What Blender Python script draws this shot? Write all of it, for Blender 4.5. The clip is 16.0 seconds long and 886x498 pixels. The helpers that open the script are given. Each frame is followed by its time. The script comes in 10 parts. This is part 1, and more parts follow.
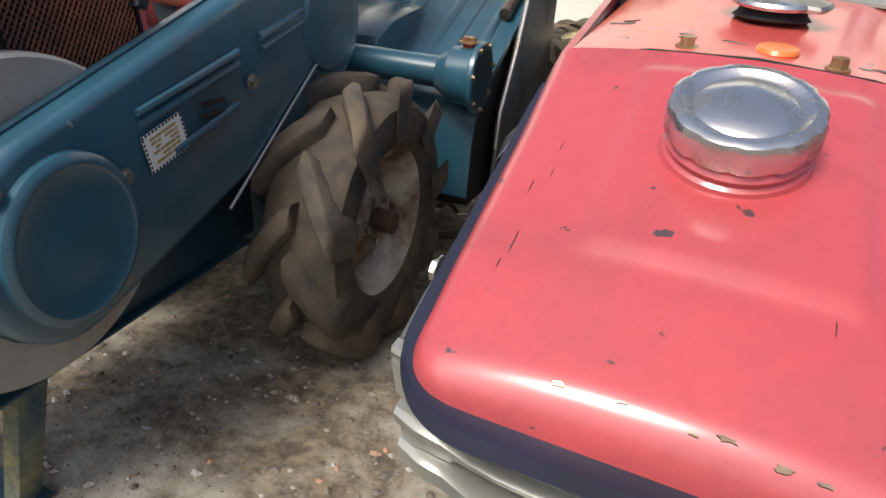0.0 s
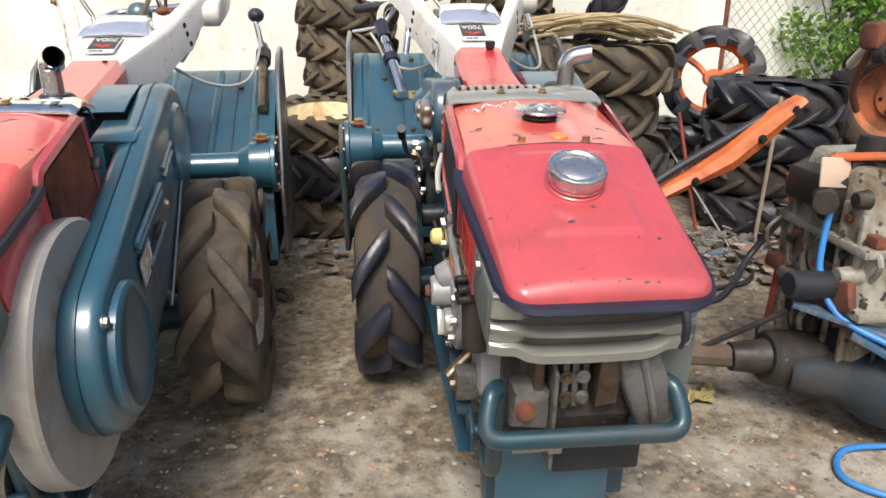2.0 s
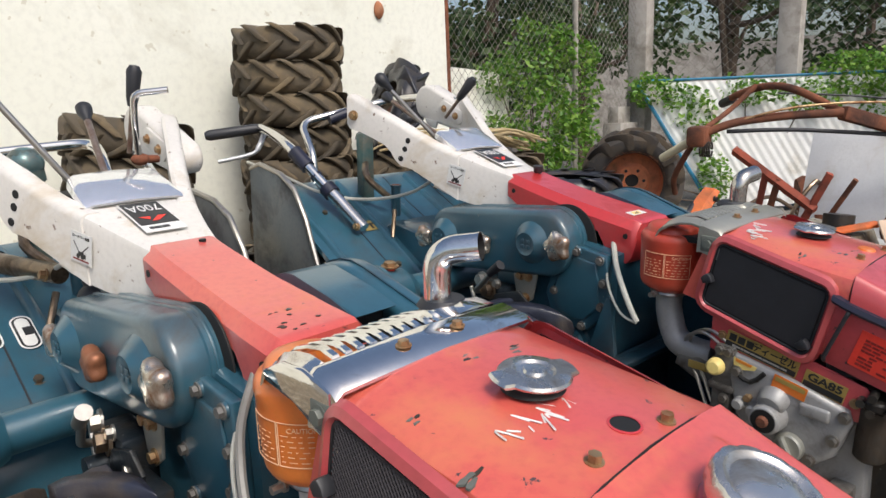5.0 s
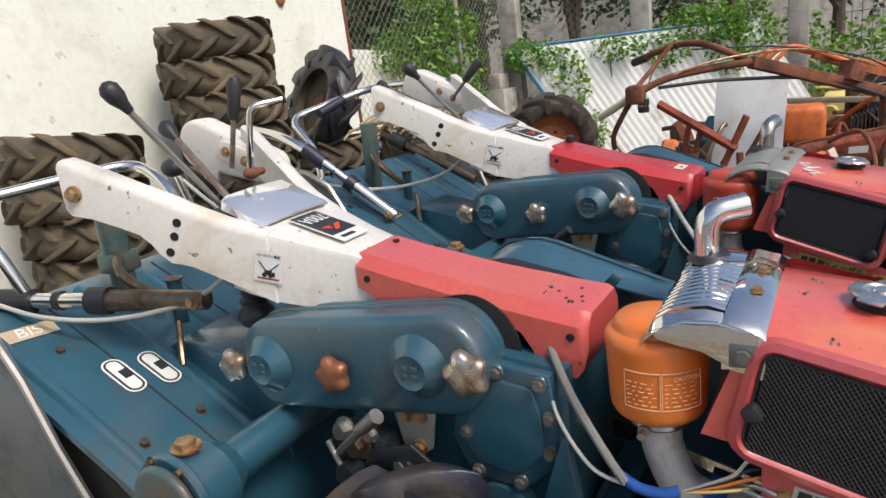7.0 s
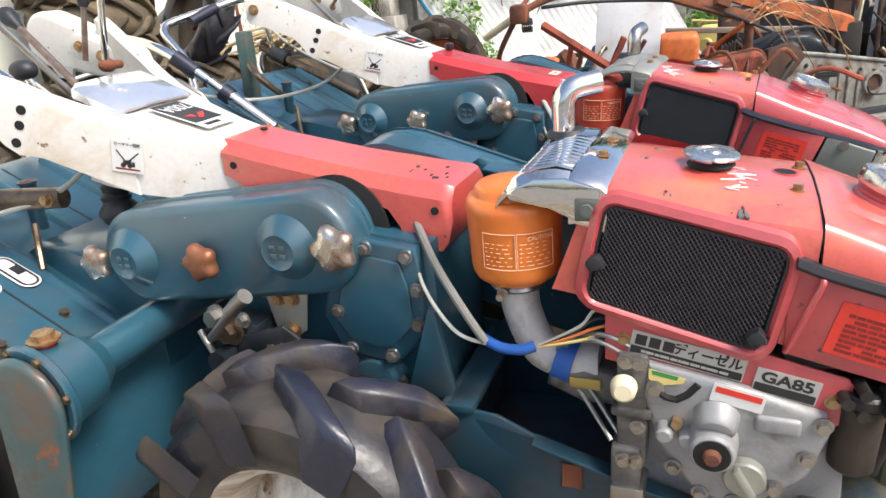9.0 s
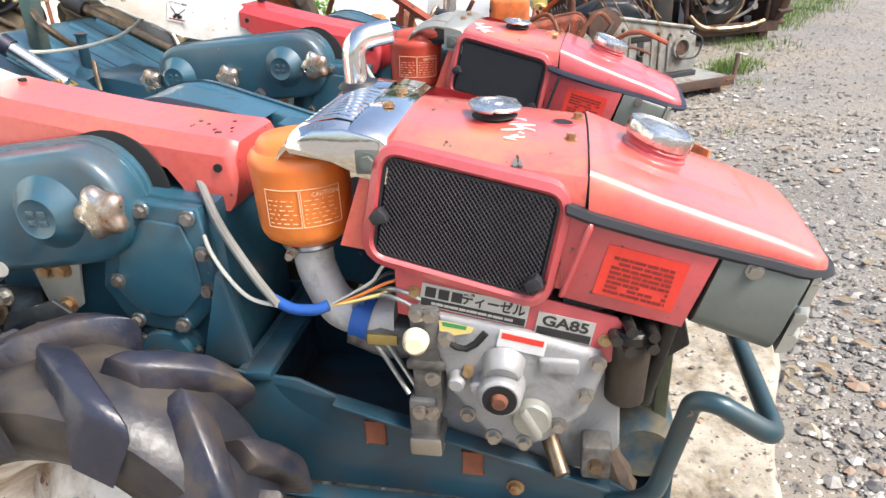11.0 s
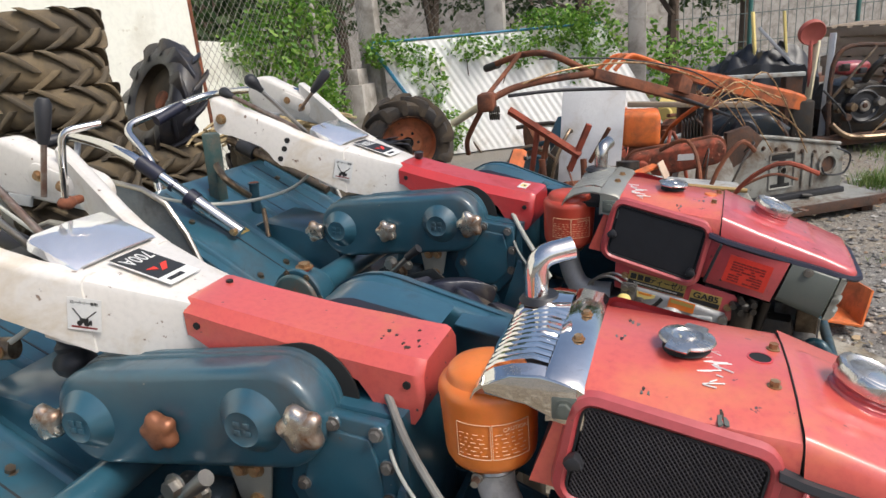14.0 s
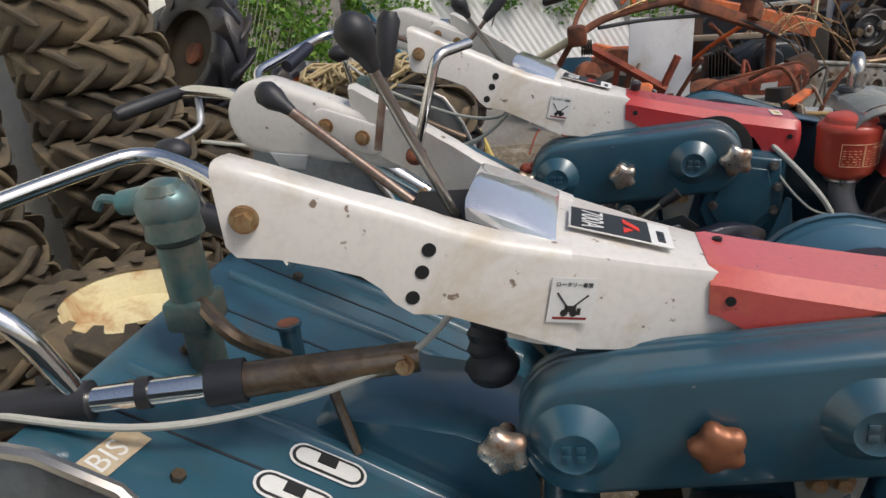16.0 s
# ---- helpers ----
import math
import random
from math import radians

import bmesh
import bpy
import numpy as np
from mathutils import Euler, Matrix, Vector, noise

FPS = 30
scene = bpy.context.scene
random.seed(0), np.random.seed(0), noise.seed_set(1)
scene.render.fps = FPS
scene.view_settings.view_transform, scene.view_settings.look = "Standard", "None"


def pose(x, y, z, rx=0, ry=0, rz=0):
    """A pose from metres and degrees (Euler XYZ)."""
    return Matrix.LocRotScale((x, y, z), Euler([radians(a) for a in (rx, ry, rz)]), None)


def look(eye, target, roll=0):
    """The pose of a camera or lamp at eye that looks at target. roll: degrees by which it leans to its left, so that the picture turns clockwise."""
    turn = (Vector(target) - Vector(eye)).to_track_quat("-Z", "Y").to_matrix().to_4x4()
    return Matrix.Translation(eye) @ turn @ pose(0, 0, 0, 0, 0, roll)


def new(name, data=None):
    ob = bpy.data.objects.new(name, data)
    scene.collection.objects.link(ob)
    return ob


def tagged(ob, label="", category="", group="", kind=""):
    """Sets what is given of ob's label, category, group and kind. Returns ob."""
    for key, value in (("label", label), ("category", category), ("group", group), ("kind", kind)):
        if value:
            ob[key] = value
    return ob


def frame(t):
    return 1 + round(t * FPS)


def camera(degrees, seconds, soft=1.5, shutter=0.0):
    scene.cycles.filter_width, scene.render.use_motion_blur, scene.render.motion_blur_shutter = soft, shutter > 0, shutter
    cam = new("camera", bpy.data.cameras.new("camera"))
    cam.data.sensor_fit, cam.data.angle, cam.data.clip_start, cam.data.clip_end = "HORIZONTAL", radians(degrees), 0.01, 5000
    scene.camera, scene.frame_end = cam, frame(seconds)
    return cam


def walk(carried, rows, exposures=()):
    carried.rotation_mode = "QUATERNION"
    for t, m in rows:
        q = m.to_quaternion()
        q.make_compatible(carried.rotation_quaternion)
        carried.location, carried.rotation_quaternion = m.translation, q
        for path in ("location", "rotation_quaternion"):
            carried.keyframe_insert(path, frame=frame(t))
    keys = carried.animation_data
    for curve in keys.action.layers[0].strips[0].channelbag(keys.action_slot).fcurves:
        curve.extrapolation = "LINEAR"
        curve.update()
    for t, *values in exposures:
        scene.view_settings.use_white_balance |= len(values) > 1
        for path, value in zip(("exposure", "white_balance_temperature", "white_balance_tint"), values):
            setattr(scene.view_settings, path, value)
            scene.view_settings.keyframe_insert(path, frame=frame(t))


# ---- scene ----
cam = camera(65.93, 16.0)
PATH = [
    (0, (-0.000, 0.357, 0.874), (-0.500, 2.114, 0.061), 4.6),
    (0.5, (-0.044, 0.180, 0.992), (-0.175, 2.043, 0.278), 3.1),
    (1, (-0.026, -0.027, 1.029), (0.102, 1.837, 0.315), 1.8),
    (1.5, (-0.154, -0.128, 1.024), (0.058, 1.748, 0.363), 3.1),
    (2, (-0.383, -0.156, 1.031), (0.037, 1.684, 0.368), -0.8),
    (2.5, (-0.510, -0.062, 1.005), (0.122, 1.742, 0.418), 2.6),
    (3, (-0.654, 0.134, 1.029), (0.283, 1.798, 0.435), -1.4),
    (3.5, (-0.887, 0.210, 1.055), (0.321, 1.720, 0.545), -2.5),
    (4, (-1.111, 0.318, 1.083), (0.257, 1.683, 0.568), -1.5),
    (4.5, (-1.289, 0.580, 1.121), (0.082, 1.972, 0.693), -4.1),
    (5, (-1.466, 0.740, 1.150), (0.003, 2.024, 0.713), -2.4),
    (5.2, (-1.524, 0.793, 1.160), (-0.028, 2.031, 0.680), -1.8),
    (7.3, (-1.911, 1.227, 1.239), (-0.186, 2.075, 0.688), -7.5),
    (7.5, (-1.911, 1.216, 1.230), (-0.172, 2.029, 0.669), -7.1),
    (8, (-1.920, 1.174, 1.201), (-0.162, 1.904, 0.590), -7.2),
    (8.2, (-1.927, 1.169, 1.190), (-0.171, 1.886, 0.557), -7.5),
    (10.3, (-1.918, 1.115, 1.088), (-0.190, 1.519, 0.164), -2.4),
    (10.5, (-1.911, 1.103, 1.089), (-0.173, 1.458, 0.166), -2.6),
    (11, (-1.885, 1.070, 1.108), (-0.094, 1.291, 0.245), -3.3),
    (11.5, (-1.856, 1.061, 1.156), (-0.044, 1.294, 0.343), -5.8),
    (12, (-1.822, 1.058, 1.206), (-0.001, 1.265, 0.405), -6.3),
    (12.5, (-1.799, 1.064, 1.252), (0.045, 1.256, 0.500), -6.1),
    (13, (-1.801, 1.084, 1.290), (0.060, 1.358, 0.612), -5.9),
    (13.5, (-1.807, 1.112, 1.306), (0.054, 1.475, 0.669), -5.6),
    (14, (-1.837, 1.175, 1.313), (-0.013, 1.713, 0.694), -5.2),
    (14.5, (-1.846, 1.320, 1.300), (-0.102, 2.002, 0.597), -5.4),
    (15, (-1.774, 1.585, 1.286), (-0.049, 2.293, 0.564), -7.7),
    (15.5, (-1.744, 1.840, 1.289), (0.054, 2.417, 0.631), -5.5),
    (16, (-1.725, 2.105, 1.294), (0.102, 2.403, 0.536), -7.4),
]
EXPOSURES = [(0, .66), (.5, .80), (1, .62), (1.5, .72), (4, .84), (5, .46), (7.5, .48), (8.2, .60), (10.3, 1.82), (10.5, 1.82), (11, 1.56), (11.5, 1.10), (12.5, .80), (13.5, .64), (14, .56), (15, .42), (15.5, .15), (16, .08)]
walk(cam, [(t, look(eye, target, roll)) for t, eye, target, roll in PATH],
     exposures=EXPOSURES)

# ---- world, sun, exposure ----
world = bpy.data.worlds.new("sky_world")
world.use_nodes = True
scene.world = world
SUN_EL, SUN_AZ = 52.0, 200.0   # degrees; azimuth clockwise from +y
sky = world.node_tree.nodes.new("ShaderNodeTexSky")
sky.sky_type = "NISHITA"
sky.sun_disc = False
sky.sun_elevation = radians(SUN_EL)
sky.sun_rotation = radians(SUN_AZ)
sky.air_density, sky.dust_density, sky.ozone_density = 1.0, 4.0, 1.5
back = world.node_tree.nodes["Background"]
back.inputs[1].default_value = 0.115
world.node_tree.links.new(sky.outputs[0], back.inputs[0])
sun_data = bpy.data.lights.new("sun", "SUN")
sun_data.energy, sun_data.angle, sun_data.color = 1.9, radians(20), (1.0, 0.96, 0.90)
sun = new("sun", sun_data)
sx, sy = math.sin(radians(SUN_AZ)), math.cos(radians(SUN_AZ))
sun.matrix_basis = look((sx * 20, sy * 20, 20 * math.tan(radians(SUN_EL))), (0, 0, 0))

rng = random.Random(7)


# ---- materials ----
def mixer(nt, fac, a, b):
    n = nt.nodes.new("ShaderNodeMix")
    n.data_type = "RGBA"
    for sock, v in ((n.inputs[0], fac), (n.inputs[6], a), (n.inputs[7], b)):
        if hasattr(v, "links"):
            nt.links.new(v, sock)
        elif isinstance(v, (int, float)):
            sock.default_value = v
        else:
            sock.default_value = (*v, 1.0)
    return n.outputs[2]


def noise_mask(nt, vec, scale, lo, hi, detail=6.0, rough=0.6, dist=0.0):
    n = nt.nodes.new("ShaderNodeTexNoise")
    n.inputs["Scale"].default_value, n.inputs["Detail"].default_value = scale, detail
    n.inputs["Roughness"].default_value, n.inputs["Distortion"].default_value = rough, dist
    nt.links.new(vec, n.inputs["Vector"])
    r = nt.nodes.new("ShaderNodeMapRange")
    r.inputs["From Min"].default_value, r.inputs["From Max"].default_value = lo, hi
    nt.links.new(n.outputs["Fac"], r.inputs["Value"])
    return r.outputs["Result"]


def mat(name, c1, c2=None, rough=0.5, metal=0.0, scale=9.0, fine=120.0, bump=0.15, coat=0.0,
        dirt=None, dirt_at=0.55, dirt_scale=5.0, chip=None, chip_at=0.68, chip_scale=22.0, vary=0.0, specks=()):
    """A worn surface: two tones, stains and chips at real size, and fine relief."""
    m = bpy.data.materials.new(name)
    m.use_nodes = True
    nt = m.node_tree
    b = nt.nodes["Principled BSDF"]
    co = nt.nodes.new("ShaderNodeTexCoord").outputs["Object"]
    if vary:
        info = nt.nodes.new("ShaderNodeObjectInfo")
        off = nt.nodes.new("ShaderNodeVectorMath")
        off.operation = "MULTIPLY_ADD"
        nt.links.new(info.outputs["Random"], off.inputs[0])
        off.inputs[1].default_value = (37.0, 19.0, 53.0)
        nt.links.new(co, off.inputs[2])
        co = off.outputs[0]
    c2 = c2 or tuple(v * 0.8 for v in c1)
    col = mixer(nt, noise_mask(nt, co, scale, 0.35, 0.65), c1, c2)
    col = mixer(nt, noise_mask(nt, co, fine, 0.45, 0.85), col, tuple(v * 0.84 for v in c1))
    r_val = None
    if dirt:
        d = noise_mask(nt, co, dirt_scale, dirt_at - 0.1, dirt_at + 0.12, 9.0, 0.65, 0.4)
        col = mixer(nt, d, col, dirt)
        r = nt.nodes.new("ShaderNodeMapRange")
        r.inputs["To Min"].default_value, r.inputs["To Max"].default_value = rough, min(1.0, rough + 0.4)
        nt.links.new(d, r.inputs["Value"])
        r_val = r.outputs["Result"]
    if chip:
        col = mixer(nt, noise_mask(nt, co, chip_scale, chip_at, chip_at + 0.02, 8.0, 0.7, 0.3), col, chip)
    for tone, sc, at in specks:
        col = mixer(nt, noise_mask(nt, co, sc, at, at + 0.03, 3.0, 0.5), col, tone)
    if vary:
        h = nt.nodes.new("ShaderNodeHueSaturation")
        v = nt.nodes.new("ShaderNodeMapRange")
        v.inputs["To Min"].default_value, v.inputs["To Max"].default_value = 1 - vary, 1 + vary
        nt.links.new(info.outputs["Random"], v.inputs["Value"])
        nt.links.new(v.outputs["Result"], h.inputs["Value"])
        nt.links.new(col, h.inputs["Color"])
        col = h.outputs["Color"]
    nt.links.new(col, b.inputs["Base Color"])
    b.inputs["Roughness"].default_value, b.inputs["Metallic"].default_value = rough, metal
    if r_val is not None:
        nt.links.new(r_val, b.inputs["Roughness"])
    b.inputs["Coat Weight"].default_value, b.inputs["Coat Roughness"].default_value = coat, 0.18
    if bump:
        n = nt.nodes.new("ShaderNodeTexNoise")
        n.inputs["Scale"].default_value, n.inputs["Detail"].default_value = fine * 0.6, 5.0
        nt.links.new(co, n.inputs["Vector"])
        bp = nt.nodes.new("ShaderNodeBump")
        bp.inputs["Strength"].default_value, bp.inputs["Distance"].default_value = bump, 0.004
        nt.links.new(n.outputs["Fac"], bp.inputs["Height"])
        nt.links.new(bp.outputs["Normal"], b.inputs["Normal"])
    return m


def leaf_mat(name, c1, c2, c3):
    m = bpy.data.materials.new(name)
    m.use_nodes = True
    nt = m.node_tree
    b = nt.nodes["Principled BSDF"]
    g = nt.nodes.new("ShaderNodeNewGeometry")
    ramp = nt.nodes.new("ShaderNodeValToRGB")
    ramp.color_ramp.elements[0].color, ramp.color_ramp.elements[1].color = (*c1, 1), (*c3, 1)
    ramp.color_ramp.elements.new(0.5).color = (*c2, 1)
    nt.links.new(g.outputs["Random Per Island"], ramp.inputs[0])
    nt.links.new(ramp.outputs[0], b.inputs["Base Color"])
    b.inputs["Roughness"].default_value = 0.5
    b.inputs["Transmission Weight"].default_value = 0.0
    tr = nt.nodes.new("ShaderNodeBsdfTranslucent")
    nt.links.new(ramp.outputs[0], tr.inputs["Color"])
    mx = nt.nodes.new("ShaderNodeMixShader")
    mx.inputs[0].default_value = 0.35
    nt.links.new(b.outputs[0], mx.inputs[1])
    nt.links.new(tr.outputs[0], mx.inputs[2])
    nt.links.new(mx.outputs[0], nt.nodes["Material Output"].inputs[0])
    return m


RED = mat("red_paint", (0.51, 0.072, 0.078), (0.46, 0.060, 0.066), 0.38, 0, 4, 90, 0.03, 0.9, dirt=(0.32, 0.048, 0.052), dirt_at=0.59, dirt_scale=5, chip=(0.05, 0.035, 0.035), chip_at=0.685, chip_scale=26, specks=(((0.07, 0.04, 0.04), 60, 0.71),))
RED_FADED = mat("faded_red_paint", (0.59, 0.084, 0.076), (0.61, 0.118, 0.078), 0.36, 0, 2.6, 90, 0.03, 1.0, dirt=(0.61, 0.19, 0.08), dirt_at=0.63, dirt_scale=4, chip=(0.05, 0.04, 0.04), chip_at=0.685, chip_scale=22, specks=(((0.07, 0.04, 0.04), 60, 0.715),))
RED_LABEL = mat("red_label", (0.70, 0.04, 0.025), (0.66, 0.05, 0.03), 0.45, bump=0)
BLUE = mat("blue_green_paint", (0.026, 0.098, 0.140), (0.019, 0.074, 0.110), 0.34, 0.05, 6, 100, 0.05, 0.85, dirt=(0.05, 0.064, 0.072), dirt_at=0.61, chip=(0.09, 0.05, 0.03), chip_at=0.71, specks=(((0.20, 0.21, 0.2), 40, 0.745),))
BLUE_DARK = mat("dark_blue_paint", (0.016, 0.058, 0.086), (0.012, 0.042, 0.064), 0.38, 0.1, 6, 100, 0.08, 0.3, dirt=(0.04, 0.036, 0.034), dirt_at=0.59, chip=(0.10, 0.05, 0.03), chip_at=0.72)
WHITE = mat("white_paint", (0.68, 0.65, 0.61), (0.64, 0.61, 0.565), 0.36, 0, 3, 90, 0.03, 0.4, dirt=(0.48, 0.39, 0.27), dirt_at=0.63, dirt_scale=7, chip=(0.16, 0.09, 0.05), chip_at=0.670, chip_scale=16, specks=(((0.20, 0.14, 0.10), 45, 0.70),))
RED_VIVID = mat("vivid_red_paint", (0.58, 0.040, 0.042), (0.52, 0.036, 0.038), 0.36, 0, 5, 90, 0.03, 0.9, dirt=(0.40, 0.045, 0.045), dirt_at=0.62, dirt_scale=6, chip=(0.05, 0.035, 0.035), chip_at=0.70, chip_scale=24)
GREY_CAST = mat("grey_cast_metal", (0.34, 0.34, 0.34), (0.29, 0.29, 0.285), 0.48, 0.3, 12, 160, 0.12, dirt=(0.13, 0.11, 0.09), dirt_at=0.62, dirt_scale=9)
GREY_DARK = mat("oily_dark_metal", (0.05, 0.046, 0.041), (0.024, 0.022, 0.02), 0.42, 0.4, 14, 150, 0.35, dirt=(0.065, 0.046, 0.03), dirt_at=0.55, dirt_scale=12, specks=(((0.22, 0.21, 0.2), 40, 0.72),))
GREY_LAMP = mat("grey_green_paint", (0.115, 0.128, 0.112), (0.098, 0.108, 0.094), 0.5, 0.0, 6, 90, 0.05, 0.1, dirt=(0.15, 0.14, 0.12), dirt_at=0.66)
SILVER = mat("silver_paint", (0.40, 0.40, 0.355), (0.32, 0.315, 0.275), 0.32, 0.5, 8, 90, 0.05, dirt=(0.36, 0.32, 0.26), dirt_at=0.66)
CAST_DIM = mat("dull_oily_casting", (0.19, 0.185, 0.175), (0.12, 0.115, 0.105), 0.45, 0.35, 14, 120, 0.2, dirt=(0.055, 0.042, 0.032), dirt_at=0.55, dirt_scale=14)
CHROME = mat("chrome", (0.78, 0.77, 0.75), (0.72, 0.70, 0.67), 0.13, 1.0, 10, 160, 0.03, dirt=(0.38, 0.33, 0.27), dirt_at=0.68, dirt_scale=14)
STEEL = mat("dull_steel", (0.42, 0.40, 0.37), (0.35, 0.33, 0.3), 0.32, 0.9, 14, 160, 0.08, dirt=(0.2, 0.13, 0.08), dirt_at=0.66, dirt_scale=16)
BRASS = mat("rusty_brass", (0.45, 0.33, 0.18), (0.35, 0.2, 0.1), 0.4, 0.7, 30, 160, 0.15, dirt=(0.22, 0.09, 0.04), dirt_at=0.55, dirt_scale=30)
CAP_METAL = mat("satin_cap_metal", (0.72, 0.71, 0.69), (0.56, 0.55, 0.53), 0.17, 0.92, 12, 120, 0.06, dirt=(0.22, 0.19, 0.15), dirt_at=0.56, dirt_scale=16)
PRINT_RED = mat("dark_red_print", (0.24, 0.02, 0.016), (0.2, 0.018, 0.015), 0.5, bump=0)
KNOB_METAL = mat("rust_patched_chrome", (0.72, 0.69, 0.63), (0.6, 0.55, 0.47), 0.22, 0.9, 14, 120, 0.08, dirt=(0.26, 0.12, 0.05), dirt_at=0.52, dirt_scale=22, vary=0.1)
KNOB_RUST = mat("rusted_knob", (0.30, 0.12, 0.06), (0.22, 0.085, 0.045), 0.42, 0.45, 20, 120, 0.25, dirt=(0.15, 0.06, 0.035), dirt_at=0.55, dirt_scale=20)
BRONZE = mat("oily_bronze_steel", (0.27, 0.20, 0.13), (0.17, 0.13, 0.10), 0.28, 0.85, 16, 120, 0.12, dirt=(0.08, 0.055, 0.035), dirt_at=0.55, dirt_scale=14)
BLUE_BLACK = mat("oily_blue_black", (0.016, 0.026, 0.036), (0.03, 0.032, 0.034), 0.33, 0.35, 16, 120, 0.25, dirt=(0.05, 0.04, 0.03), dirt_at=0.58, dirt_scale=14, specks=(((0.22, 0.22, 0.2), 45, 0.70),))
CABLE_DARK = mat("dark_grey_cable", (0.20, 0.195, 0.18), (0.15, 0.145, 0.13), 0.45, bump=0.05)
BLACK = mat("black_rubber", (0.022, 0.023, 0.028), (0.016, 0.017, 0.02), 0.5, 0, 20, 150, 0.1)
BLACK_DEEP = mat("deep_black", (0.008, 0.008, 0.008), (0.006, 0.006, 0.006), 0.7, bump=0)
NAVY = mat("navy_rubber_strip", (0.016, 0.018, 0.04), (0.012, 0.013, 0.025), 0.45, 0, 20, 150, 0.1)
ORANGE = mat("orange_paint", (0.72, 0.20, 0.03), (0.68, 0.16, 0.03), 0.33, 0, 6, 90, 0.03, 0.3, dirt=(0.35, 0.12, 0.05), dirt_at=0.68, chip=(0.08, 0.06, 0.05), chip_at=0.74)
ORANGE_RUST = mat("worn_orange_paint", (0.70, 0.17, 0.035), (0.6, 0.12, 0.03), 0.5, 0, 8, 90, 0.15, 0, dirt=(0.25, 0.09, 0.04), dirt_at=0.58, dirt_scale=7, chip=(0.12, 0.06, 0.04), chip_at=0.66)
RUST = mat("rusty_iron", (0.26, 0.085, 0.04), (0.14, 0.055, 0.03), 0.8, 0.2, 12, 120, 0.4, dirt=(0.08, 0.04, 0.03), dirt_at=0.55, dirt_scale=9)
RUST_RED = mat("red_rust", (0.36, 0.075, 0.04), (0.26, 0.06, 0.035), 0.8, 0.05, 12, 120, 0.35, dirt=(0.13, 0.05, 0.035), dirt_at=0.58, dirt_scale=8)
TYRE = mat("muddy_tyre_rubber", (0.036, 0.033, 0.031), (0.024, 0.023, 0.024), 0.85, 0, 8, 110, 0.45, dirt=(0.066, 0.049, 0.032), dirt_at=0.50, dirt_scale=5.5, vary=0.15)
TYRE_MUDDY = mat("mud_caked_tyre_rubber", (0.052, 0.045, 0.038), (0.030, 0.028, 0.027), 0.85, 0, 10, 90, 0.6, dirt=(0.115, 0.087, 0.058), dirt_at=0.46, dirt_scale=9, vary=0.3)
TYRE_OLD = mat("dusty_old_tyre_rubber", (0.086, 0.066, 0.041), (0.050, 0.041, 0.030), 0.75, 0, 7, 100, 0.45, dirt=(0.155, 0.115, 0.066), dirt_at=0.55, dirt_scale=4.5, vary=0.3)
TYRE_BLACK = mat("black_tyre_rubber", (0.024, 0.025, 0.032), (0.014, 0.014, 0.018), 0.36, 0, 9, 110, 0.3, dirt=(0.075, 0.058, 0.038), dirt_at=0.60, dirt_scale=5, vary=0.15)
TYRE_LUG = mat("tread_bar_rubber", (0.024, 0.027, 0.044), (0.014, 0.016, 0.026), 0.30, 0, 9, 110, 0.4, dirt=(0.075, 0.056, 0.036), dirt_at=0.57, dirt_scale=6, vary=0.15)
SCREEN_WIRE = mat("dark_screen_wire", (0.042, 0.037, 0.042), (0.030, 0.026, 0.030), 0.7, 0.0, bump=0)
RIM = mat("dirty_white_rim", (0.70, 0.67, 0.60), (0.60, 0.56, 0.48), 0.45, 0.05, 8, 100, 0.12, dirt=(0.26, 0.17, 0.10), dirt_at=0.53, dirt_scale=9, chip=(0.16, 0.07, 0.04), chip_at=0.62, chip_scale=18)
RIM_RUSTY = mat("rust_eaten_rim", (0.56, 0.52, 0.44), (0.40, 0.34, 0.26), 0.6, 0.05, 9, 100, 0.25, dirt=(0.14, 0.075, 0.04), dirt_at=0.50, dirt_scale=8)
RIM_CREAM = mat("cream_rim", (0.68, 0.6, 0.36), (0.6, 0.52, 0.3), 0.55, 0, 8, 100, 0.15, dirt=(0.4, 0.2, 0.08), dirt_at=0.58, dirt_scale=9)
LABEL_W = mat("white_label", (0.72, 0.72, 0.7), (0.66, 0.65, 0.62), 0.5, bump=0, dirt=(0.45, 0.42, 0.37), dirt_at=0.66)
LABEL_K = mat("black_label", (0.025, 0.025, 0.025), (0.02, 0.02, 0.02), 0.4, bump=0)
LABEL_GOLD = mat("gold_label", (0.45, 0.33, 0.10), (0.4, 0.28, 0.08), 0.45, 0.3, bump=0)
PLATE_SILVER = mat("silver_plate", (0.52, 0.52, 0.49), (0.46, 0.46, 0.43), 0.4, 0.35, bump=0, dirt=(0.3, 0.29, 0.27), dirt_at=0.66)
PRINT_PALE = mat("pale_orange_print", (0.78, 0.5, 0.3), (0.74, 0.45, 0.27), 0.5, bump=0)
YELLOW = mat("yellow_plastic", (0.75, 0.6, 0.2), (0.7, 0.55, 0.2), 0.45, bump=0.05)
CREAM = mat("cream_plastic", (0.72, 0.65, 0.45), (0.68, 0.6, 0.4), 0.4, bump=0.03)
BLUE_TAPE = mat("blue_tape", (0.02, 0.10, 0.38), (0.02, 0.08, 0.3), 0.35, bump=0.1)
BLUE_HOSE = mat("bright_blue_hose", (0.04, 0.22, 0.55), (0.04, 0.2, 0.5), 0.4, bump=0.05)
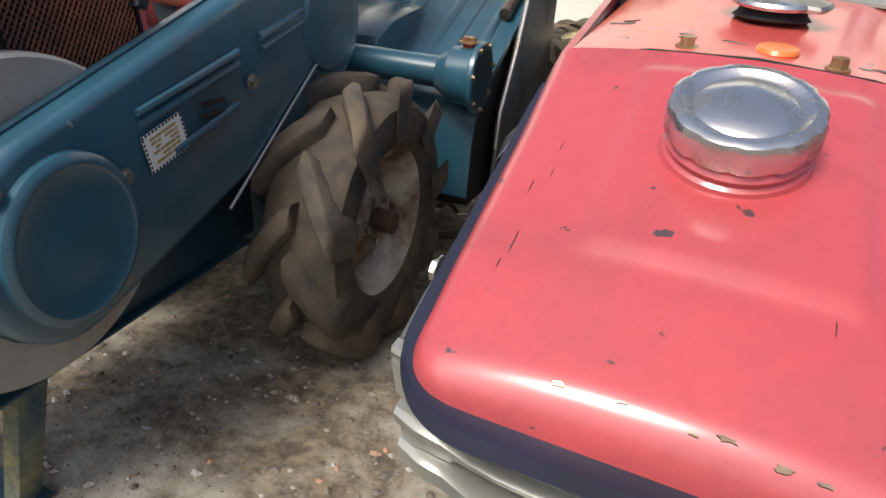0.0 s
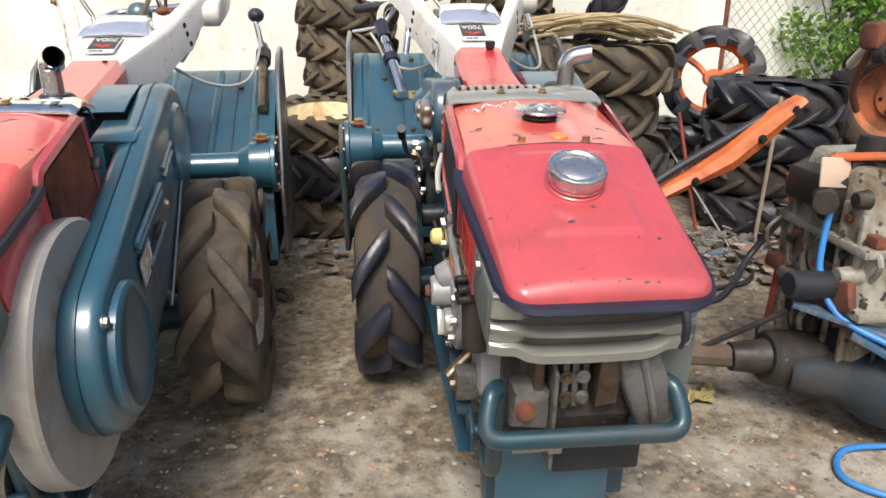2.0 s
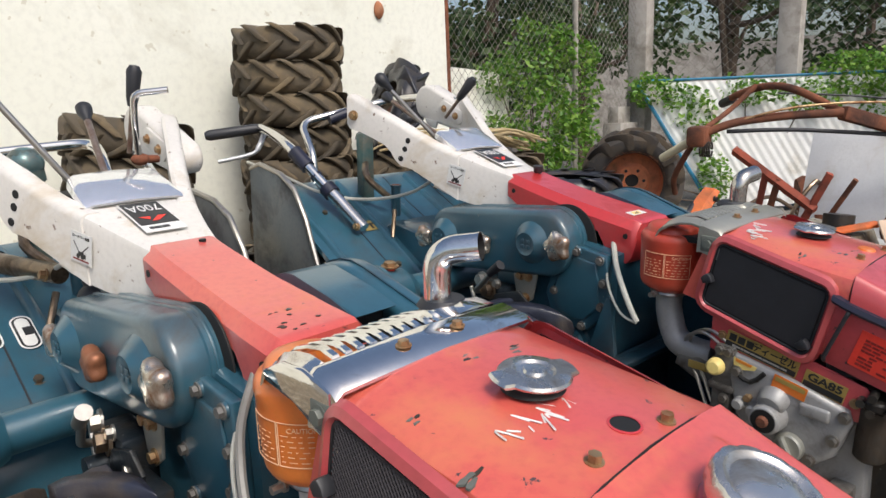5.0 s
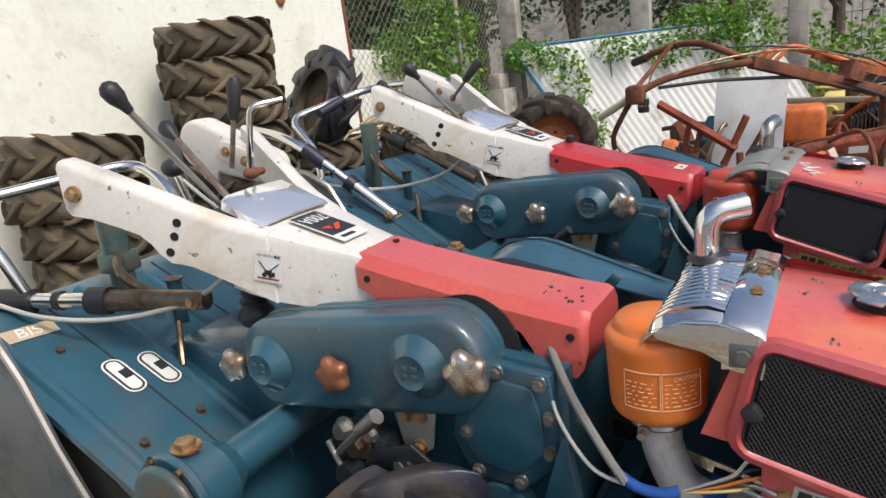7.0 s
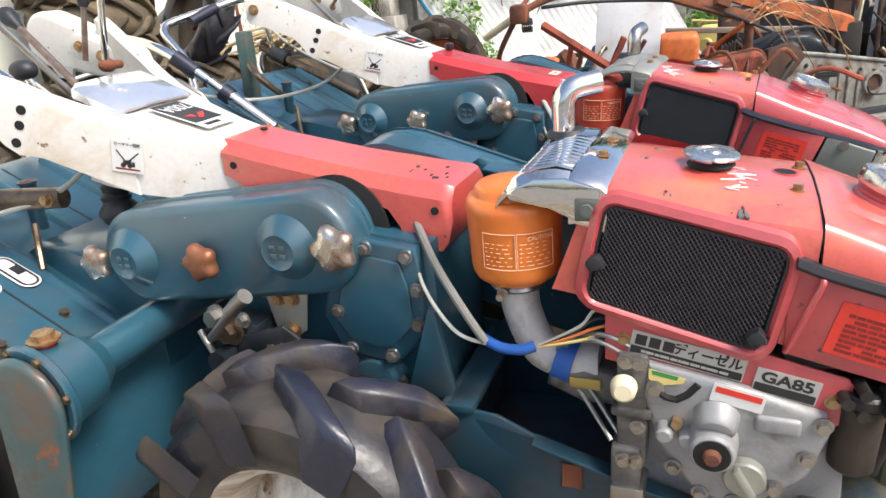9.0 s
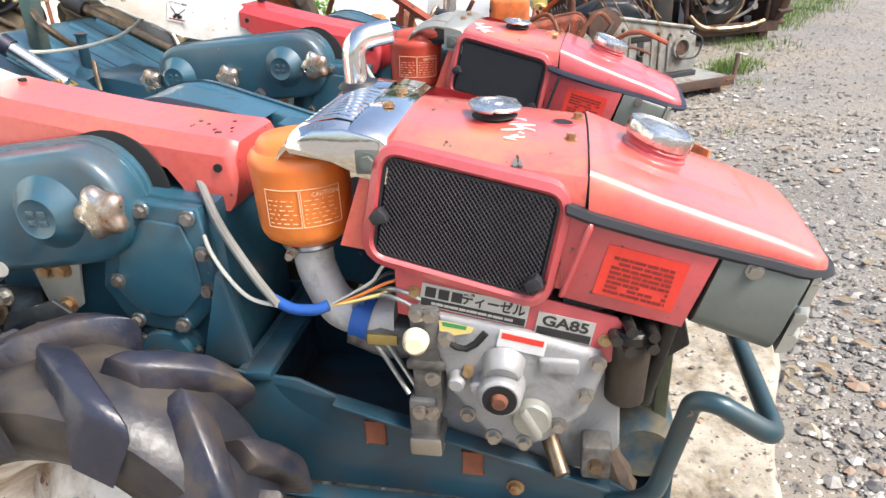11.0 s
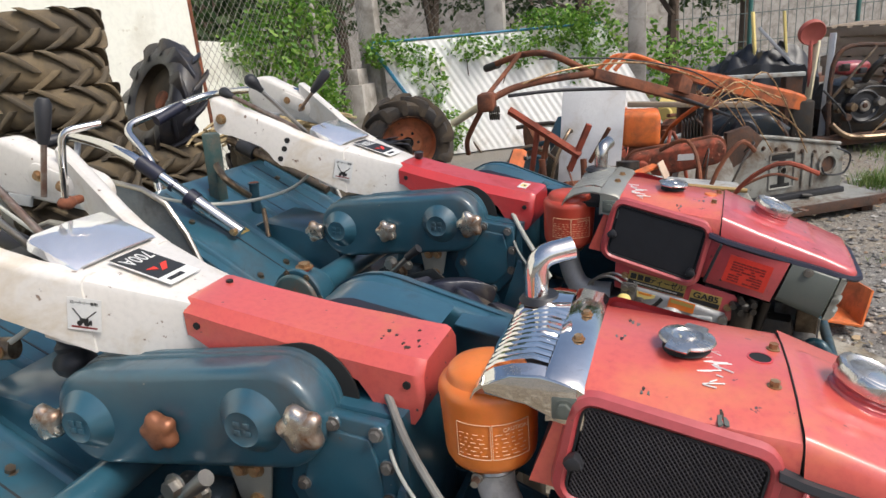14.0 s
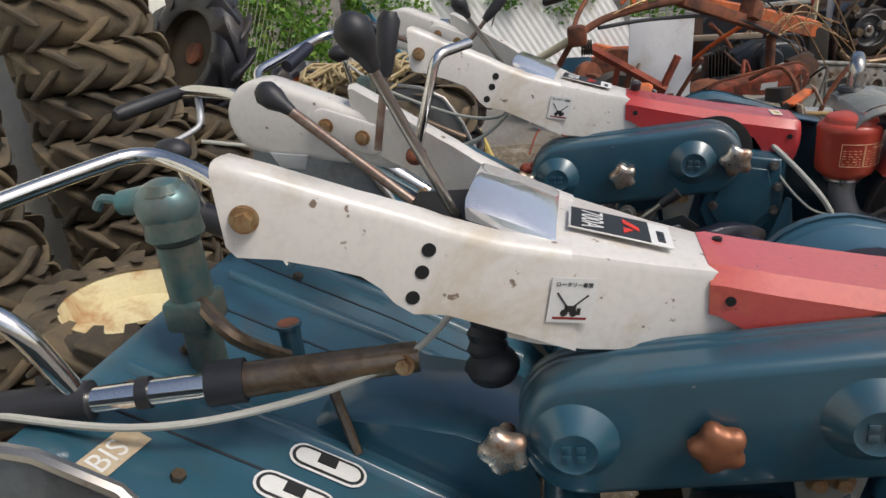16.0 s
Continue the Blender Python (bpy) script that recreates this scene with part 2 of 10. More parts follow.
GREY_CABLE = mat("grey_cable", (0.45, 0.45, 0.40), (0.38, 0.38, 0.34), 0.5, bump=0.05)


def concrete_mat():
    """Pale broken concrete with patches of dirt and oil; the brown covers more towards +y."""
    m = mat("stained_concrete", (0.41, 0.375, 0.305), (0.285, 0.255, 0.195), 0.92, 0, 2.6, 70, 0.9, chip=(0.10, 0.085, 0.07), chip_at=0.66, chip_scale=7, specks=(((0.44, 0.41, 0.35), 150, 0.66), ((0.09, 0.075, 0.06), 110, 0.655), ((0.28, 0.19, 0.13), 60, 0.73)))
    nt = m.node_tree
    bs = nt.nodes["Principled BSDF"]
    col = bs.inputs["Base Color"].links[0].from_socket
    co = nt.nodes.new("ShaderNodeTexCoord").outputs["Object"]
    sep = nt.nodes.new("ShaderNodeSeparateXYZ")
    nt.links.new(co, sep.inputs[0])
    # Brown cover rises with y, from 0.75 to 1.70.
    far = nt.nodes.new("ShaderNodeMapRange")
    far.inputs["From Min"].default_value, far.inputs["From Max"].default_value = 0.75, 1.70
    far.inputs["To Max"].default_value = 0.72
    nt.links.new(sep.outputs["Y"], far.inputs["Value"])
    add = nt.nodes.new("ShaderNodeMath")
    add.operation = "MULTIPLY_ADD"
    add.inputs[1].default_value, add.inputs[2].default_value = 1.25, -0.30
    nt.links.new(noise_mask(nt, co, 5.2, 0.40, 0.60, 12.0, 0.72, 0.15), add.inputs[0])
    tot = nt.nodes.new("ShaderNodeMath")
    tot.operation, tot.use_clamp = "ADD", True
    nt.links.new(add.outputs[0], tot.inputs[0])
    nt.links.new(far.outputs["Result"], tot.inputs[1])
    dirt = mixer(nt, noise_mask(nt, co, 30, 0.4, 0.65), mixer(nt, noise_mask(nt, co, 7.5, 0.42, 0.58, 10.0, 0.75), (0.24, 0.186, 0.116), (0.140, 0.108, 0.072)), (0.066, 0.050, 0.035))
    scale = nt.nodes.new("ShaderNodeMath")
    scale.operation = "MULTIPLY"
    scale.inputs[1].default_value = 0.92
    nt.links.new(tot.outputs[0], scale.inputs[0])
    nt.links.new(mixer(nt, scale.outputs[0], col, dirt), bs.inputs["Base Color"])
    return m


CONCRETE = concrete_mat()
GRAVEL = mat("gravel_road", (0.215, 0.203, 0.182), (0.150, 0.141, 0.126), 0.95, 0, 1.4, 60, 1.0, dirt=(0.25, 0.215, 0.165), dirt_at=0.57, dirt_scale=0.7, chip=(0.085, 0.078, 0.07), chip_at=0.60, chip_scale=55, specks=(((0.40, 0.385, 0.35), 80, 0.63), ((0.045, 0.04, 0.038), 130, 0.60), ((0.30, 0.21, 0.14), 45, 0.72)))
WALL = mat("lime_washed_wall", (0.80, 0.80, 0.715), (0.755, 0.76, 0.665), 0.9, 0, 0.9, 25, 0.2, dirt=(0.55, 0.53, 0.44), dirt_at=0.64, dirt_scale=1.6, specks=(((0.62, 0.60, 0.50), 14, 0.66),))
SHEET = mat("white_corrugated_sheet", (0.82, 0.82, 0.80), (0.76, 0.76, 0.73), 0.6, 0.0, 3, 60, 0.15, dirt=(0.42, 0.37, 0.28), dirt_at=0.62, dirt_scale=2.2, chip=(0.22, 0.12, 0.06), chip_at=0.72, chip_scale=9)
WIRE = mat("galvanised_wire", (0.32, 0.31, 0.28), (0.25, 0.22, 0.18), 0.5, 0.7, 20, 100, 0.05)
POST = mat("weathered_concrete_post", (0.45, 0.42, 0.38), (0.36, 0.33, 0.3), 0.9, 0, 4, 60, 0.4, dirt=(0.22, 0.2, 0.17), dirt_at=0.55)
BARK = mat("bark", (0.12, 0.085, 0.06), (0.08, 0.06, 0.045), 0.9, 0, 10, 80, 0.6)
BRICK = mat("orange_brick", (0.42, 0.17, 0.08), (0.33, 0.13, 0.07), 0.9, 0, 10, 80, 0.4, dirt=(0.25, 0.2, 0.14), dirt_at=0.6, vary=0.15)
WOOD = mat("weathered_wood", (0.30, 0.24, 0.18), (0.22, 0.17, 0.12), 0.85, 0, 6, 90, 0.4)
STRAW = mat("dry_straw", (0.42, 0.33, 0.18), (0.32, 0.24, 0.12), 0.8, 0, 20, 90, 0.2)
CARD = mat("pale_card", (0.56, 0.42, 0.31), (0.48, 0.35, 0.26), 0.7, bump=0.05)
ALU = mat("dull_sheet_metal", (0.50, 0.51, 0.52), (0.42, 0.43, 0.45), 0.45, 0.5, 4, 90, 0.1, dirt=(0.35, 0.3, 0.25), dirt_at=0.66, dirt_scale=4)
MOWER_GREY = mat("pale_grey_enamel", (0.46, 0.47, 0.45), (0.4, 0.41, 0.39), 0.45, 0.1, 5, 90, 0.08, dirt=(0.22, 0.16, 0.1), dirt_at=0.6, dirt_scale=6)
CLOTH_Y = mat("yellow_rag", (0.34, 0.28, 0.10), (0.24, 0.20, 0.085), 0.9, 0, 30, 150, 0.4)
MUD = mat("dry_mud", (0.16, 0.115, 0.08), (0.11, 0.08, 0.055), 0.95, 0, 6, 70, 0.8, dirt=(0.07, 0.05, 0.04), dirt_at=0.55)
ASPHALT = mat("grey_asphalt", (0.16, 0.16, 0.16), (0.13, 0.13, 0.13), 0.9, 0, 3, 60, 0.3)
GREY_OLD = mat("weathered_grey_casting", (0.30, 0.30, 0.27), (0.20, 0.20, 0.18), 0.6, 0.15, 7, 90, 0.3, dirt=(0.12, 0.075, 0.045), dirt_at=0.56, dirt_scale=6, chip=(0.06, 0.045, 0.035), chip_at=0.64, chip_scale=14)
IRON_DARK = mat("dark_rusted_iron", (0.085, 0.045, 0.03), (0.045, 0.032, 0.026), 0.75, 0.2, 12, 100, 0.5, dirt=(0.16, 0.065, 0.03), dirt_at=0.60, dirt_scale=10)
LEAF = leaf_mat("leaf_green", (0.06, 0.16, 0.020), (0.13, 0.29, 0.034), (0.26, 0.41, 0.065))
LEAF_DARK = leaf_mat("leaf_dark", (0.022, 0.05, 0.014), (0.04, 0.08, 0.02), (0.08, 0.12, 0.035))
GRASS = leaf_mat("grass_green", (0.06, 0.14, 0.02), (0.12, 0.2, 0.04), (0.22, 0.25, 0.08))


# ---- mesh helpers ----
def B():
    return bmesh.new()


def xf(bm, verts, m):
    if m is not None:
        bmesh.ops.transform(bm, matrix=m, verts=verts)


def bevel(bm, edges, r, seg=2):
    if r > 0:
        bmesh.ops.bevel(bm, geom=edges, offset=r, segments=seg, affect="EDGES", profile=0.5, clamp_overlap=True)


def box(bm, x0, x1, y0, y1, z0, z1, bev=0.0, m=None, seg=2):
    g = bmesh.ops.create_cube(bm, size=1.0)["verts"]
    for v in g:
        v.co = Vector(((x0 + x1) / 2 + v.co.x * (x1 - x0), (y0 + y1) / 2 + v.co.y * (y1 - y0), (z0 + z1) / 2 + v.co.z * (z1 - z0)))
    xf(bm, g, m)
    bevel(bm, list({e for v in g for e in v.link_edges}), bev, seg)


def prism(bm, pts, a, b, axis="x", bev=0.0, seg=2, m=None):
    """A polygon in the two other axes, drawn out from a to b."""
    def put(u, v, w):
        return {"x": (w, u, v), "y": (u, w, v), "z": (u, v, w)}[axis]
    lo = [bm.verts.new(put(u, v, a)) for u, v in pts]
    hi = [bm.verts.new(put(u, v, b)) for u, v in pts]
    n = len(pts)
    f = [bm.faces.new(lo), bm.faces.new(hi[::-1])] + [bm.faces.new((lo[i], hi[i], hi[(i + 1) % n], lo[(i + 1) % n])) for i in range(n)]
    xf(bm, lo + hi, m)
    if bev:
        bmesh.ops.recalc_face_normals(bm, faces=f)
        bevel(bm, list({e for q in f[:2] for e in q.edges}), bev, seg)


def loft(bm, rings, caps=True, closed=True):
    vs = [[bm.verts.new(p) for p in r] for r in rings]
    n = len(rings[0])
    for a, b in zip(vs, vs[1:]):
        for i in range(n if closed else n - 1):
            bm.faces.new((a[i], a[(i + 1) % n], b[(i + 1) % n], b[i]))
    if caps:
        bm.faces.new(vs[0][::-1])
        bm.faces.new(vs[-1])
    return vs


def smooth_path(pts, k=5):
    """A curve through the points."""
    p = [Vector(q) for q in pts]
    if len(p) < 3:
        return p
    out = []
    for i in range(len(p) - 1):
        a, b, c, d = p[max(i - 1, 0)], p[i], p[i + 1], p[min(i + 2, len(p) - 1)]
        for j in range(k):
            t = j / k
            out.append(0.5 * ((2 * b) + (c - a) * t + (2 * a - 5 * b + 4 * c - d) * t * t + (3 * b - a - 3 * c + d) * t ** 3))
    return out + [p[-1]]


def round_path(pts, r=0.04, k=4):
    """Straight stretches with rounded corners."""
    p = [Vector(q) for q in pts]
    out = [p[0]]
    for a, b, c in zip(p, p[1:], p[2:]):
        d = min(r, (a - b).length * 0.48, (c - b).length * 0.48)
        s, e = b + (a - b).normalized() * d, b + (c - b).normalized() * d
        out += [(s * (1 - t) ** 2 + b * 2 * t * (1 - t) + e * t * t) for t in (j / k for j in range(k + 1))]
    return out + [p[-1]]


def tube(bm, path, r, seg=10, caps=True):
    p = [Vector(q) for q in path]
    rad = r if isinstance(r, (list, tuple)) else [r] * len(p)
    up = Vector((0.13, 0.21, 1)).normalized()
    rings = []
    for i, q in enumerate(p):
        d = (p[min(i + 1, len(p) - 1)] - p[max(i - 1, 0)]).normalized()
        s = d.cross(up)
        if s.length < 0.05:
            s = d.cross(Vector((1, 0, 0)))
        s.normalize()
        u = s.cross(d).normalized()
        up = u
        rings.append([q + (s * math.cos(k * math.tau / seg) + u * math.sin(k * math.tau / seg)) * rad[i] for k in range(seg)])
    loft(bm, rings, caps)


def cyl(bm, p0, p1, r0, r1=None, seg=20, bev=0.0):
    a, b = Vector(p0), Vector(p1)
    r1 = r0 if r1 is None else r1
    if bev:
        d = (b - a).normalized() * bev
        tube(bm, [a, a + d, b - d, b], [r0 - bev, r0, r1, r1 - bev], seg)
    else:
        tube(bm, [a, b], [r0, r1], seg)


def lathe(bm, prof, m=None, seg=28, caps=True):
    """A profile of (radius, height) turned about z."""
    rings = [[(r * math.cos(k * math.tau / seg), r * math.sin(k * math.tau / seg), z) for k in range(seg)] for r, z in prof]
    vs = loft(bm, rings, caps)
    xf(bm, [v for r in vs for v in r], m)


def ball(bm, c, r, sc=(1, 1, 1), m=None, u=14, v=10):
    g = bmesh.ops.create_uvsphere(bm, u_segments=u, v_segments=v, radius=r)["verts"]
    for q in g:
        q.co = Vector((q.co.x * sc[0], q.co.y * sc[1], q.co.z * sc[2]))
    xf(bm, g, m)
    for q in g:
        q.co += Vector(c)


def hexbolt(bm, p, d, r=0.009, h=0.008):
    p, d = Vector(p), Vector(d).normalized()
    cyl(bm, p, p + d * h * 0.25, r * 1.45, seg=12)
    cyl(bm, p + d * h * 0.25, p + d * h, r, seg=6)


def mesh_of(bm, name, material, angle=38):
    bmesh.ops.recalc_face_normals(bm, faces=bm.faces)
    me = bpy.data.meshes.new(name)
    bm.to_mesh(me)
    bm.free()
    me.materials.append(material)
    me.shade_smooth()
    me.set_sharp_from_angle(angle=radians(angle))
    return me


def part(name, bm, material, parent, label="", m=None):
    ob = new(name, mesh_of(bm, name, material))
    ob.parent = parent
    if m is not None:
        ob.matrix_basis = m
    return tagged(ob, label)


def thing(name, bm, material, label, category, group="", m=None, kind=""):
    ob = new(name, mesh_of(bm, name, material))
    if m is not None:
        ob.matrix_basis = m
    return tagged(ob, label, category, group, kind)


def holder(name, m, label, category, group="", kind=""):
    e = new(name)
    e.empty_display_size = 0.1
    e.matrix_basis = m
    return tagged(e, label, category, group, kind)


def lettering(name, text, size, material, parent, m, label="", bold=0.0):
    """Flat letters of the built-in font, 0.6 mm thick."""
    cu = bpy.data.curves.new(name, "FONT")
    cu.body, cu.size, cu.extrude, cu.align_x, cu.align_y = text, size, 0.0003, "CENTER", "CENTER"
    cu.offset = bold
    tmp = bpy.data.objects.new(name, cu)
    scene.collection.objects.link(tmp)
    me = bpy.data.meshes.new_from_object(tmp.evaluated_get(bpy.context.evaluated_depsgraph_get()))
    bpy.data.objects.remove(tmp)
    me.materials.clear()
    me.materials.append(material)
    ob = new(name, me)
    ob.parent, ob.matrix_basis = parent, m
    return tagged(ob, label)


def bars(bm, w, h, rows, seed, fill=0.75, thick=0.0005, cols=1, gap=0.0):
    """Plain bars, in place of small print, on a w by h field in the x-y plane, centred."""
    r = random.Random(seed)
    for c in range(cols):
        cx = -w / 2 + (c + 0.5) * w / cols
        cw = w / cols * 0.86
        for i in range(rows):
            y = h / 2 - (i + 0.5) * h / rows
            x = cx - cw / 2
            while x < cx + cw / 2 - 0.002:
                l = min(r.uniform(0.25, 0.9) * h / rows * 3, cx + cw / 2 - x)
                if r.random() < fill + 0.15:
                    box(bm, x, x + l * 0.88, y - h / rows * 0.3, y + h / rows * 0.3, 0, thick)
                x += l


def on_side(x, y, z, lean=0.0):
    """Local x to the front (-y), local y up, facing -x: for plates on the right-hand side."""
    return Matrix(((0, 0, -1, x), (-1, 0, 0, y), (0, 1, 0, z), (0, 0, 0, 1))) @ pose(0, 0, 0, 0, 0, lean)


# ---- power tillers ----
def tyre_casing(bm, R=0.31, w=0.17, rim=0.18, lug_h=0.03, soft=0.0):
    """The casing of a farm tyre about x, centred."""
    rc = R - lug_h
    prof = [(rim, -w * 0.40), (rim + 0.012, -w * 0.46), (rim + (rc - rim) * 0.5, -w * 0.52), (rc - 0.02 - soft, -w * 0.49), (rc - 0.004 - soft * 0.4, -w * 0.38), (rc, -w * 0.18),
            (rc + 0.001, 0), (rc, w * 0.18), (rc - 0.004 - soft * 0.4, w * 0.38), (rc - 0.02 - soft, w * 0.49), (rim + (rc - rim) * 0.5, w * 0.52), (rim + 0.012, w * 0.46), (rim, w * 0.40),
            (rim + 0.02, w * 0.36), (rc - 0.03, w * 0.40), (rc - 0.022, 0), (rc - 0.03, -w * 0.40), (rim + 0.02, -w * 0.36)]
    seg, n = 44, len(prof)
    vs = [[bm.verts.new((x, r * math.cos(k * math.tau / seg), r * math.sin(k * math.tau / seg))) for r, x in prof] for k in range(seg)]
    for k in range(seg):
        a, b = vs[k], vs[(k + 1) % seg]
        for i in range(n):
            bm.faces.new((a[i], a[(i + 1) % n], b[(i + 1) % n], b[i]))


def lug_bar(bm, side, R, w, lug_h, lug_w):
    """One slanted tread bar, at the top of the tyre."""
    rc = R - lug_h
    rows = []
    for j, (x, da, top) in enumerate(((-0.02, -0.02, 0.86), (0.10, 0.05, 1.0), (0.30, 0.20, 1.0), (0.46, 0.34, 0.97), (0.54, 0.43, 0.82), (0.565, 0.47, 0.3))):
        half = lug_w * (0.8 if j == 0 else 1.0) / R / 2
        base = rc - 0.010 if j < 3 else rc - 0.024 * (j - 2) - 0.01
        ring = []
        for rr, ww in ((base, 1.35), (base, -1.35), (rc + lug_h * top * 0.9, -0.92), (rc + lug_h * top, -0.7), (rc + lug_h * top, 0.7), (rc + lug_h * top * 0.9, 0.92)):
            t = da + half * ww
            ring.append((side * x * w, rr * math.cos(t), rr * math.sin(t)))
        rows.append(ring)
    loft(bm, rows)


LUGS = {}


def add_lugs(parent, material, R, w, lug_h, lug_w, count):
    """Tread bars round a tyre, one object each."""
    for side in (-1, 1):
        key = (R, w, lug_h, lug_w, side, material.name)
        if key not in LUGS:
            bm = B()
            lug_bar(bm, side, R, w, lug_h, lug_w)
            LUGS[key] = mesh_of(bm, "tread_bar", material, 62)
        for k in range(count):
            ob = new("tread_bar", LUGS[key])
            ob.parent = parent
            ob.matrix_basis = Matrix.Rotation((k + (0.5 if side > 0 else 0)) * math.tau / count, 4, "X")


def wheel_parts(parent, x, side, rim_mat, tyre_mat, spin=0.0, R=0.308, w=0.165, rim=0.160):
    """Wheel at the axle end; side -1 looks to -x."""
    m = Matrix.Translation((x, 0.862, R)) @ Matrix.Rotation(spin, 4, "X")
    bm = B()
    tyre_casing(bm, R, w, rim, 0.036)
    wheel = part("wheel", bm, tyre_mat, parent, "cleated black tyre caked in dry mud", m)
    add_lugs(wheel, TYRE_MUDDY if tyre_mat is TYRE_MUDDY else TYRE_LUG, R, w, 0.036, 0.070, 9)
    bm = B()
    o = w * 0.40
    lathe(bm, [(rim + 0.012, -o - 0.006), (rim + 0.014, -o), (rim - 0.004, -o + 0.004), (rim - 0.012, -o + 0.02), (rim - 0.03, 0.0), (rim - 0.012, o - 0.02), (rim - 0.004, o - 0.004), (rim + 0.014, o), (rim + 0.012, o + 0.006),
               (rim + 0.004, o + 0.004), (rim - 0.02, o - 0.018), (rim - 0.04, 0.0), (rim - 0.02, -o + 0.018), (rim + 0.004, -o - 0.004)], Matrix.Rotation(radians(90), 4, "Y"), 40, caps=False)
    # Dished disc between hub and rim.
    s = side
    prof = [(0.03, s * 0.035), (0.07, s * 0.035), (0.085, s * 0.02), (0.12, -s * 0.002), (rim - 0.03, 0.0), (rim - 0.03, -s * 0.006), (0.12, -s * 0.008), (0.085, s * 0.014), (0.07, s * 0.029), (0.03, s * 0.029)]
    lathe(bm, prof, Matrix.Rotation(radians(90), 4, "Y"), 40)
    part("rim", bm, rim_mat, wheel, "dirty white steel rim with rust stains")
    bm = B()
    cyl(bm, (s * 0.0, 0, 0), (s * 0.085, 0, 0), 0.028, 0.026, 18, 0.003)
    part("hub", bm, IRON_DARK, wheel, "dark rusty axle hub")
    for k in range(5):
        a = k * math.tau / 5
        bm = B()
        hexbolt(bm, (s * 0.035, 0.05 * math.cos(a), 0.05 * math.sin(a)), (s, 0, 0), 0.010, 0.014)
        part("wheel_nut", bm, STEEL, wheel)
    return wheel


def star_knob(parent, p, material, r=0.036, label=""):
    """Five-lobed hand knob looking to -x."""
    bm = B()
    ring = []
    for k in range(40):
        a = k * math.tau / 40
        ring.append((a, r * (0.885 + 0.115 * math.cos(5 * a))))
    rows = []
    for d, sc in ((0.0, 0.50), (-0.003, 0.80), (-0.009, 0.97), (-0.017, 1.0), (-0.024, 0.95), (-0.029, 0.78), (-0.031, 0.40), (-0.0305, 0.05)):
        rows.append([(p[0] + d, p[1] + q * sc * math.cos(a), p[2] + q * sc * math.sin(a)) for a, q in ring])
    loft(bm, rows)
    cyl(bm, (p[0] + 0.03, p[1], p[2]), (p[0], p[1], p[2]), 0.012, seg=12)
    return part("star_knob", bm, material, parent, label)


def hood_top(y):
    return 0.900 + 0.112 * y


# True stations along a tiller: drawn y, built y.
STATIONS = ((-0.345, -0.178), (-0.215, -0.048), (-0.10, 0.068), (0.0, 0.157), (0.15, 0.290), (0.32, 0.437), (0.432, 0.556), (0.575, 0.687), (0.716, 0.822), (1.0, 1.092), (1.172, 1.258), (1.275, 1.352), (1.364, 1.428), (1.548, 1.598), (1.775, 1.835))


def station(y):
    if y < STATIONS[0][0]:
        return y - STATIONS[0][0] + STATIONS[0][1]
    for (a, p), (b, q) in zip(STATIONS, STATIONS[1:]):
        if y <= b:
            return p + (q - p) * (y - a) / (b - a)
    return y - STATIONS[-1][0] + STATIONS[-1][1]


def built(p, d):
    """Where a drawn point stands: the engine sits a little to the left, everything over the axle lower by the tyres' squash."""
    aside = 0.018 * max(0.0, min(1.0, (0.575 - p.y) / 0.14))
    lift = 0.015 * max(0.0, min(1.0, -p.y / 0.25)) * max(0.0, min(1.0, (p.z - 0.45) / 0.12))
    return Vector((p.x + aside + d, station(p.y), p.z + lift - 0.075 * max(0.0, min(1.0, p.z / 0.3))))


def set_stations(T):
    """Long sheets follow the stations; round and short parts keep their shape and move whole."""
    def follow(ob, d):
        name = ob.name.split(".")[0]
        if name == "wheel":
            return
        d += {"name_panel": 0.016, "engine_block": 0.016}.get(name, 0.0)
        if ob.matrix_basis != Matrix.Identity(4):
            at = ob.matrix_basis.translation
            ob.matrix_basis = Matrix.Translation(built(at, d) - at) @ ob.matrix_basis
            return
        co = [v.co for v in ob.data.vertices]
        lo = Vector([min(c[k] for c in co) for k in range(3)])
        hi = Vector([max(c[k] for c in co) for k in range(3)])
        if hi.y - lo.y < 0.16 or name == "flywheel":
            mid = (lo + hi) / 2
            if lo.z < 0.2:
                for v in ob.data.vertices:
                    v.co = Vector((0, station(mid.y) - mid.y + v.co.y, 0)) + Vector((built(v.co, d).x, 0, built(v.co, d).z))
            else:
                move = built(mid, d) - mid
                for v in ob.data.vertices:
                    v.co += move
        else:
            for v in ob.data.vertices:
                v.co = built(v.co, d)
        for c in ob.children:
            follow(c, d)
    for ob in list(T.children):
        follow(ob, 0.0)


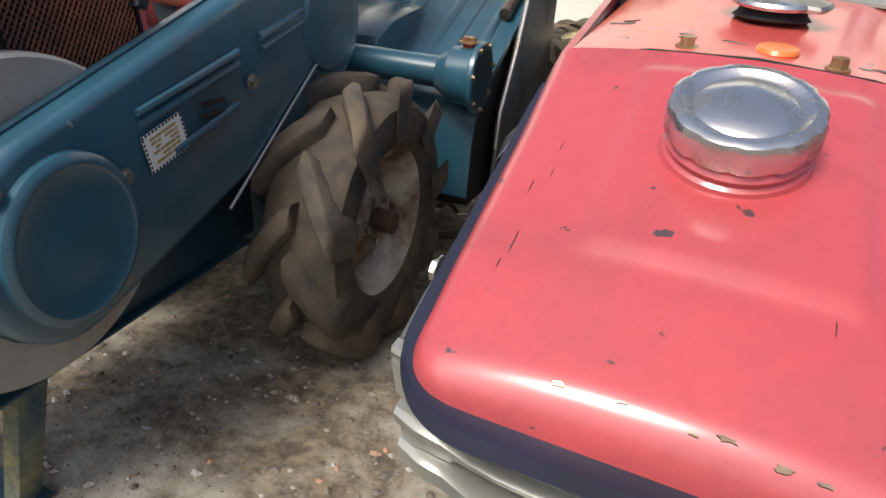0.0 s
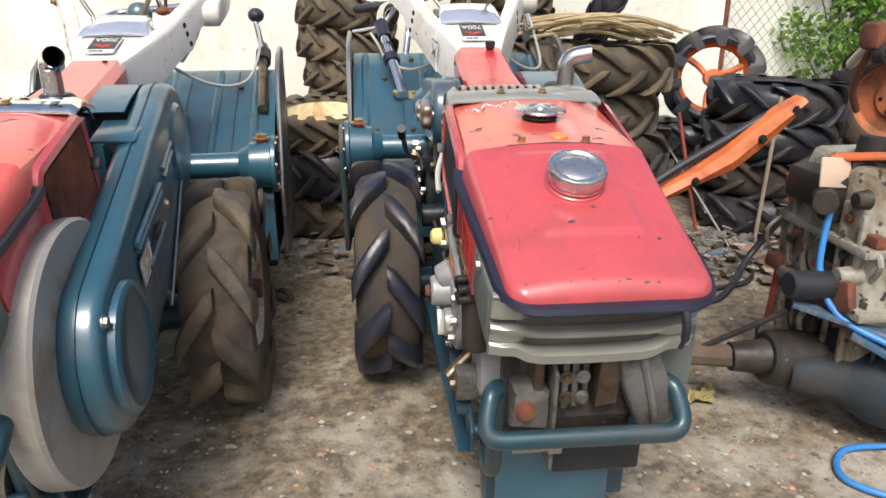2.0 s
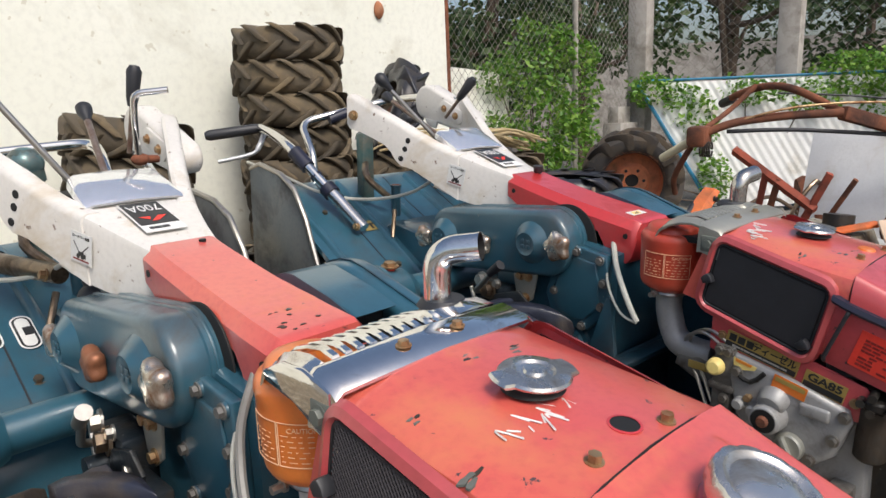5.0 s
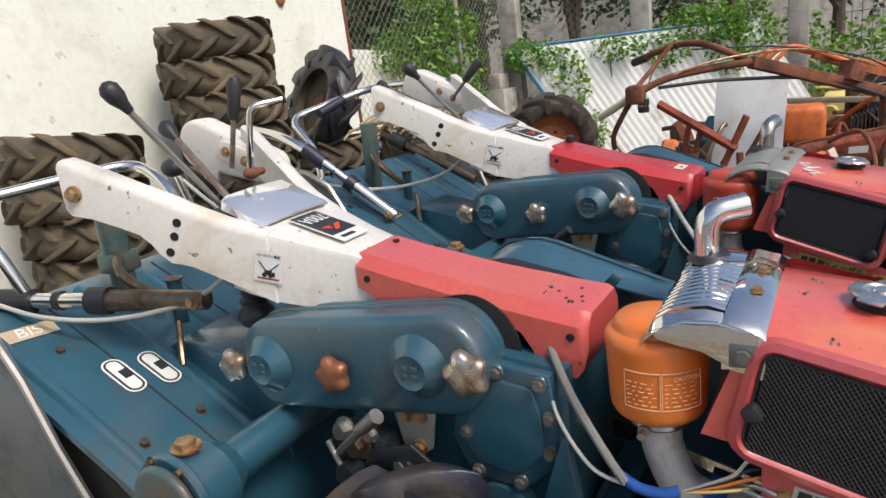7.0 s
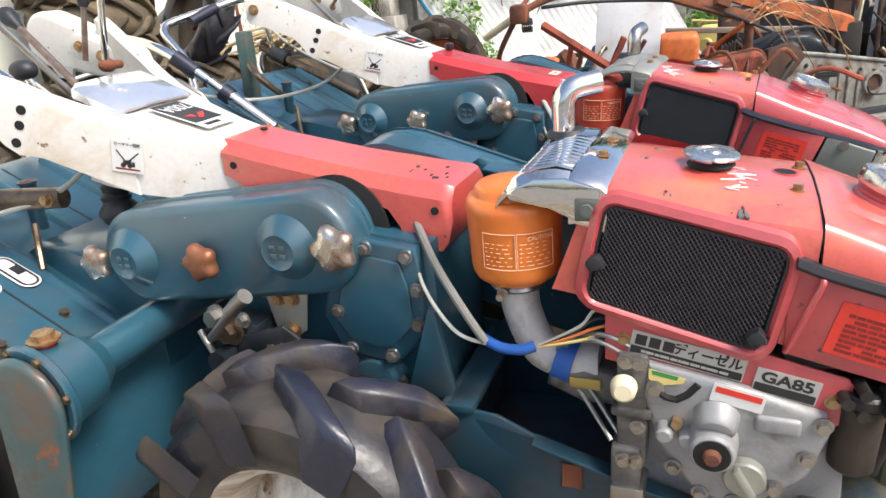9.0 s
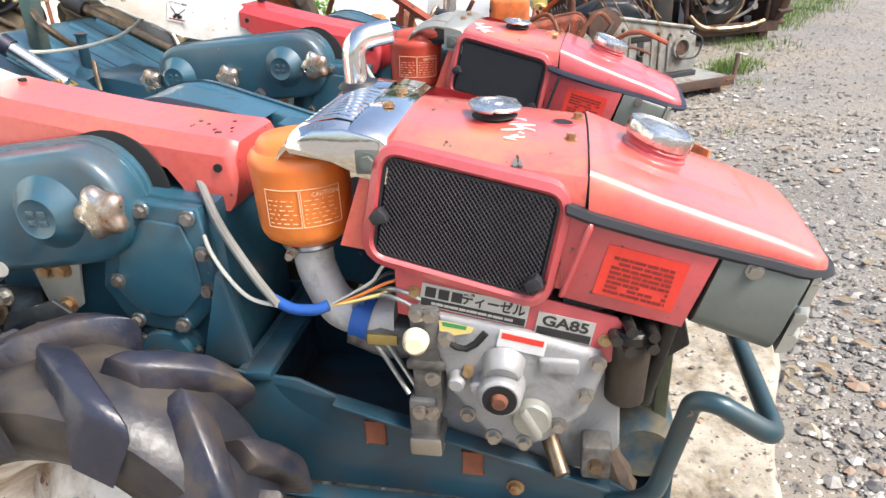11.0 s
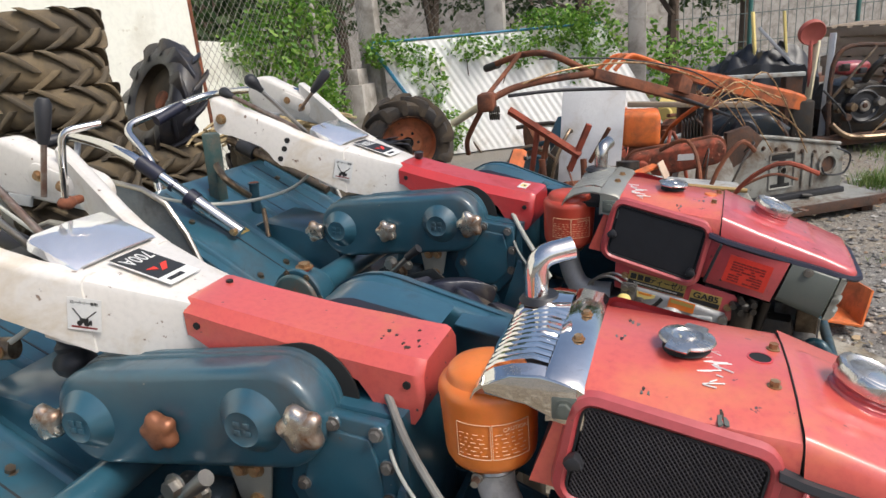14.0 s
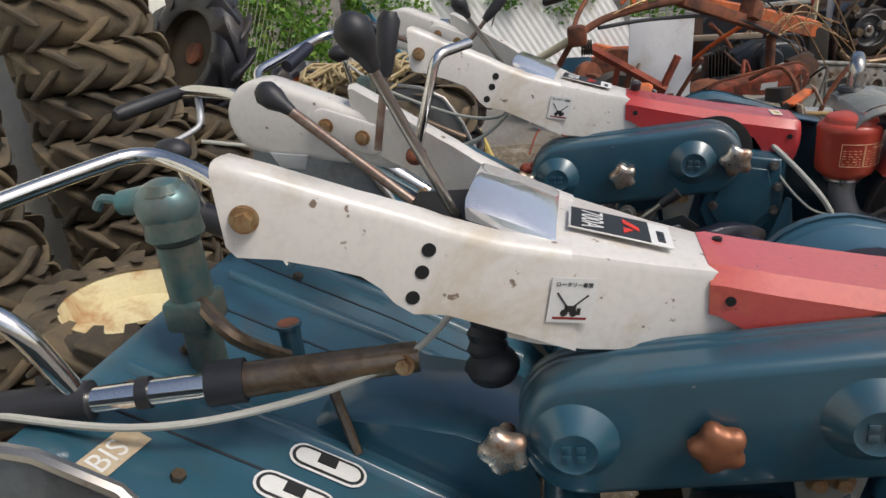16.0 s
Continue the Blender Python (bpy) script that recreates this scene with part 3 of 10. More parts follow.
def make_tiller(name, m, variant, label):
    L = variant == "L"
    T = holder(name, m, label, "power tiller", "power tillers")
    red, redf = RED, RED_FADED

    # Radiator hood: cambered top, creased edges, leaning front and rear.
    bm = B()
    rings = []
    for t in (0.0, 0.02, 0.25, 0.5, 0.75, 0.98, 1.0):
        y0 = 0.002 + t * 0.312
        zt = hood_top(y0)
        w = 0.158 - 0.004 * t
        ring = []
        for x, z in ((-w, -0.170 + 0.02 * t), (-w - 0.002, -0.06), (-w, -0.022), (-w + 0.005, -0.012), (-w + 0.016, -0.007), (-0.08, 0.004), (0, 0.008), (0.08, 0.004), (w - 0.016, -0.007), (w - 0.005, -0.012), (w, -0.022), (w + 0.002, -0.06), (w, -0.170 + 0.02 * t)):
            lean = -z * (0.05 + 0.30 * t)
            ring.append((x, y0 + lean, zt + z))
        rings.append(ring)
    loft(bm, rings)
    hood = part("radiator_hood", bm, redf, T, "faded orange-red sheet metal hood, scuffed")
    # Raised frame round the side screen.
    hs = -1
    def sp(u, v, d=0.0):
        """A point on the right side: u from rear (0) to front (1), v from bottom (0) to top (1)."""
        b0, b1, t0, t1 = Vector((0, 0.322, 0.782)), Vector((0, 0.066, 0.722)), Vector((0, 0.290, 0.918)), Vector((0, 0.036, 0.864))
        p = (b0 * (1 - u) + b1 * u) * (1 - v) + (t0 * (1 - u) + t1 * u) * v
        return Vector((hs * (0.160 + d), p.y, p.z))
    def rrect(e, r, n=5):
        """Rounded outline in (u, v), grown by e metres."""
        W, H, pts = 0.262, 0.138, []
        for cx, cy, a0 in ((1, 1, 0), (0, 1, 90), (0, 0, 180), (1, 0, 270)):
            for k in range(n):
                a = radians(a0 + 90 * k / (n - 1))
                pts.append((((W - r if cx else r) + (e + r) * math.cos(a)) / W, ((H - r if cy else r) + (e + r) * math.sin(a)) / H))
        return pts
    for hs in (-1, 1):
        bm = B()
        loft(bm, [[sp(u, v, d) for u, v in rrect(e, 0.02)] for e, d in ((0.020, -0.004), (0.016, 0.006), (0.006, 0.010), (0.001, 0.006), (-0.001, 0.001))], caps=False)
        part("screen_surround", bm, red, hood)
        bm = B()
        f = [bm.verts.new(sp(u, v, 0.001)) for u, v in rrect(0.0, 0.02)]
        bm.faces.new(f)
        part("screen_backing", bm, BLACK_DEEP, hood)
        bm = B()
        loft(bm, [[sp(u, v, d) for u, v in rrect(e, 0.018)] for e, d in ((0.0, 0.002), (-0.0005, 0.006), (-0.0035, 0.006), (-0.0045, 0.004))], caps=False)
        part("screen_frame", bm, BLACK, hood, "black plastic screen frame")
        bm = B()
        if L or hs > 0:
            nu, nv = (34, 18) if hs < 0 else (22, 12)
            for k in range(-nv, nu):
                for sgn in (1, -1):
                    pts = []
                    for j in range(nv + 1):
                        u, v = (k + j) / nu, j / nv
                        if sgn < 0:
                            u = 1 - u
                        if 0.015 < u < 0.985:
                            pts.append(sp(u, 0.02 + v * 0.96, 0.005 if sgn > 0 else 0.0062))
                    if len(pts) > 1:
                        tube(bm, [pts[0], pts[-1]], 0.0013 if hs < 0 else 0.002, 4)
            part("wire_mesh", bm, SCREEN_WIRE if hs < 0 else RUST, hood, "black woven wire radiator screen")
        else:
            loft(bm, [[sp(u, v, d) for u, v in rrect(-0.008, 0.015)] for d in (0.003, 0.005)])
            part("screen_cloth", bm, BLACK, hood, "plain black radiator screen")
        for u, v in ((0.02, 0.42), (0.95, 0.18)):
            bm = B()
            c = sp(u, v, 0.012)
            prism(bm, [(c.y + q * math.cos(radians(a)) * 0.0125, c.z + q * math.sin(radians(a)) * 0.0125) for a, q in ((0, 1), (50, 0.8), (100, 1), (150, 0.9), (200, 1.1), (250, 0.7), (300, 1))], c.x - hs * 0.006, c.x + hs * 0.012, "x", 0.003)
            part("screen_knob", bm, BLACK, hood)

    # Tank lid: dome over the nose with a shallow raised pad.
    bm = B()
    NX, NY, y1 = 58, 52, (-0.312 if L else -0.326)
    skew = 0.0 if L else -0.02
    off = 0.0 if L else 0.007
    us = [math.sin(radians(-90 + 180 * i / NX)) * 0.35 + (2 * i / NX - 1) * 0.65 for i in range(NX + 1)]
    vsn = [1 - (1 - j / NY) ** 1.35 for j in range(NY + 1)]
    grid = []
    for vv in vsn:
        y = y1 * vv
        w = 0.163 - 0.015 * vv
        dn = y - y1
        rc = 0.030
        if dn < rc:
            w -= rc - math.sqrt(max(rc * rc - (rc - dn) ** 2, 0.0))
        row = []
        ztrim = min(0.853 + 0.32 * y, 0.865)
        for u in us:
            x = u * w
            zt = 0.9085 + 0.425 * y - 0.5 * x * x
            d = min(w - abs(x), dn)
            if vv > 0.85:
                d = min(d, dn)
            rr = 0.018
            k = max(0.0, 1 - d / rr)
            drop = (zt - ztrim) * (1 - math.sqrt(max(0.0, 1 - k * k))) if k > 0 else 0.0
            px, py = abs(x) - 0.078, max(y + 0.03, -0.228 - y)
            q = max(px, py)
            pad = 0.0050 * max(0.0, min(1.0, 0.5 - q / 0.008))
            row.append(bm.verts.new((x + off * vv + skew * y, y, zt - drop + pad)))
        grid.append(row)
    for a, b in zip(grid, grid[1:]):
        for i in range(NX):
            bm.faces.new((a[i], a[i + 1], b[i + 1], b[i]))
    edge = [r[0] for r in grid] + grid[-1][1:-1] + [r[-1] for r in reversed(grid)]
    low = [bm.verts.new((v.co.x, v.co.y, v.co.z - 0.018)) for v in edge]
    for i in range(len(edge) - 1):
        bm.faces.new((edge[i], low[i], low[i + 1], edge[i + 1]))
    tank = part("fuel_tank_cover", bm, redf if L else red, T, "glossy red tank cover with scratched edges")
    bm = B()
    tube(bm, [(x, 0.0005, hood_top(0) + z) for x, z in ((-0.159, -0.060), (-0.158, -0.022), (-0.152, -0.011), (-0.142, -0.006), (-0.08, 0.005), (0, 0.009), (0.08, 0.005), (0.142, -0.006), (0.152, -0.011), (0.158, -0.022), (0.159, -0.060))], 0.0014, 6)
    part("hood_seam", bm, BLACK_DEEP, tank)
    # Rubber strip round the lid.
    path = [(-0.164, 0.030, 0.856)] + [(-0.165 + 0.015 * t, y1 * t * 0.9, 0.853 - 0.018 + 0.32 * y1 * t * 0.9 + 0.01) for t in (0.05, 0.3, 0.6, 0.85, 1.0)]
    nose = [(-0.122, y1 - 0.004, 0.853 - 0.008 + 0.32 * y1)]
    path = path + nose + [(-p[0], p[1], p[2]) for p in reversed(path + nose)]
    P = [Vector((q.x + (off / y1 + skew) * min(q.y, 0.0), q.y, q.z)) for q in round_path(path, 0.030, 6)]
    bm = B()
    rings = []
    for i, q in enumerate(P):
        d = (P[min(i + 1, len(P) - 1)] - P[max(i - 1, 0)])
        o = Vector((d.y, -d.x, 0)).normalized()
        z = Vector((0, 0, 1))
        wd = 0.008 if L else 0.010
        rings.append([q - o * 0.006 + z * 0.004, q + o * wd + z * 0.003, q + o * (wd + 0.003) - z * 0.006, q + o * (wd - 0.002) - z * 0.012, q - o * 0.006 - z * 0.012])
    loft(bm, rings)
    part("rubber_strip", bm, BLACK if L else NAVY, tank, "thick dark rubber edge strip")
    if not L:
        bm = B()
        tube(bm, smooth_path([(0.108, -0.332, 0.742), (0.112, -0.342, 0.715), (0.114, -0.340, 0.690), (0.112, -0.335, 0.672)], 4), [0.007] * 9 + [0.004] * 4, 6)
        part("torn_strip_end", bm, BLACK, tank, "torn black strip end hanging down")
    # Bare chips where the paint is knocked off.
    rr_ = random.Random(31 if L else 17)
    spots = [(0.02, y1 + 0.011), (0.045, y1 + 0.008), (-0.03, y1 + 0.012), (0.005, y1 + 0.009), (0.062, y1 + 0.008), (-0.062, y1 + 0.012)] + ([] if L else [(-0.126 + 0.010 * rr_.random(), -0.12 - 0.16 * rr_.random()) for k in range(5)] + [(0.06, -0.24)])
    for cx_, cy_ in spots:
        bm = B()
        n_, s0 = 9, rr_.uniform(0.0006, 0.0017) if cy_ < -0.285 else rr_.uniform(0.0006, 0.0016)
        ring = []
        for k in range(n_):
            q = s0 * rr_.uniform(0.4, 1.3)
            x, y = cx_ + q * (3.4 if cy_ < -0.285 else 0.35) * math.cos(k * math.tau / n_), cy_ + q * (0.7 if cy_ < -0.285 else 6.0) * math.sin(k * math.tau / n_)
            k2 = max(0.0, 1 - min(0.149 - abs(x), y - y1) / 0.018)
            zt = 0.9085 + 0.425 * y - 0.5 * x * x
            zt -= (zt - (0.853 + 0.32 * y)) * (1 - math.sqrt(max(0.0, 1 - k2 * k2)))
            ring.append((x + off + skew * y, y, zt))
        loft(bm, [[(x, y, z - 0.002) for x, y, z in ring], [(x, y, z + 0.0007) for x, y, z in ring]])
        part("paint_chip", bm, GREY_DARK if cy_ > -0.285 else BRONZE, tank)
    # Fuel cap.
    C = (0.0, -0.100) if L else (0.002, -0.124)
    zc = 0.9075 + 0.425 * C[1]
    bm = B()
    lathe(bm, [(0.054, -0.004), (0.050, 0.003), (0.047, 0.006), (0.0465, 0.010), (0.0435, 0.012), (0.0435, 0.015), (0.0455, 0.017), (0.0430, 0.020), (0.0430, 0.030)], Matrix.Translation((C[0], C[1], zc)) @ pose(0, 0, 0, 21), 36)
    part("filler_neck", bm, red, tank)
    bm = B()
    cm = Matrix.Translation((C[0], C[1], zc + 0.005)) @ pose(0, 0, 0, 21) @ Matrix.Diagonal((0.94, 0.94, 1.0, 1.0))
    pr = [(0.046, 0.016), (0.0495, 0.017), (0.0505, 0.019), (0.0505, 0.033), (0.049, 0.0365), (0.046, 0.038), (0.041, 0.038), (0.037, 0.035), (0.034, 0.0345), (0.031, 0.0365), (0.015, 0.0385), (0.0005, 0.039)]
    seg = 48
    rings = []
    for r, z in pr:
        rings.append([(r * (1 - (0.035 if r > 0.045 and (k % 4) == 0 else 0)) * math.cos(k * math.tau / seg), r * (1 - (0.035 if r > 0.045 and (k % 4) == 0 else 0)) * math.sin(k * math.tau / seg), z) for k in range(seg)])
    vs = loft(bm, rings)
    xf(bm, [v for r in vs for v in r], cm)
    part("fuel_cap", bm, CAP_METAL, tank, "ribbed silver fuel cap with a domed centre")
    # Hood fittings: radiator cap, two bolts, hole or disc.
    bm = B()
    rc0 = Vector((0.0, 0.150, hood_top(0.15) + 0.008))
    lathe(bm, [(0.030, 0), (0.034, 0.002), (0.030, 0.006), (0.026, 0.016)], Matrix.Translation(rc0), 28)
    part("radiator_neck", bm, BLACK_DEEP, hood)
    bm = B()
    seg = 48
    rings = []
    for r, z in ((0.028, 0.012), (0.037, 0.014), (0.039, 0.017), (0.037, 0.020), (0.030, 0.0215), (0.022, 0.0225), (0.019, 0.020), (0.013, 0.020), (0.011, 0.023), (0.002, 0.024)):
        rings.append([((r * (1.0 + (0.24 if r > 0.03 and math.cos(k * math.tau / seg * 2 + 0.6) > 0.72 else 0.0))) * math.cos(k * math.tau / seg), r * (1.0 + (0.24 if r > 0.03 and math.cos(k * math.tau / seg * 2 + 0.6) > 0.72 else 0)) * math.sin(k * math.tau / seg), z) for k in range(seg)])
    vs = loft(bm, rings)
    xf(bm, [v for r in vs for v in r], Matrix.Translation(rc0) @ pose(0, 0, 0, 6))
    part("radiator_cap", bm, CAP_METAL, hood, "two-eared pressed metal radiator cap")
    for x in (-0.056, 0.056):
        bm = B()
        hexbolt(bm, (x, 0.022 - 0.10 * x, hood_top(0.022) + 0.004), (0, -0.1, 1), 0.0065, 0.010)
        part("hood_bolt", bm, BRASS, hood)
    bm = B()
    if L:
        lathe(bm, [(0.0145, 0.0), (0.0170, 0.0004), (0.0172, 0.0016), (0.0145, 0.0018)], Matrix.Translation((0.014, 0.040, hood_top(0.040) + 0.0074)) @ pose(0, 0, 0, 6), 24, caps=False)
        rim_ = part("hole_rim", bm, RED_VIVID, hood, "pressed rim of an open hole")
        bm = B()
        lathe(bm, [(0.0147, 0.0), (0.0147, 0.0011), (0.0005, 0.0011)], Matrix.Translation((0.014, 0.040, hood_top(0.040) + 0.0074)) @ pose(0, 0, 0, 6), 24)
        part("hole_bore", bm, BLACK_DEEP, rim_)
    else:
        lathe(bm, [(0.016, 0.0), (0.017, 0.003), (0.015, 0.006), (0.0005, 0.0065)], Matrix.Translation((0.012, 0.040, hood_top(0.04) + 0.005)) @ pose(0, 0, 0, 6), 24)
        part("plug_disc", bm, ORANGE, hood, "orange plastic plug")
    # Chalk scrawl on the hood.
    r = random.Random(5 if L else 9)
    cx, cy = (-0.070, 0.105) if L else (-0.110, 0.225)
    for k in range(11):
        x, y = cx + k * 0.010 - 0.02, cy + r.uniform(-0.010, 0.010) + (0.0 if L else k * 0.004)
        z = hood_top(y) + 0.0068 - 0.25 * x * x
        q = [(x, y, z), (x + r.uniform(-0.010, 0.010), y + r.uniform(0.006, 0.020), z + 0.0015), (x + r.uniform(-0.006, 0.014), y + r.uniform(-0.022, -0.006), z), (x + r.uniform(-0.004, 0.01), y + r.uniform(-0.02, 0.02), z)][: r.choice((2, 3, 4))]
        bm = B()
        tube(bm, smooth_path(q, 4), 0.0011, 4)
        part("chalk_stroke", bm, LABEL_W, hood, "white chalk stroke")

    # Grey scrapes where the paint is knocked off the hood.
    r = random.Random(23 if L else 29)
    for cx, cy, s0 in ((0.060, 0.236, 0.007), (-0.138, 0.100, 0.008), (0.004, 0.252, 0.005), (-0.125, 0.205, 0.004)) if L else ((-0.060, 0.060, 0.006), (0.085, 0.035, 0.005), (-0.128, 0.120, 0.006), (0.105, 0.100, 0.004), (-0.020, 0.055, 0.004)):
        for k in range(3):
            x, y = cx + r.uniform(-0.010, 0.010), cy + r.uniform(-0.008, 0.008)
            bm = B()
            ring = []
            for i in range(9):
                q = s0 * r.uniform(0.35, 1.0)
                px, py = x + q * 1.5 * math.cos(i * math.tau / 9), y + q * 0.6 * math.sin(i * math.tau / 9)
                k_ = abs(px)
                ring.append((px, py, hood_top(py) + (0.008 - 0.05 * k_ if k_ < 0.08 else 0.004 - 0.175 * (k_ - 0.08))))
            loft(bm, [[(a, b, c - 0.002) for a, b, c in ring], [(a, b, c + 0.0004) for a, b, c in ring]])
            part("paint_scrape", bm, GREY_LAMP if k else GREY_DARK, hood)
    # Tank side, red, with warning label and retaining rod.
    for s in (-1, 1):
        bm = B()
        prism(bm, [(0.036, 0.850), (-0.175, 0.785), (-0.138, 0.678), (0.036, 0.724)], s * 0.150, s * 0.162, "x", 0.003)
        part("tank_side", bm, red, T)
    bm = B()
    prism(bm, [(0.03, 0.70), (0.03, 0.845), (-0.02, 0.83), (-0.17, 0.735), (-0.14, 0.70)], -0.15, 0.15, "x")
    part("tank_body", bm, BLACK_DEEP, T)
    lm = on_side(-0.163, -0.078, 0.752, -14)
    bm = B()
    box(bm, -0.052, 0.052, -0.036, 0.036, 0, 0.0008)
    lab = part("warning_label", bm, RED_LABEL, T, "orange-red caution label in small print", lm)
    bm = B()
    bars(bm, 0.094, 0.056, 8, 3 + L)
    part("small_print", bm, PRINT_RED, lab, "", Matrix.Translation((0, -0.004, 0.0009)))
    bm = B()
    tube(bm, round_path([(-0.163, -0.000, 0.836), (-0.174, -0.002, 0.832), (-0.174, 0.004, 0.815), (-0.172, 0.030, 0.735), (-0.163, 0.031, 0.728)], 0.01), 0.004, 8)
    part("retaining_rod", bm, RED if L else BLACK, T)
    # Lamp housing and grille.
    bm = B()
    def lamp_ring(y, zt, zb, w, r=0.02):
        pts = []
        for cx, cz, a0 in ((w - r, zt - r * 0.4, 0), (-(w - r), zt - r * 0.4, 90), (-(w - r), zb + r, 180), (w - r, zb + r, 270)):
            for k in range(4):
                a = radians(a0 + 30 * k)
                pts.append((cx + r * math.cos(a), y, cz + (r if cz < 0.7 else r * 0.4) * math.sin(a)))
        return pts
    loft(bm, [[(x, y + (z - 0.78) * -0.30, z) for x, y, z in lamp_ring(*q)] for q in ((-0.178, 0.786, 0.676, 0.161), (-0.25, 0.764, 0.652, 0.160), (-0.292, 0.752, 0.638, 0.157), (-0.297, 0.748, 0.644, 0.150))])
    lamp = part("lamp_housing", bm, GREY_LAMP, T, "grey-green sheet metal lamp housing")
    bm = B()
    def fr(u, z, d):
        """Front face curve."""
        return (u * 0.154, -0.300 - d - 0.010 * (1 - u * u) - (z - 0.78) * 0.26, z)
    n = 17
    for zt, zb, d, drop in ((0.748, 0.738, 0.010, 0.003), (0.696, 0.676, 0.020, 0.010), (0.664, 0.624, 0.022, 0.006)):
        rings = []
        for i in range(n):
            u = -1 + 2 * i / (n - 1)
            mid = max(0.0, min(1.0, (0.74 - abs(u)) / 0.16))
            end = 1 - 0.35 * max(0.0, (abs(u) - 0.85) / 0.15)
            p, q = zt - drop * mid, zb - drop * mid * 0.6
            if zb < 0.65:
                p, q = p - 0.010 * mid, q + 0.012 * (1 - mid)
            dd = d * end
            rings.append([fr(u, p, -0.004), fr(u, p - 0.001, dd * 0.7), fr(u, p - 0.005, dd), fr(u, q + 0.006, dd * 0.96), fr(u, q + 0.001, dd * 0.6), fr(u, q, -0.004)])
        loft(bm, rings)
    for s in (-1, 1):
        for zt, zb in ((0.738, 0.706), (0.690, 0.664)):
            rings = []
            for i in range(6):
                u = s * (0.66 + 0.34 * i / 5)
                e = 0.004 if i == 0 else 0.012 - 0.005 * (i == 5)
                rings.append([fr(u, zt, -0.004), fr(u, zt - 0.001, e), fr(u, zb + 0.001, e), fr(u, zb, -0.004)])
            loft(bm, rings)
    part("grille", bm, SILVER, lamp, "silver ribbed front grille")
    # Dusty brown recess plate, its colour darkened for the shade in the slots.
    bm = B()
    prism(bm, [(-0.294, 0.742), (-0.266, 0.630), (-0.240, 0.630), (-0.262, 0.742)], -0.118, 0.118, "x", 0.003)
    part("lamp_glass", bm, mat("dusty_recess_" + variant.lower(), (0.15, 0.12, 0.095), (0.09, 0.075, 0.06), 0.4, 0.2, 9, 90, 0.1), lamp, "dusty dark brown recess plate behind the grille")
    for s in (-1, 1):
        bm = B()
        hexbolt(bm, (s * 0.161, -0.215, 0.760), (s, 0, 0), 0.008, 0.006)
        part("lamp_bolt", bm, STEEL, lamp)

    # Red name panel under the hood.
    bm = B()
    prism(bm, [(0.292, 0.756), (0.05, 0.715), (-0.052, 0.690), (-0.060, 0.680), (-0.052, 0.622), (-0.044, 0.618), (0.292, 0.682)], -0.172, -0.166, "x", 0.002)
    panel = part("name_panel", bm, red, T, "red panel with metal name plates")
    for cy, cz, w, h, kind in ((0.166, 0.703, 0.150, 0.036, "a"), (0.026, 0.673, 0.078, 0.036, "b")):
        bm = B()
        box(bm, -w / 2, w / 2, -h / 2, h / 2, 0, 0.0012)
        pm = on_side(-0.1725, cy, cz, -10.8)
        pl = part("name_plate", bm, PLATE_SILVER if L else LABEL_GOLD, panel, "silver name plate" if L else "tarnished brass name plate", pm)
        bm = B()
        box(bm, -w / 2 + 0.002, w / 2 - 0.002, -h / 2 + 0.002, -h / 2 + (0.013 if kind == "a" else 0.014), 0, 0.001)
        part("plate_band", bm, LABEL_K, pl, "", Matrix.Translation((0, 0, 0.0013)))
        if kind == "a":
            for i in range(3):
                bm = B()
                x = -w / 2 + 0.0135 + i * 0.0185
                box(bm, x - 0.0075, x + 0.0075, -0.002, 0.0135, 0, 0.001, 0.0003)
                part("mark_block", bm, LABEL_K, pl, "plain dark block", Matrix.Translation((0, 0, 0.0013)))
            lettering("plate_word", "ディーゼル", 0.0195, LABEL_K, pl, Matrix.Translation((0.026, 0.0055, 0.0016)) @ Matrix.Diagonal((0.92, 1, 1, 1)), "", 0.0005)
            bm = B()
            bars(bm, w * 0.9, 0.006, 1, 21, 0.85, thick=0.0008)
            part("plate_print", bm, PLATE_SILVER, pl, "", Matrix.Translation((0, -0.0105, 0.0024)))
        else:
            lettering("model_letters", "GA85", 0.024, LABEL_K, pl, Matrix.Translation((0, 0.006, 0.0016)) @ Matrix.Diagonal((1.12, 0.9, 1, 1)), "", 0.0007)
    for y, z in ((0.262, 0.718), (-0.036, 0.655)):
        bm = B()
        hexbolt(bm, (-0.172, y, z), (-1, 0, 0), 0.007, 0.006)
        part("panel_bolt", bm, BRASS, panel)

    # Engine: block, right-hand cover with bosses, cap, crank boss.
    bm = B()
    prism(bm, [(0.24, 0.69), (0.10, 0.70), (-0.06, 0.655), (-0.075, 0.45), (-0.03, 0.40), (0.20, 0.42), (0.25, 0.50)], -0.150, 0.150, "x", 0.015)
    eng = part("engine_block", bm, GREY_CAST, T, "grey cast diesel engine block, oily")
    bm = B()
    prism(bm, [(0.222, 0.690), (0.10, 0.672), (-0.030, 0.640), (-0.040, 0.615), (-0.015, 0.540), (0.05, 0.482), (0.10, 0.470), (0.150, 0.490), (0.205, 0.560), (0.232, 0.640)], -0.150, -0.186, "x", 0.012, 3)
    cover = part("gear_cover", bm, GREY_CAST, eng, "clean grey timing gear cover")
    bm = B()
    cyl(bm, (-0.18, 0.121, 0.585), (-0.226, 0.121, 0.585), 0.034, 0.030, 24, 0.004)
    cyl(bm, (-0.18, 0.118, 0.625), (-0.21, 0.119, 0.612), 0.030, 0.026, 20, 0.004)
    part("crank_boss", bm, GREY_CAST, cover)
    bm = B()
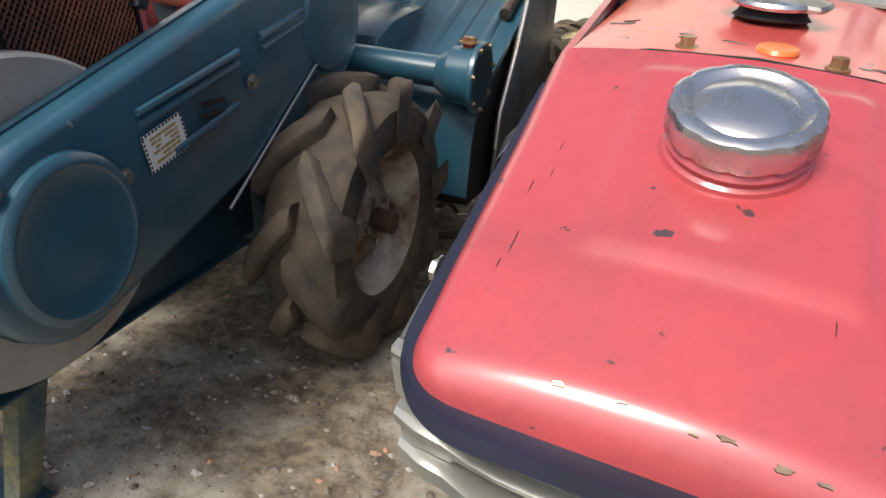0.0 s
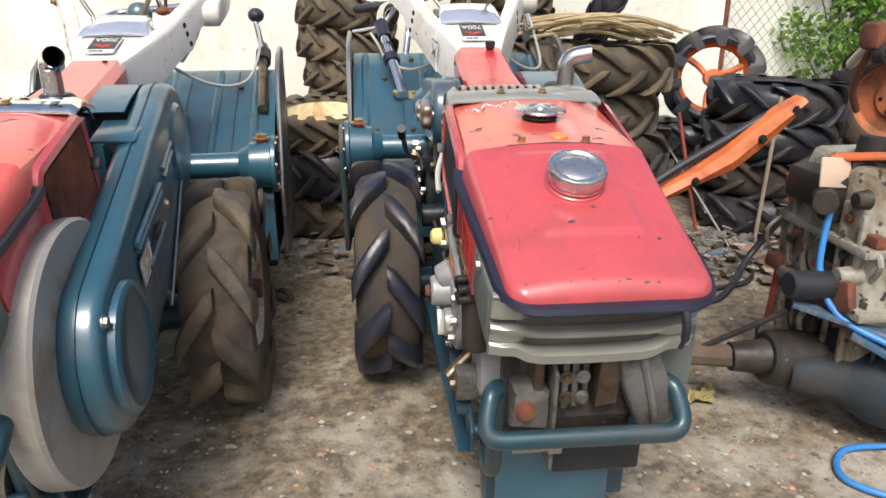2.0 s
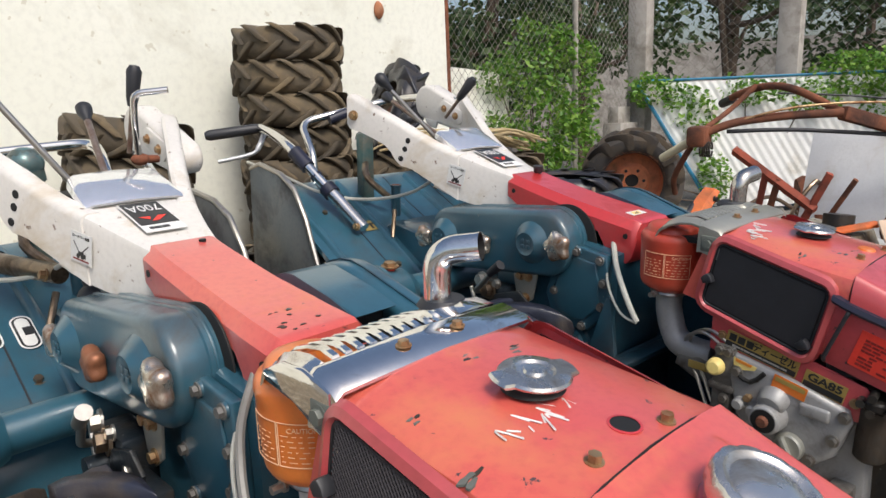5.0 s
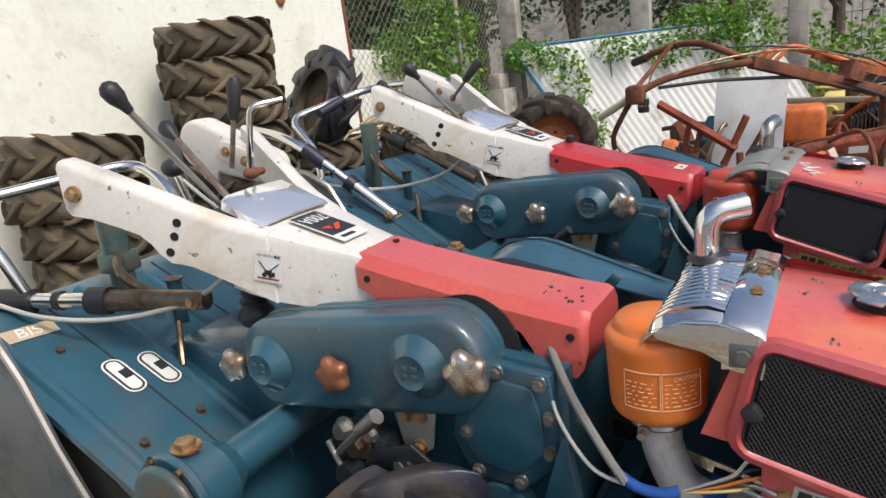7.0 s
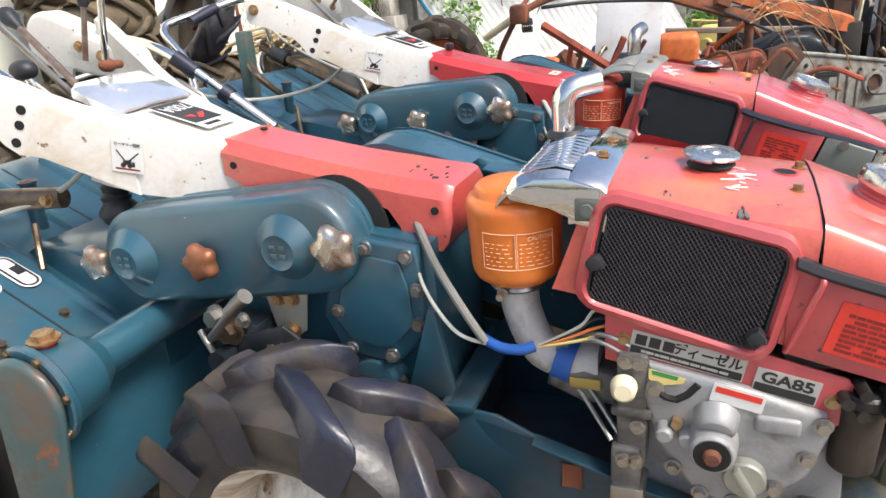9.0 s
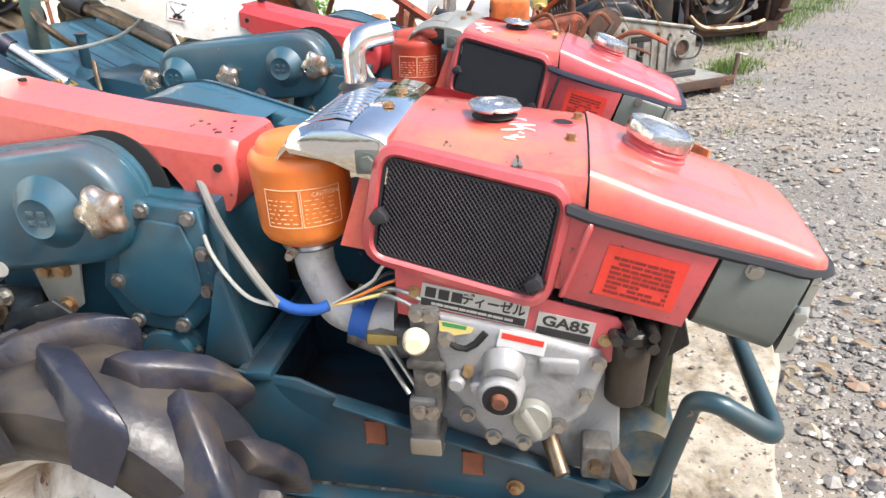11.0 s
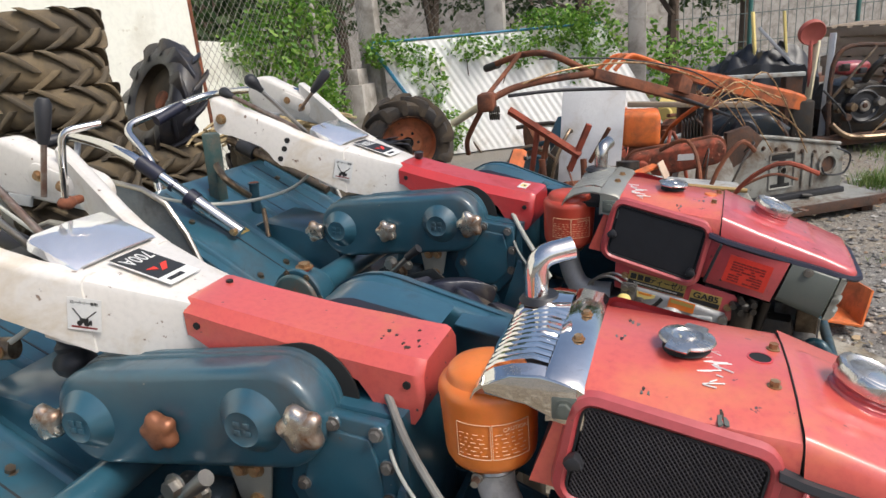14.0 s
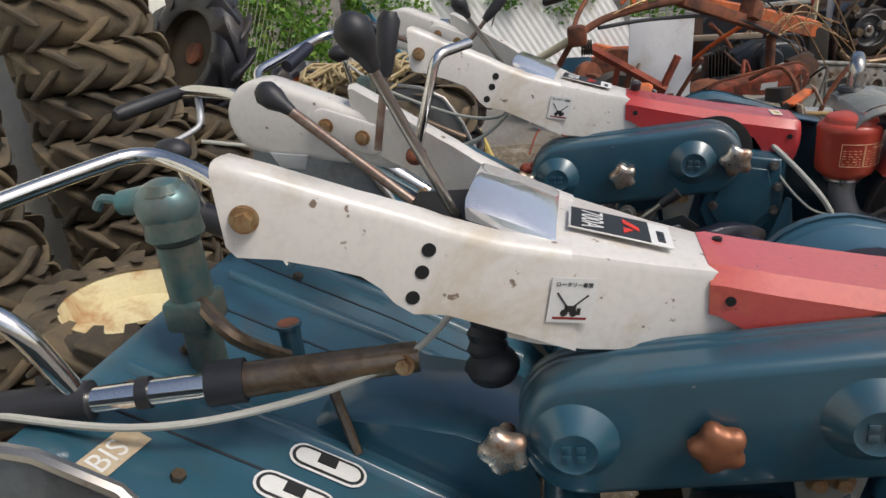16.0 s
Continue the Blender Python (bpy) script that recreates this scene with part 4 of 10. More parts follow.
    cyl(bm, (-0.222, 0.121, 0.585), (-0.2275, 0.121, 0.585), 0.024, seg=20)
    part("crank_bore", bm, BLACK_DEEP, cover)
    bm = B()
    cyl(bm, (-0.222, 0.121, 0.585), (-0.236, 0.121, 0.585), 0.013, 0.011, 14, 0.002)
    part("crank_pin", bm, RUST, cover)
    bm = B()
    cyl(bm, (-0.185, 0.073, 0.535), (-0.204, 0.073, 0.535), 0.029, 0.028, 28, 0.003)
    box(bm, -0.216, -0.203, 0.068, 0.078, 0.510, 0.560, 0.002, Matrix.Translation((0, 0.073, 0.535)) @ Matrix.Rotation(radians(-30), 4, "X") @ Matrix.Translation((0, -0.073, -0.535)))
    part("oil_cap", bm, SILVER, cover, "round silver oil filler cap with a grip")
    for (y, z, r_, h_) in ((0.193, 0.590, 0.014, 0.022), (0.158, 0.585, 0.014, 0.022)):
        bm = B()
        cyl(bm, (-0.18, y, z), (-0.186 - h_, y, z), r_, r_ * 0.85, 16, 0.003)
        part("boss", bm, GREY_CAST, cover)
    bm = B()
    cyl(bm, (-0.18, 0.175, 0.607), (-0.2, 0.175, 0.607), 0.008, seg=6)
    part("brass_plug", bm, BRASS, cover)
    bm = B()
    box(bm, -0.192, -0.18, 0.005, 0.062, 0.607, 0.633, 0.010, seg=3)
    part("raised_pad", bm, GREY_CAST, cover)
    for y, z in ((-0.026, 0.628), (-0.010, 0.575), (0.030, 0.520), (0.085, 0.484), (0.135, 0.490), (0.178, 0.528), (0.210, 0.655)):
        bm = B()
        hexbolt(bm, (-0.186, y, z), (-1, 0, 0), 0.0085, 0.012)
        part("cover_bolt", bm, STEEL, cover)
    # Slot with coloured scale, label.
    bm = B()
    path = [(-0.1875, 0.205 - 0.055 * t, 0.652 + 0.016 * t - 0.02 * math.sin(t * 3.14)) for t in (0, 0.25, 0.5, 0.75, 1)]
    tube(bm, path, 0.005, 8)
    part("slot", bm, BLACK_DEEP, cover)
    bm = B()
    prism(bm, [(0.217, 0.684), (0.168, 0.675), (0.172, 0.667), (0.200, 0.660), (0.216, 0.668)], -0.1872, -0.188, "x")
    sc = part("scale_label", bm, YELLOW, cover, "yellow and green scale sticker")
    bm = B()
    prism(bm, [(0.213, 0.683), (0.178, 0.677), (0.180, 0.671), (0.212, 0.676)], -0.1881, -0.1886, "x")
    part("green_band", bm, mat("green_print" if L else "orange_print", (0.05, 0.3, 0.08) if L else (0.75, 0.25, 0.03), rough=0.5, bump=0), sc)
    bm = B()
    lm = on_side(-0.1872, 0.090, 0.655, -11)
    box(bm, -0.033, 0.033, -0.014, 0.014, 0, 0.0008)
    wl = part("notice_label", bm, LABEL_W if L else ORANGE, cover, "small white and red notice" if L else "small orange notice", lm)
    bm = B()
    box(bm, -0.029, 0.029, 0.001, 0.010, 0, 0.0005)
    part("red_band", bm, RED_LABEL if L else LABEL_GOLD, wl, "", Matrix.Translation((0, 0, 0.001)))
    # Injection pump, governor, cream knob, lines.
    bm = B()
    box(bm, -0.185, -0.14, 0.225, 0.268, 0.52, 0.70, 0.006)
    box(bm, -0.195, -0.15, 0.232, 0.275, 0.480, 0.55, 0.006)
    pump = part("injection_pump", bm, CAST_DIM, eng, "oily cast pump body")
    for y, z in ((0.236, 0.535), (0.257, 0.535), (0.236, 0.585), (0.257, 0.690), (0.236, 0.690)):
        bm = B()
        hexbolt(bm, (-0.185 if z > 0.56 else -0.20, y, z), (-1, 0, 0), 0.008, 0.010)
        part("pump_bolt", bm, STEEL, pump)
    bm = B()
    box(bm, -0.190, -0.135, 0.218, 0.275, 0.600, 0.615, 0.004)
    part("pump_flange", bm, CAST_DIM, pump)
    bm = B()
    cyl(bm, (-0.19, 0.258, 0.655), (-0.215, 0.256, 0.657), 0.019, 0.017, 20, 0.005)
    part("throttle_knob", bm, CREAM if L else YELLOW, pump, "cream round knob" if L else "yellow round knob")
    bm = B()
    box(bm, -0.205, -0.135, 0.225, 0.275, 0.455, 0.487, 0.005)
    part("mount_foot", bm, STEEL, eng)
    for k, (y0, z0) in enumerate(((0.25, 0.70), (0.265, 0.69))):
        bm = B()
        tube(bm, smooth_path([(-0.17, y0, z0), (-0.17, y0 + 0.05, z0 + 0.02), (-0.13, y0 + 0.11, z0 - 0.03), (-0.15, y0 + 0.06, z0 - 0.10), (-0.18, y0 + 0.02, z0 - 0.14)], 5), 0.004, 8)
        part("fuel_line", bm, STEEL, eng)
    # Fuel filter at the front.
    bm = B()
    cyl(bm, (-0.155, -0.075, 0.655), (-0.155, -0.072, 0.545), 0.030, 0.028, 22, 0.006)
    filt = part("fuel_filter", bm, GREY_DARK, eng, "dark cylindrical fuel filter")
    bm = B()
    cyl(bm, (-0.155, -0.075, 0.672), (-0.155, -0.075, 0.652), 0.036, 0.036, 22, 0.004)
    for k in range(5):
        a = k * 1.256
        cyl(bm, (-0.16, -0.075 + 0.026 * math.cos(a), 0.665 + 0.016 * math.sin(a)), (-0.195, -0.08 + 0.026 * math.cos(a), 0.665 + 0.016 * math.sin(a)), 0.008, seg=10)
    part("filter_head", bm, GREY_DARK, filt)
    bm = B()
    cyl(bm, (-0.12, -0.135, 0.66), (-0.10, -0.11, 0.50), 0.012, seg=12)
    part("drain_pipe", bm, GREY_DARK, eng)
    bm = B()
    cyl(bm, (-0.15, 0.045, 0.475), (-0.200, 0.022, 0.436), 0.014, 0.013, 14, 0.002)
    part("drain_plug", bm, BRONZE, eng)
    bm = B()
    box(bm, -0.19, -0.13, -0.055, -0.012, 0.425, 0.485, 0.006)
    fm_ = part("front_mount", bm, CAST_DIM, eng)
    for y, z in ((-0.033, 0.452),):
        bm = B()
        hexbolt(bm, (-0.19, y, z), (-1, 0, 0), 0.009, 0.010)
        part("mount_bolt", bm, BRONZE, fm_)
    if L:
        bm = B()
        prism(bm, [(-0.05, 0.64), (-0.16, 0.64), (-0.17, 0.60), (-0.12, 0.56), (-0.05, 0.54)], -0.10, 0.09, "x", 0.012)
        part("cylinder_head", bm, GREY_DARK, eng, "dark oily cylinder head")
        bm = B()
        lathe(bm, [(0.02, -0.10), (0.045, -0.105), (0.052, -0.09), (0.055, 0.0), (0.052, 0.09), (0.045, 0.105), (0.02, 0.10)], Matrix.Translation((-0.02, -0.115, 0.425)) @ pose(0, 0, 0, 0, 90, 0), 26)
        part("cross_drum", bm, mat("muddy_blue_drum", (0.03, 0.085, 0.12), (0.04, 0.07, 0.09), 0.6, 0.1, 9, 90, 0.3, dirt=(0.24, 0.18, 0.09), dirt_at=0.52, dirt_scale=11), eng, "blue round casting caked with mud")
        bm = B()
        tube(bm, smooth_path([(-0.125, -0.055, 0.44), (-0.140, -0.075, 0.40), (-0.130, -0.085, 0.36), (-0.140, -0.080, 0.33)], 4), [0.014, 0.018, 0.016, 0.02, 0.022, 0.018, 0.02, 0.024, 0.02, 0.016, 0.014, 0.012, 0.008], 8)
        part("mud_clod", bm, MUD, eng, "dried mud clod")
        bm = B()
        box(bm, -0.085, -0.070, -0.150, -0.130, 0.44, 0.640, 0.002)
        part("front_stay", bm, mat("mossy_steel", (0.10, 0.11, 0.06), (0.16, 0.15, 0.08), 0.8, 0.1, 20, 100, 0.4), eng, "mossy steel stay")
    else:
        bm = B()
        prism(bm, [(-0.05, 0.62), (-0.20, 0.60), (-0.235, 0.50), (-0.20, 0.42), (-0.05, 0.40)], -0.11, 0.09, "x", 0.02)
        part("cylinder_head", bm, GREY_DARK, eng, "dark oily cylinder head")
        bm = B()
        box(bm, -0.050, 0.10, -0.246, -0.14, 0.40, 0.475, 0.006)
        part("sump_recess", bm, BLUE_BLACK, eng, "black oily recess")
        for k in range(3):
            bm = B()
            box(bm, -0.046 + 0.017 * k, -0.035 + 0.017 * k, -0.252 + 0.004 * k, -0.20, 0.520, 0.632, 0.003)
            part("head_rib", bm, CAST_DIM, eng)
        for k in range(4):
            bm = B()
            hexbolt(bm, (-0.040 + 0.026 * (k % 2), -0.253, 0.545 + 0.034 * (k // 2)), (0, -1, 0), 0.008, 0.010)
            part("head_bolt", bm, STEEL if k % 2 else BRONZE, eng)
        bm = B()
        prism(bm, [(0.006, 0.525), (0.044, 0.530), (0.050, 0.632), (0.010, 0.632)], -0.262, -0.20, "y", 0.008)
        part("intake_casting", bm, BRONZE, eng, "brown cast port")
        bm = B()
        prism(bm, [(0.030, 0.640), (0.098, 0.640), (0.132, 0.550), (0.134, 0.510), (0.122, 0.470), (0.100, 0.462), (0.076, 0.500), (0.046, 0.570)], -0.272, -0.19, "y", 0.010, 3)
        sh_ = part("fan_duct", bm, CAST_DIM, eng, "dull silver cast fan duct")
        bm = B()
        tube(bm, [(0.070, -0.274, 0.628), (0.092, -0.274, 0.555), (0.108, -0.274, 0.480)], 0.007, 8)
        part("duct_rib", bm, CAST_DIM, sh_)
        bm = B()
        prism(bm, [(-0.128, 0.500), (-0.066, 0.492), (-0.066, 0.560), (-0.088, 0.572), (-0.122, 0.562)], -0.262, -0.205, "y", 0.008)
        hb_ = part("head_bracket", bm, CAST_DIM, eng, "silver cast mounting bracket")
        bm = B()
        hexbolt(bm, (-0.106, -0.262, 0.532), (0, -1, 0), 0.012, 0.014)
        part("bracket_bolt", bm, RUST, hb_)
        bm = B()
        prism(bm, [(-0.268, 0.42), (-0.272, 0.60), (-0.20, 0.635), (-0.16, 0.635), (-0.16, 0.42)], -0.064, -0.056, "x", 0.003)
        part("upright_plate", bm, CAST_DIM, eng)
        bm = B()
        box(bm, -0.094, -0.078, -0.262, -0.21, 0.560, 0.632, 0.004)
        part("pipe_strap", bm, BRONZE, eng)
        bm = B()
        cyl(bm, (-0.126, -0.258, 0.470), (-0.066, -0.258, 0.470), 0.013, seg=16)
        cyl(bm, (-0.066, -0.258, 0.470), (-0.044, -0.258, 0.470), 0.017, seg=6)
        part("spacer_bolt", bm, STEEL, eng, "pale worn spacer on a bolt")
        bm = B()
        box(bm, 0.118, 0.172, -0.235, -0.16, 0.43, 0.640, 0.005)
        fs_ = part("fan_shroud", bm, GREY_LAMP, eng)
        bm = B()
        prism(bm, [(0.122, 0.488), (0.168, 0.488), (0.168, 0.552), (0.132, 0.556), (0.122, 0.544)], -0.249, -0.232, "y", 0.004)
        part("mount_tab", bm, CAST_DIM, fs_)
        bm = B()
        hexbolt(bm, (0.148, -0.249, 0.526), (0, -1, 0), 0.012, 0.010)
        part("tab_bolt", bm, STEEL, fs_)

    # Flywheel behind the belt guard.
    bm = B()
    fm = Matrix.Translation((0.145, 0.035, 0.568)) @ Matrix.Rotation(radians(90), 4, "Y")
    lathe(bm, [(0.02, -0.02), (0.16, -0.02), (0.22, -0.020), (0.226, -0.014), (0.226, 0.024), (0.221, 0.03), (0.16, 0.026), (0.02, 0.026)], fm, 56)
    part("flywheel", bm, mat("bare_flywheel_" + variant.lower(), (0.40, 0.39, 0.36), (0.33, 0.32, 0.29), 0.45, 0.3, 8, 120, 0.1, dirt=(0.25, 0.18, 0.11), dirt_at=0.6), eng, "bare grey cast flywheel")

    # Air cleaner with elbow.
    bm = B()
    A = (-0.088, 0.432)
    lathe(bm, [(0.020, 0.752), (0.030, 0.756), (0.036, 0.764), (0.050, 0.772), (0.062, 0.781), (0.0665, 0.790), (0.068, 0.80), (0.0695, 0.84), (0.071, 0.880), (0.0725, 0.888), (0.0715, 0.897), (0.067, 0.904), (0.0605, 0.907), (0.0585, 0.911), (0.0575, 0.916), (0.052, 0.922), (0.036, 0.926), (0.0005, 0.928)], Matrix.Translation((A[0], A[1], 0.0)), 40)
    ac = part("air_cleaner", bm, ORANGE if L else mat("dull_orange_red", (0.50, 0.065, 0.032), (0.44, 0.05, 0.03), 0.4, 0, 6, 90, 0.03, 0.2), T, "orange painted air cleaner canister")
    bm = B()
    for a0, a1, z0, z1 in ((125, 165, 0.810, 0.864), (167, 212, 0.810, 0.864)):
        for zz, zh in ((z0, 0.0007), (z1, 0.0007)):
            prev = [(A[0] + 0.0716 * math.cos(radians(a)), A[1] + 0.0716 * math.sin(radians(a)), zz) for a in range(a0 + 30, a1 + 31, 5)]
            tube(bm, prev, zh, 4)
        for a in (a0 + 30, a1 + 30):
            tube(bm, [(A[0] + 0.0716 * math.cos(radians(a)), A[1] + 0.0716 * math.sin(radians(a)), z) for z in (z0, z1)], 0.0007, 4)
        for k in range(6):
            zz = z0 + 0.006 + k * 0.0065
            st = a0 + 33
            while st < a1 + 26:
                w_ = rng.randint(4, 9)
                tube(bm, [(A[0] + 0.0717 * math.cos(radians(a)), A[1] + 0.0717 * math.sin(radians(a)), zz) for a in range(st, min(st + w_, a1 + 28), 2)] or [(0, 0, 0)], 0.0006, 4) if min(st + w_, a1 + 28) - st > 3 else None
                st += w_ + 3
    part("caution_print", bm, PRINT_PALE, ac, "white outlined caution print")
    lettering("caution_word", "CAUTION", 0.0085, PRINT_PALE, ac, Matrix.Translation((A[0] + 0.0722 * math.cos(radians(222)), A[1] + 0.0722 * math.sin(radians(222)), 0.857)) @ pose(0, 0, 0, 90, 0, 222 + 90))
    bm = B()
    tube(bm, [(A[0] + 0.038 * math.cos(a * 0.3), A[1] + 0.038 * math.sin(a * 0.3), 0.762) for a in range(22)], 0.005, 6)
    hexbolt(bm, (A[0] - 0.045, A[1] + 0.01, 0.762), (-1, 0, 0), 0.006, 0.02)
    part("clamp", bm, STEEL, ac)
    bm = B()
    tube(bm, smooth_path([(A[0], A[1], 0.765), (A[0], A[1] - 0.002, 0.715), (A[0] - 0.005, A[1] - 0.03, 0.655), (A[0] - 0.01, A[1] - 0.075, 0.640), (A[0] - 0.01, A[1] - 0.125, 0.640)], 6), [0.030] * 12 + [0.031] * 13, 18)
    elbow = part("intake_elbow", bm, mat("bare_alloy", (0.56, 0.55, 0.53), (0.48, 0.46, 0.44), 0.62, 0.3, 20, 150, 0.5, dirt=(0.3, 0.28, 0.25), dirt_at=0.6, dirt_scale=14) if L else GREY_CAST, T, "cast alloy intake elbow")
    bm = B()
    prism(bm, [(0.27, 0.585), (0.275, 0.635), (0.33, 0.650), (0.385, 0.635), (0.39, 0.605), (0.33, 0.580)], -0.130, -0.04, "x", 0.014, 3)
    mf_ = part("manifold", bm, CAST_DIM, elbow, "dusty cast manifold")
    bm = B()
    box(bm, -0.134, -0.129, 0.305, 0.352, 0.612, 0.630, 0.002)
    part("brass_tag", bm, LABEL_GOLD, mf_, "small tarnished tag")
    if L:
        bm = B()
        tube(bm, [(A[0] - 0.006, A[1] - 0.058, 0.642), (A[0] - 0.008, A[1] - 0.085, 0.635)], 0.0395, 18)
        part("tape_band", bm, BLUE_TAPE, elbow, "blue tape wrap")
        bm = B()
        tube(bm, smooth_path([(-0.150, 0.476, 0.692), (-0.157, 0.445, 0.682), (-0.158, 0.412, 0.682), (-0.152, 0.392, 0.688)], 5), 0.0085, 10)
        loom = part("taped_loom", bm, BLUE_TAPE, T, "wiring loom wrapped in blue tape")
        for k in range(4):
            bm = B()
            tube(bm, smooth_path([(-0.152, 0.394, 0.688), (-0.156, 0.355 - 0.008 * k, 0.700 + 0.010 * k), (-0.150, 0.305, 0.715 + 0.014 * k), (-0.125, 0.245, 0.735)], 6), 0.0025, 6)
            part("wire", bm, (YELLOW, ORANGE, BLACK, GREY_CABLE)[k], loom)
    for k, (dx, rr, pts) in enumerate(((0, 0.0068, [(-0.06, 0.610, 0.845), (-0.115, 0.560, 0.800), (-0.148, 0.505, 0.740), (-0.150, 0.474, 0.693)]), (0, 0.0032, [(-0.05, 0.625, 0.835), (-0.115, 0.585, 0.765), (-0.146, 0.525, 0.705), (-0.150, 0.474, 0.690)]))):
        bm = B()
        tube(bm, smooth_path(pts, 7), rr, 8)
        part("cable_sheath", bm, CABLE_DARK if k == 0 and L else GREY_CABLE, T, "grey cable sheath")

    # Exhaust shield: strip on the hood, ribs falling to the rear, solid plate round the pipe.
    sm = mat("bright_dented_chrome", (0.86, 0.85, 0.83), (0.78, 0.76, 0.73), 0.07, 1.0, 8, 22, 0.22, dirt=(0.42, 0.34, 0.26), dirt_at=0.70, dirt_scale=12) if L else SILVER
    def strip(wl, wr, rows, drop=0.0):
        rings = []
        for y, z in rows:
            top = [(wl, y, z - drop), (wl + 0.002, y, z - 0.008), (wl + 0.012, y, z), ((wl + wr) / 2, y, z + 0.005), (wr - 0.012, y, z), (wr, y, z - 0.008)]
            rings.append(top + [(x, q, e - 0.0035) for x, q, e in reversed(top)])
        loft(bm, rings)
    bm = B()
    strip(-0.163, 0.158, ((0.292, 0.9365), (0.300, 0.9440), (0.318, 0.9475), (0.334, 0.9510), (0.342, 0.9495)), 0.06)
    shield = part("exhaust_shield", bm, sm, T, "bent chrome heat shield with open ribs" if L else "dull silver heat shield with open ribs")
    bm = B()
    strip(-0.157, -0.124, ((0.339, 0.948), (0.36, 0.951), (0.385, 0.948), (0.410, 0.940), (0.424, 0.930)), 0.006)
    part("shield_cheek", bm, sm, shield)
    bm = B()
    strip(0.048, 0.150, ((0.340, 0.9500), (0.37, 0.953), (0.41, 0.944), (0.430, 0.932)), 0.02)
    part("shield_cheek", bm, sm, shield)
    bm = B()
    strip(-0.157, 0.14, ((0.421, 0.932), (0.432, 0.922), (0.438, 0.908)), 0.004)
    part("shield_lip", bm, sm, shield)
    if L:
        bm = B()
        prism(bm, [(0.298, 0.936), (0.345, 0.949), (0.385, 0.947), (0.424, 0.928), (0.420, 0.916), (0.365, 0.906), (0.318, 0.884), (0.300, 0.888)], -0.164, -0.156, "x", 0.003)
        part("shield_side", bm, sm, shield, "curved chrome side lip")
    for k in range(10):
        x0 = -0.122 + k * 0.0178
        bm = B()
        rings = []
        for y, z in ((0.339, 0.951), (0.36, 0.956), (0.385, 0.952), (0.410, 0.944), (0.426, 0.932)):
            rings.append([(x0 - 0.0055, y, z), (x0 - 0.0036, y, z + 0.0035), (x0 + 0.0036, y, z + 0.0035), (x0 + 0.0055, y, z), (x0, y, z - 0.002)])
        loft(bm, rings)
        part("shield_rib", bm, sm, shield)
    # Black plate below the ribs paints the shade seen between them.
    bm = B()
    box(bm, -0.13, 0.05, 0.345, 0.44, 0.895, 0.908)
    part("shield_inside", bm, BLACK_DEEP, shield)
    bm = B()
    cyl(bm, (0.095, 0.392, 0.945), (0.095, 0.392, 0.958), 0.036, 0.032, 24, 0.004)
    part("pipe_collar", bm, BLACK, shield)
    pp = round_path([(0.090, 0.398, 0.90), (0.090, 0.398, 1.022), (0.120, 0.345, 1.030)] if L else [(0.104, 0.384, 0.90), (0.104, 0.384, 1.012), (0.155, 0.372, 1.022)], 0.034, 9)
    bm = B()
    tube(bm, pp, 0.0190, 24, caps=False)
    pipe = part("exhaust_pipe", bm, CHROME if L else mat("sooty_chrome", (0.62, 0.60, 0.57), (0.4, 0.38, 0.35), 0.2, 1.0, 8, 100, 0.04, dirt=(0.12, 0.1, 0.09), dirt_at=0.58, dirt_scale=6), T, "bent chrome exhaust pipe")
    bm = B()
    tube(bm, pp[2:], 0.0176, 24, caps=False)
    part("pipe_bore", bm, BLACK_DEEP, pipe)
    for x, y in ((-0.05, 0.314), (0.037, 0.314)):
        bm = B()
        hexbolt(bm, (x, y, 0.951), (0, 0, 1), 0.0065, 0.007)
        part("shield_bolt", bm, BRASS, shield)
    bm = B()
    box(bm, -0.165, -0.150, 0.300, 0.335, 0.890, 0.925, 0.004)
    hexbolt(bm, (-0.164, 0.317, 0.908), (-1, 0, 0), 0.009, 0.008)
    part("shield_bracket", bm, GREY_LAMP, shield)

    # Frame beams, cross tray, bumper, stand.
    for s in (-1, 1):
        bm = B()
        prism(bm, [(0.60, 0.575), (0.46, 0.552), (0.40, 0.522), (-0.06, 0.402), (-0.10, 0.380), (-0.10, 0.335), (-0.05, 0.325), (0.30, 0.345), (0.48, 0.352), (0.62, 0.352)], s * 0.150, s * 0.142, "x", 0.002)
        beam = part("frame_beam", bm, BLUE_DARK, T, "dark blue welded frame beam")
        for pts in ([(0.40, 0.524), (-0.06, 0.404)], [(0.58, 0.352), (-0.08, 0.330)]):
            bm = B()
            (ya, za), (yb, zb) = pts
            prism(bm, [(ya, za), (yb, zb), (yb, zb - 0.006), (ya, za - 0.006)], s * 0.142, s * 0.172, "x", 0.002)
            part("flange", bm, BLUE_DARK, beam)
        for y, z in ((0.345, 0.462), (0.175, 0.418)):
            bm = B()
            box(bm, s * 0.148, s * 0.153, y - 0.016, y + 0.016, z - 0.022, z + 0.022, 0.002)
            part("slot_cover", bm, RUST, beam)
        bm = B()
        hexbolt(bm, (s * 0.150, 0.10, 0.375), (s, 0, 0), 0.010, 0.010)
        part("beam_bolt", bm, BRASS, beam)
    bm = B()
    box(bm, -0.142, 0.142, 0.25, 0.55, 0.40, 0.41, 0)
    box(bm, -0.142, 0.142, 0.545, 0.56, 0.40, 0.57, 0.003)
    box(bm, -0.155, 0.155, 0.50, 0.545, 0.555, 0.57, 0.003)
    part("cross_tray", bm, BLUE_DARK, T)
    bm = B()
    box(bm, -0.13, 0.13, -0.155, -0.06, 0.33, 0.345, 0.003)
